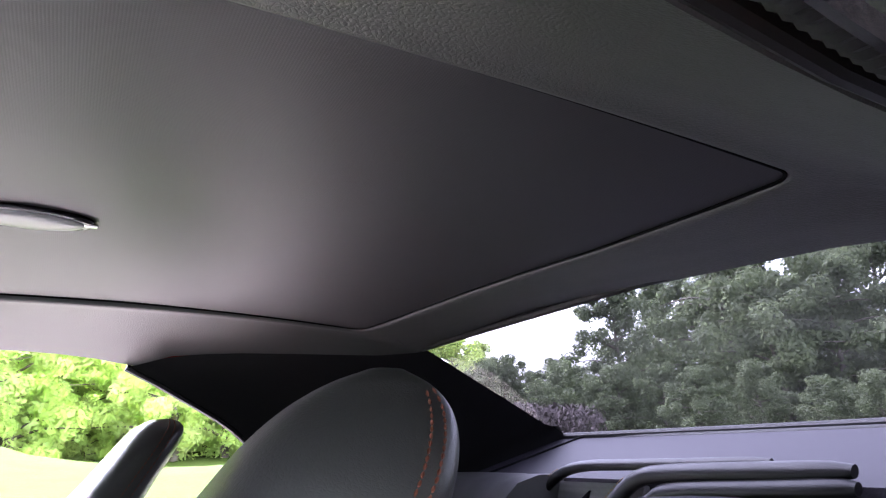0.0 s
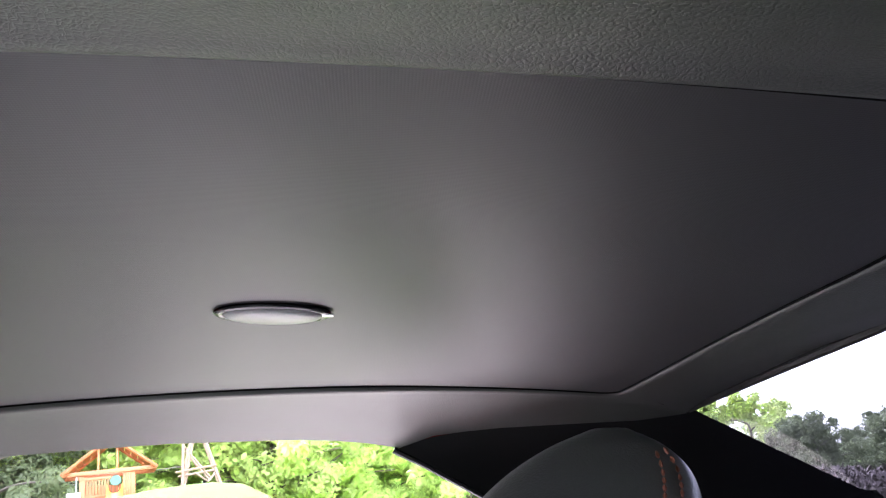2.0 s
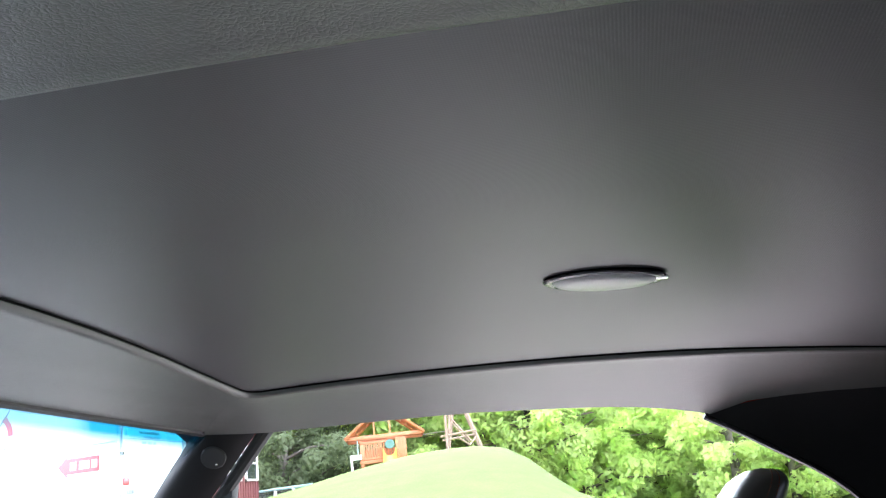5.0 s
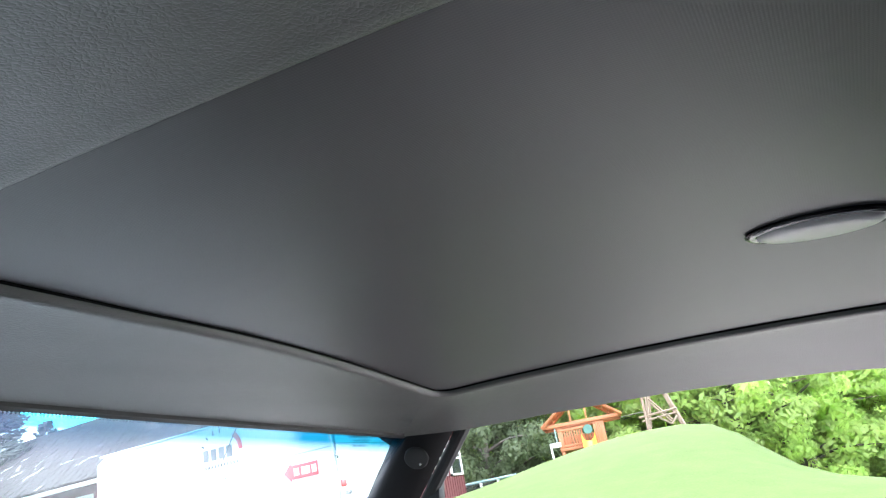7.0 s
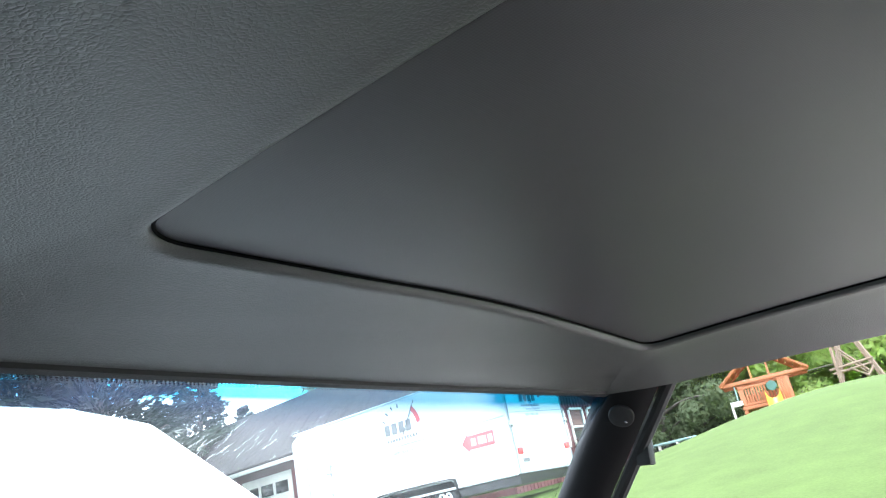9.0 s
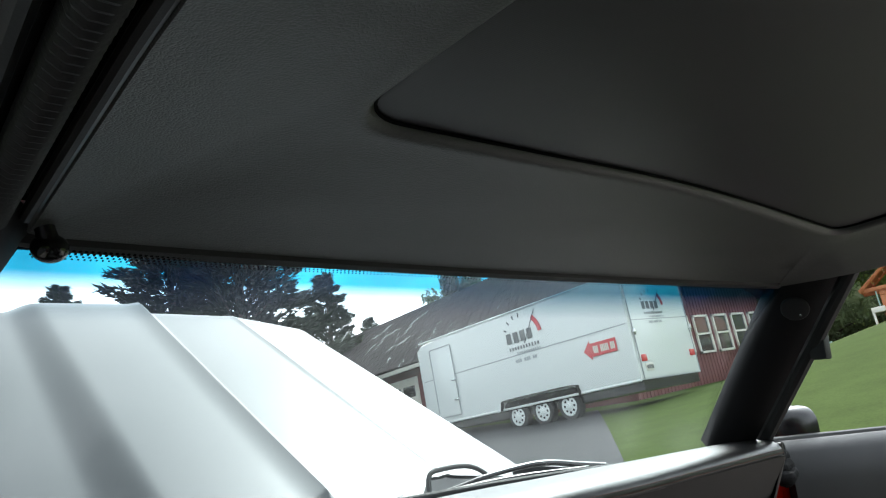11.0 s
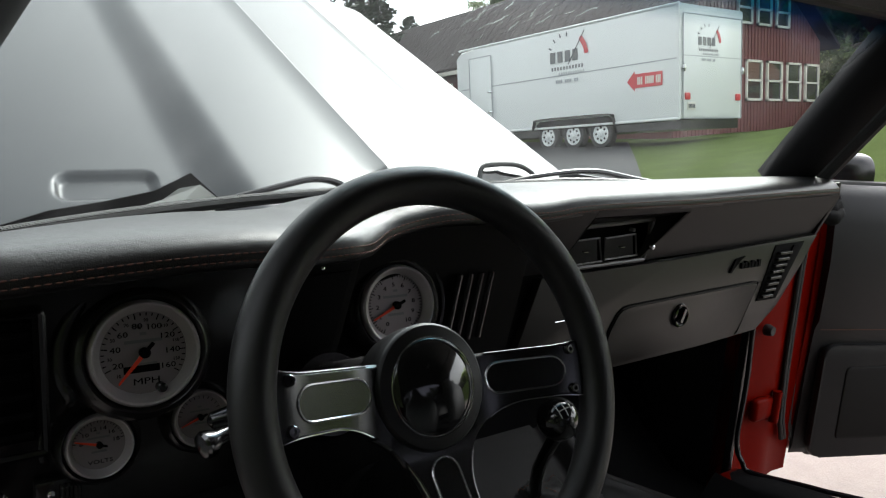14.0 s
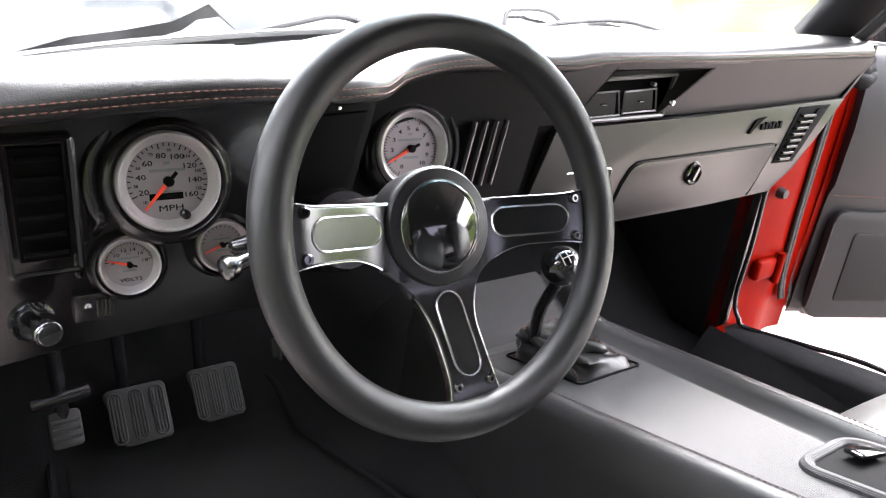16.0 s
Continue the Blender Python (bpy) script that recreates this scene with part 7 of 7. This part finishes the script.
        part("gauge_arc", b, REDSIGN, base, "dark red arc", smooth=False)
        b = bmesh.new()
        for q in range(10):
            if q in (3, 7):
                continue
            box(b, (-0.30 + 0.075 * q) * k, (-0.245 + 0.075 * q) * k, -0.62 * k, -0.54 * k, -0.001, 0.003, 0, place)
        part("number_bars", b, GREYTEXT, base, smooth=False)
    am = on_side(9.20, 2.30) @ Matrix.Diagonal((0.83, 0.83, 1, 1))
    b = bmesh.new()
    plate(b, [am @ Vector(q) for q in ((-0.62, 0.0, 0), (-0.38, 0.25, 0), (-0.38, 0.17, 0), (0.45, 0.17, 0), (0.45, -0.17, 0), (-0.38, -0.17, 0), (-0.38, -0.25, 0))], am.to_3x3() @ Vector((0, 0, 0.004)))
    ar = part("arrow_sign", b, REDSIGN, t, "red arrow sign", smooth=False)
    b = bmesh.new()
    for x, w in ((-0.30, 0.17), (-0.06, 0.27), (0.26, 0.15)):
        n = round(w / 0.055)
        for q in range(n):
            box(b, x + w * q / n, x + w * (q + 0.72) / n, -0.09, 0.09, 0.004, 0.007, 0, am)
    part("sign_bars", b, CREAM, ar, "pale address bars", smooth=False)


trailer()


# house
SASH = mat("sash_glass", (0.030, 0.036, 0.032), 0.06, spec=1.0, var=0.5, scale=2)


def house():
    h = thing("house", "dark red sided house with brown shingle roof and cream windows", "house", m=W0)
    x0, x1, y0, y1, zg = 15.7, 23.3, 11.6, 34.0, 0.9
    ze, zr, xr = 4.05, 6.85, 19.5
    b = bmesh.new()
    plate(b, [(x0, y0, zg), (x1, y0, zg), (x1, y0, ze), (xr, y0, zr - 0.1), (x0, y0, ze)], (0, 0.2, 0))
    plate(b, [(x0, y0 + 0.2, zg), (x0, y1, zg), (x0, y1, ze), (x0, y0 + 0.2, ze)], (0.2, 0, 0))
    plate(b, [(x1 - 0.2, y0 + 0.2, zg), (x1 - 0.2, y1, zg), (x1 - 0.2, y1, ze), (x1 - 0.2, y0 + 0.2, ze)], (0.2, 0, 0))
    plate(b, [(x0, y1, zg), (x1, y1, zg), (x1, y1, ze), (xr, y1, zr - 0.1), (x0, y1, ze)], (0, 0.2, 0))
    wall = part("wall", b, SIDING, h, "dark red board wall", smooth=False)
    for k in range(46):
        b = bmesh.new()
        x = x0 + 0.05 + (x1 - x0 - 0.1) * k / 45
        zt = ze + (zr - 0.1 - ze) * ((x - x0) / (xr - x0) if x < xr else (x1 - x) / (x1 - xr))
        box(b, x - 0.02, x + 0.02, y0 - 0.02, y0 + 0.01, zg, zt - 0.05)
        part("batten", b, SIDING, wall, smooth=False)
    b = bmesh.new()
    plate(b, [(x0 - 0.5, y0 - 0.4, ze - 0.25), (xr, y0 - 0.4, zr), (xr, y1 + 0.4, zr), (x0 - 0.5, y1 + 0.4, ze - 0.25)], (0, 0, 0.12))
    plate(b, [(x1 + 0.5, y0 - 0.4, ze - 0.25), (xr, y0 - 0.4, zr), (xr, y1 + 0.4, zr), (x1 + 0.5, y1 + 0.4, ze - 0.25)], (0, 0, 0.12))
    roof = part("roof", b, SHINGLE, h, "brown shingle roof", smooth=False)
    b = bmesh.new()
    for r in range(13):
        t = (r + 0.5) / 13
        xa, za = x0 - 0.5 + (xr - x0 + 0.5) * t, ze - 0.25 + (zr - ze + 0.25) * t + 0.125
        for c in range(64):
            yy = y0 - 0.4 + (y1 - y0 + 0.8) * (c + 0.5 * (r % 2)) / 64
            box(b, xa - 0.16, xa + 0.17, yy, yy + 0.33, za - 0.085, za - 0.060 + random.uniform(0, 0.012), 0)
            for v in b.verts[-8:]:
                v.co.z += (v.co.x - xa) * (zr - ze + 0.25) / (xr - x0 + 0.5) + 0.07
    tagged(part("shingles", b, SHINGLE, roof, smooth=False), kind="stuff")

    def window(x, z, w, hh, face="end"):
        b = bmesh.new()
        M = Matrix.Translation((x, y0 - 0.03, z)) if face == "end" else Matrix.Translation((x0 - 0.03, x, z)) @ Matrix.Rotation(-math.pi / 2, 4, "Z")
        fr = 0.065
        for a in ((-w / 2, -w / 2 + fr, -hh / 2, hh / 2), (w / 2 - fr, w / 2, -hh / 2, hh / 2), (-w / 2, w / 2, hh / 2 - fr, hh / 2), (-w / 2, w / 2, -hh / 2, -hh / 2 + fr), (-w / 2, w / 2, -0.03, 0.03)):
            box(b, a[0], a[1], -0.04, 0.03, a[2], a[3], 0, M)
        wf = part("window", b, CREAM, h, "cream sash window", smooth=False)
        b = bmesh.new()
        box(b, -w / 2 + fr, w / 2 - fr, 0.0, 0.006, -hh / 2 + fr, hh / 2 - fr, 0, M)
        part("pane", b, SASH, wf, smooth=False)
    for k in range(6):
        window(22.77 - 1.09 * k, 2.735, 0.84, 1.16)
    for k in range(3):
        window(21.0 - 1.0 * k, 4.75, 0.75, 0.9)
    for y in (21.0, 25.0):
        b = bmesh.new()
        box(b, x0 - 0.05, x0 + 0.02, y, y + 3.0, zg, zg + 2.6, 0.02)
        gd = part("garage_door", b, CREAM, h, "cream panelled garage door")
        for k in range(3):
            b = bmesh.new()
            box(b, x0 - 0.07, x0 - 0.04, y + 0.2 + 0.9 * k, y + 0.9 + 0.9 * k, zg + 1.9, zg + 2.3)
            part("pane", b, GLOSS, gd, smooth=False)
    b = bmesh.new()
    box(b, x0 - 0.55, x0 - 0.45, y0 - 0.4, y1 + 0.4, ze - 0.33, ze - 0.20)
    part("gutter", b, CREAM, h, smooth=False)


house()


# ---- trees ----
def leaf_cloud(name, centres, count, size, seed, flat=0.6, droop=0.0, radius=0.9):
    """Many small leaves in clumps round the given centres."""
    rnd = np.random.RandomState(seed)
    c = np.array(centres)
    idx = rnd.randint(0, len(c), count)
    d = rnd.normal(size=(count, 3))
    d /= np.linalg.norm(d, axis=1)[:, None]
    rr = radius * rnd.uniform(0.35, 1.0, count)[:, None] ** 0.6
    p = c[idx, :3] + d * rr * c[idx, 3:4] * np.array([1, 1, flat])
    nrm = d + rnd.normal(size=(count, 3)) * 0.45 + np.array([0, 0, 0.5])
    ax = np.cross(nrm, rnd.normal(size=(count, 3)))
    ax /= np.linalg.norm(ax, axis=1)[:, None]
    ax[:, 2] -= droop
    bx = np.cross(ax, nrm)
    bx /= np.linalg.norm(bx, axis=1)[:, None]
    s = size * rnd.uniform(0.6, 1.4, count)[:, None]
    v = np.stack([p - ax * s, p + bx * s * 0.45, p + ax * s, p - bx * s * 0.45], 1).reshape(-1, 3)
    me = bpy.data.meshes.new(name)
    me.from_pydata(v.tolist(), [], [(4 * k, 4 * k + 1, 4 * k + 2, 4 * k + 3) for k in range(count)])
    return me


def broad_tree(label, height, spread, leaves, leafmat, seed, leafsize=0.16, low=0.25):
    """Tapered trunk, forked limbs, and a crown of many leaf clumps with gaps between them."""
    rnd = random.Random(seed)
    t = thing("tree", label, "tree", "trees round the lawn", m=W0)
    b = bmesh.new()
    trunk = spline([(0, 0, -0.4), (0.05 * height * rnd.uniform(-1, 1), 0.0, height * 0.3), (0.05 * height * rnd.uniform(-1, 1), 0.05 * height * rnd.uniform(-1, 1), height * 0.6), (0, 0, height * 0.92)], 14)
    tube(b, trunk, [height * 0.026 * (1 - 0.85 * k / 13) + 0.01 for k in range(14)], 9)
    centres = []
    for k in range(22):
        f = low + (0.97 - low) * (k + rnd.random()) / 22
        o = trunk[min(13, int(f * 13))]
        a = k * 2.4 + rnd.uniform(-0.5, 0.5)
        belly = math.sin(math.pi * min(1.0, 0.18 + 0.80 * (f - low) / (1.0 - low))) ** 0.7
        ln = spread * belly * rnd.uniform(0.70, 1.12)
        tip = o + Vector((ln * math.cos(a), ln * math.sin(a), height * rnd.uniform(0.01, 0.12)))
        tube(b, spline([o, o.lerp(tip, 0.5) + Vector((0, 0, 0.03 * height)), tip], 7), [height * 0.009 * (1 - 0.8 * q / 6) + 0.006 for q in range(7)], 6)
        for q in range(3):
            w = 0.42 + 0.62 * q / 2
            r = spread * rnd.uniform(0.15, 0.31)
            centres.append((*(o.lerp(tip, w) + Vector((rnd.uniform(-1, 1), rnd.uniform(-1, 1), rnd.uniform(-0.7, 0.9))) * spread * 0.20), r))
    for q in range(12):
        centres.append((rnd.uniform(-0.35, 0.35) * spread, rnd.uniform(-0.35, 0.35) * spread, height * rnd.uniform(0.80, 1.02), spread * rnd.uniform(0.12, 0.24)))
    part("trunk", b, BARK, t, angle=60)
    me = leaf_cloud("crown", centres, leaves, leafsize, seed, 0.85, 0.25)
    me.materials.append(leafmat)
    o = new("crown", me)
    o.parent = t
    return t


def conifer(label, height, spread, seed):
    rnd = random.Random(seed)
    t = thing("conifer", label, "tree", "conifers beyond the hood", m=W0)
    b = bmesh.new()
    tube(b, [(0, 0, -0.4), (0, 0, height * 0.5), (0, 0, height)], [height * 0.022, height * 0.014, 0.01], 9)
    verts, faces = [], []
    rs = np.random.RandomState(seed)
    for k in range(150):
        f = 0.06 + 0.93 * k / 150
        ln = spread * (1 - f) ** 0.75 * rnd.uniform(0.65, 1.15) + 0.15
        a = k * 2.399 + rnd.uniform(-0.3, 0.3)
        o = Vector((0, 0, height * f))
        tip = o + Vector((ln * math.cos(a), ln * math.sin(a), ln * rnd.uniform(-0.05, 0.35)))
        if k % 3 == 0:
            tube(b, [o, o.lerp(tip, 0.5) + Vector((0, 0, -0.05 * ln)), tip], [0.05, 0.03, 0.008], 5)
        n = int(36 + 46 * ln)
        for q in range(n):
            w = rnd.uniform(0.2, 1.02)
            side = (tip - o).cross(Vector((0, 0, 1))).normalized() * rnd.uniform(-1, 1) * 0.32 * ln * (1.08 - w)
            p = o.lerp(tip, w) + side + Vector((0, 0, rnd.uniform(-0.25, 0.12)))
            d = ((tip - o).normalized() + side * 0.8 + Vector((rnd.uniform(-0.4, 0.4), rnd.uniform(-0.4, 0.4), rnd.uniform(-0.5, 0.5)))).normalized() * rnd.uniform(0.18, 0.42)
            c = d.cross(Vector((rnd.uniform(-1, 1), rnd.uniform(-1, 1), rnd.uniform(-1, 1)))).normalized() * 0.05
            i = len(verts)
            verts += [p - d * 0.4, p + c, p + d, p - c]
            faces.append((i, i + 1, i + 2, i + 3))
    part("trunk", b, BARK, t)
    me = bpy.data.meshes.new("crown")
    me.from_pydata([tuple(v) for v in verts], [], faces)
    me.materials.append(NEEDLES)
    o = new("crown", me)
    o.parent = t
    return t


def put(ob, x, y, s, turn):
    ob.matrix_basis = Matrix.Translation((x, y, ground_z(x, y) - 0.1)) @ Matrix.Rotation(radians(turn), 4, "Z") @ Matrix.Diagonal((s, s, s, 1))


def place_polar(az, d):
    return -0.58 + d * math.sin(radians(az)), -0.5 + d * math.cos(radians(az))


def plant(kind, az, d, s, turn):
    x, y = place_polar(az, d)
    c = copy_thing(kind, Matrix.Translation((x, y, ground_z(x, y) - 0.1)) @ Matrix.Rotation(radians(turn), 4, "Z"))
    c.scale = (s, s, s)
    return c


light_a = broad_tree("tall bright green broadleaf tree", 9.0, 3.3, 20000, LEAF, 3, 0.14, 0.04)
light_b = broad_tree("spreading bright green broadleaf tree", 8.0, 3.7, 20000, LEAF, 8, 0.14, 0.04)
dark_a = broad_tree("dark green wild tree at the wood's edge", 8.0, 3.2, 16000, LEAF2, 12, 0.12, 0.06)
dark_b = broad_tree("bushy dark green tree at the wood's edge", 6.0, 3.0, 14000, LEAF2, 21, 0.12, 0.02)
put(light_a, *place_polar(66, 36), 1.1, 0)
put(light_b, *place_polar(84, 36), 1.0, 40)
put(dark_a, *place_polar(139, 33), 1.0, 10)
put(dark_b, *place_polar(121, 32), 0.45, 70)
rnd = random.Random(5)
for k in range(11):
    plant((light_a, light_b)[k % 2], 58 + 4.2 * k + rnd.uniform(-1, 1), rnd.uniform(34, 48), rnd.uniform(0.75, 1.25), rnd.uniform(0, 360))
for k in range(9):
    plant((light_a, light_b, light_b)[k % 3], 88 + 3.0 * k + rnd.uniform(-1, 1), rnd.uniform(36, 44), rnd.uniform(0.60, 0.85) + (0.2 if k < 4 else 0), rnd.uniform(0, 360))
for k in range(22):
    az = 112 + 2.3 * k
    plant((dark_a, dark_b)[k % 2], az + rnd.uniform(-1, 1), rnd.uniform(28, 42), (0.40 if az < 129 else 0.66 if az < 134 else 1.0) * rnd.uniform(0.8, 1.1), rnd.uniform(0, 360))
for k in range(14):
    plant(dark_b, 112 + 3.6 * k + rnd.uniform(-1, 1), rnd.uniform(22, 26), rnd.uniform(0.28, 0.42), rnd.uniform(0, 360))
fir = conifer("large dark conifer with ragged branches", 11.5, 4.0, 4)
put(fir, *place_polar(24.5, 27), 1.05, 0)
plant(fir, 19.5, 29, 1.0, 130)
plant(fir, 31.0, 36, 0.72, 60)
plant(fir, 12.0, 44, 0.95, 200)
plant(fir, 34.0, 60, 0.75, 20)
for az, d, s in ((41.5, 50, 1.15), (45.5, 52, 1.05), (64.9, 32, 1.0), (66.8, 34, 0.95), (68.2, 36, 0.9), (63.2, 38, 0.9), (70.2, 40, 0.85), (6.0, 48, 1.2)):
    plant(dark_a, az, d, s, az * 7)
for k in range(30):
    plant((light_b, light_a)[k % 2], 60 + 2.05 * k + rnd.uniform(-0.8, 0.8), rnd.uniform(36, 48), rnd.uniform(0.45, 0.75), rnd.uniform(0, 360))
# unseen trees added round the pad's driver side; the nearest shade the cabin's rear
for k in range(16):
    plant((dark_a, dark_b)[k % 2], 186 + 10.0 * k + rnd.uniform(-2, 2), (rnd.uniform(7.5, 9) if k < 6 else rnd.uniform(12, 14) if k < 9 else rnd.uniform(18, 24)), rnd.uniform(0.95, 1.25), rnd.uniform(0, 360))
# dry brush at the wood's foot
cs = [(*place_polar(115 + 13 * rnd.random(), 20 + 3 * rnd.random()), 0, 0.9) for _ in range(60)]
cs = [(x, y, ground_z(x, y) + 0.35, r) for x, y, _, r in cs]
me = leaf_cloud("dry_brush", cs, 14000, 0.065, 31, 0.7, -0.8)
me.materials.append(DRY)
tagged(new("dry_brush", me), "reddish brown dry brush at the wood's edge", "brush", kind="stuff")


# cedar play house and swing frame, their feet hidden behind the mound
def lawn_frame(az, d):
    """A frame on the lawn whose x runs to the right as seen from the car, y away from it; z is the height over the datum."""
    x, y = place_polar(az, d)
    return Matrix.Translation((x, y, 0)) @ Matrix.Rotation(radians(-az), 4, "Z")


def play_house():
    p = thing("play_house", "orange cedar play house with slatted sides, yellow slide and gable roof", "play house", m=W0)
    M = lawn_frame(72.6, 27.0)

    def piece(name, *boxes, m=CEDAR, label=""):
        b = bmesh.new()
        for q in boxes:
            box(b, *q, 0.008, M)
        return part(name, b, m, p, label)

    def beam(name, a, c, r=0.045, m=CEDAR):
        b = bmesh.new()
        tube(b, [M @ Vector(a), M @ Vector(c)], r, 4)
        part(name, b, m, p)
    zb, zd, zr, ze = 0.9, 2.38, 3.02, 3.16
    for x in (-0.82, 0.66):
        for y in (-0.7, 0.7):
            piece("post", (x - 0.06, x + 0.06, y - 0.06, y + 0.06, zb, ze))
    piece("deck", (-0.90, 0.74, -0.8, 0.8, zd - 0.10, zd))
    for k in range(9):
        x = -0.74 + 0.085 * k
        piece("baluster", (x - 0.024, x + 0.024, -0.76, -0.73, zd, zr - 0.06))
    piece("rail", (-0.86, 0.02, -0.78, -0.71, zr - 0.08, zr))
    piece("rail", (-0.86, 0.02, -0.78, -0.71, zd + 0.02, zd + 0.09))
    for k in range(5):
        x = 0.36 + 0.075 * k
        piece("board", (x, x + 0.068, -0.77, -0.73, zd - 0.05, zr + 0.05))
    for k in range(14):
        x = -0.80 + 0.105 * k
        piece("back_board", (x, x + 0.085, 0.70, 0.74, zd, zd + 0.45))
    piece("eave_beam", (-1.36, 1.36, -0.84, -0.74, ze - 0.06, ze + 0.06))
    piece("eave_beam", (-1.36, 1.36, 0.74, 0.84, ze - 0.06, ze + 0.06))
    # roof boards up both slopes, open at the gable
    for side in (-1, 1):
        for k in range(7):
            t0, t1 = k / 7, (k + 0.86) / 7
            b = bmesh.new()
            plate(b, [M @ Vector((side * 1.40 * (1 - t), y, ze + 1.05 * t)) for t, y in ((t0, -1.0), (t0, 1.0), (t1, 1.0), (t1, -1.0))], (0, 0, 0.035))
            part("roof_board", b, CEDAR, p, smooth=False)
        for y in (-0.95, 0.95):
            beam("rafter", (side * 1.38, y, ze - 0.02), (0.0, y, ze + 1.04))
    for x in (-0.35, 0.2):
        piece("gable_strut", (x - 0.03, x + 0.03, -0.80, -0.74, ze, ze + 0.72))
    b = bmesh.new()
    lathe(b, [(0.13, -0.02), (0.16, 0.0), (0.16, 0.03), (0.12, 0.04), (0.05, 0.02), (0.0005, 0.02)], M @ Matrix.Translation((0.16, -0.80, 2.86)) @ Matrix.Rotation(math.pi / 2, 4, "X"), 18)
    part("toy_wheel", b, mat("dull_green_plastic", (0.06, 0.14, 0.11), 0.5), p, "dull green toy wheel")
    b = bmesh.new()
    surf(b, lambda u, v: M @ Vector((-0.10 + 0.46 * u, -0.85 - 1.5 * v, zd + 0.10 - 1.0 * v + 0.30 * (2 * u - 1) ** 4)), 8, 8, (0, 0, -0.04))
    part("slide", b, YELLOW, p, "yellow plastic slide")
    piece("bench", (-1.22, -0.84, -0.95, -0.55, zd + 0.06, zd + 0.22), (-1.22, -1.16, -0.95, -0.55, zb, zd + 0.06), m=CREAM, label="pale plastic bench")
    piece("awning_post", (-0.98, -0.94, -0.78, -0.74, zd + 0.2, ze), m=mat("pale_green_post", (0.30, 0.42, 0.38), 0.6))
    s = thing("swing_frame", "weathered wooden swing frame with braced legs", "swing frame", m=W0)
    S = lawn_frame(78.4, 28.0)
    WOOD = mat("weathered_wood", (0.24, 0.17, 0.12), 0.8, var=0.3, scale=4, bump=0.4, bump_scale=30)

    def spar(name, a, c, r=0.055):
        b = bmesh.new()
        tube(b, [S @ Vector(a), S @ Vector(c)], r, 6)
        part(name, b, WOOD, s)
    for y in (0.0, 2.2):
        spar("leg", (-0.86, y, 1.2), (-0.18, y, 4.5))
        spar("leg", (1.10, y, 1.2), (0.08, y, 4.5))
        spar("brace", (-0.78, y - 0.06, 3.02), (0.58, y - 0.06, 3.12), 0.045)
        spar("brace", (-0.50, y + 0.06, 3.9), (0.35, y + 0.06, 2.75), 0.04)
    spar("post", (-0.62, -0.1, 1.2), (-0.50, -0.1, 4.2), 0.05)
    spar("beam", (-0.05, -0.3, 4.5), (-0.05, 2.5, 4.5), 0.07)
    spar("stay", (-0.15, 0.0, 2.95), (0.28, 0.3, 2.62), 0.035)
    spar("stay", (0.28, 0.3, 2.62), (0.62, 0.6, 2.98), 0.035)


play_house()

# garden fence between house and mound
fence = thing("fence", "dark mesh garden fence with pale top rail", "fence", m=W0)
fx0, fy0 = place_polar(61.8, 27.5)
fx1, fy1 = place_polar(67.0, 25.5)
for k in range(5):
    t = k / 4
    b = bmesh.new()
    x, y = fx0 + (fx1 - fx0) * t, fy0 + (fy1 - fy0) * t
    box(b, x - 0.04, x + 0.04, y - 0.04, y + 0.04, ground_z(x, y) - 0.2, 1.80)
    part("post", b, CREAM, fence)
b = bmesh.new()
tube(b, [(fx0, fy0, 1.80), (fx1, fy1, 1.80)], 0.05, 6)
part("top_rail", b, mat("teal_rail", (0.30, 0.42, 0.40), 0.6), fence)
b = bmesh.new()
for k in range(60):
    t = k / 59
    x, y = fx0 + (fx1 - fx0) * t, fy0 + (fy1 - fy0) * t
    tube(b, [(x, y, ground_z(x, y)), (x, y, 1.80)], 0.012, 4)
for k in range(8):
    z = 0.98 + 0.10 * k
    tube(b, [(fx0, fy0, z), (fx1, fy1, z)], 0.010, 4)
tagged(part("mesh", b, SATIN, fence), kind="stuff")


# parked vehicle beyond the mound, roof and rack showing
def parked_car():
    c = thing("parked_car", "white parked car with a dark roof, beyond the lawn", "car", m=W0)
    px, py = place_polar(91.0, 42.0)
    P = Matrix.Translation((px, py, ground_z(px, py)))
    b = bmesh.new()
    rings = []
    for y, w, zt in ((-2.2, 0.75, 0.75), (-2.0, 0.86, 0.92), (-0.9, 0.9, 0.98), (1.2, 0.9, 0.98), (2.1, 0.85, 0.90), (2.3, 0.7, 0.7)):
        rings.append([P @ Vector((p, y, q)) for p, q in rrect(-w, w, 0.28, zt, 0.15, 4)])
    bridge(b, rings)
    body_ = part("body", b, WHITE, c, "white body")
    b = bmesh.new()
    rings = []
    for z, w, ya, yb in ((0.96, 0.84, -1.9, 1.25), (1.2, 0.76, -1.7, 0.75), (1.40, 0.66, -1.5, 0.35), (1.44, 0.5, -1.3, 0.15)):
        rings.append([P @ Vector((p, q, z)) for p, q in rrect(-w, w, ya, yb, 0.18, 4)])
    bridge(b, rings)
    part("cabin", b, GLOSS, c, "dark glazed cabin")
    for x in (-0.8, 0.8):
        for y in (-1.4, 1.45):
            b = bmesh.new()
            lathe(b, [(0.18, -0.1), (0.31, -0.1), (0.32, 0.08), (0.18, 0.1)], P @ Matrix.Translation((x, y, 0.32)) @ Matrix.Rotation(math.pi / 2, 4, "Y"), 24)
            part("wheel", b, RUBBER, c)


parked_car()
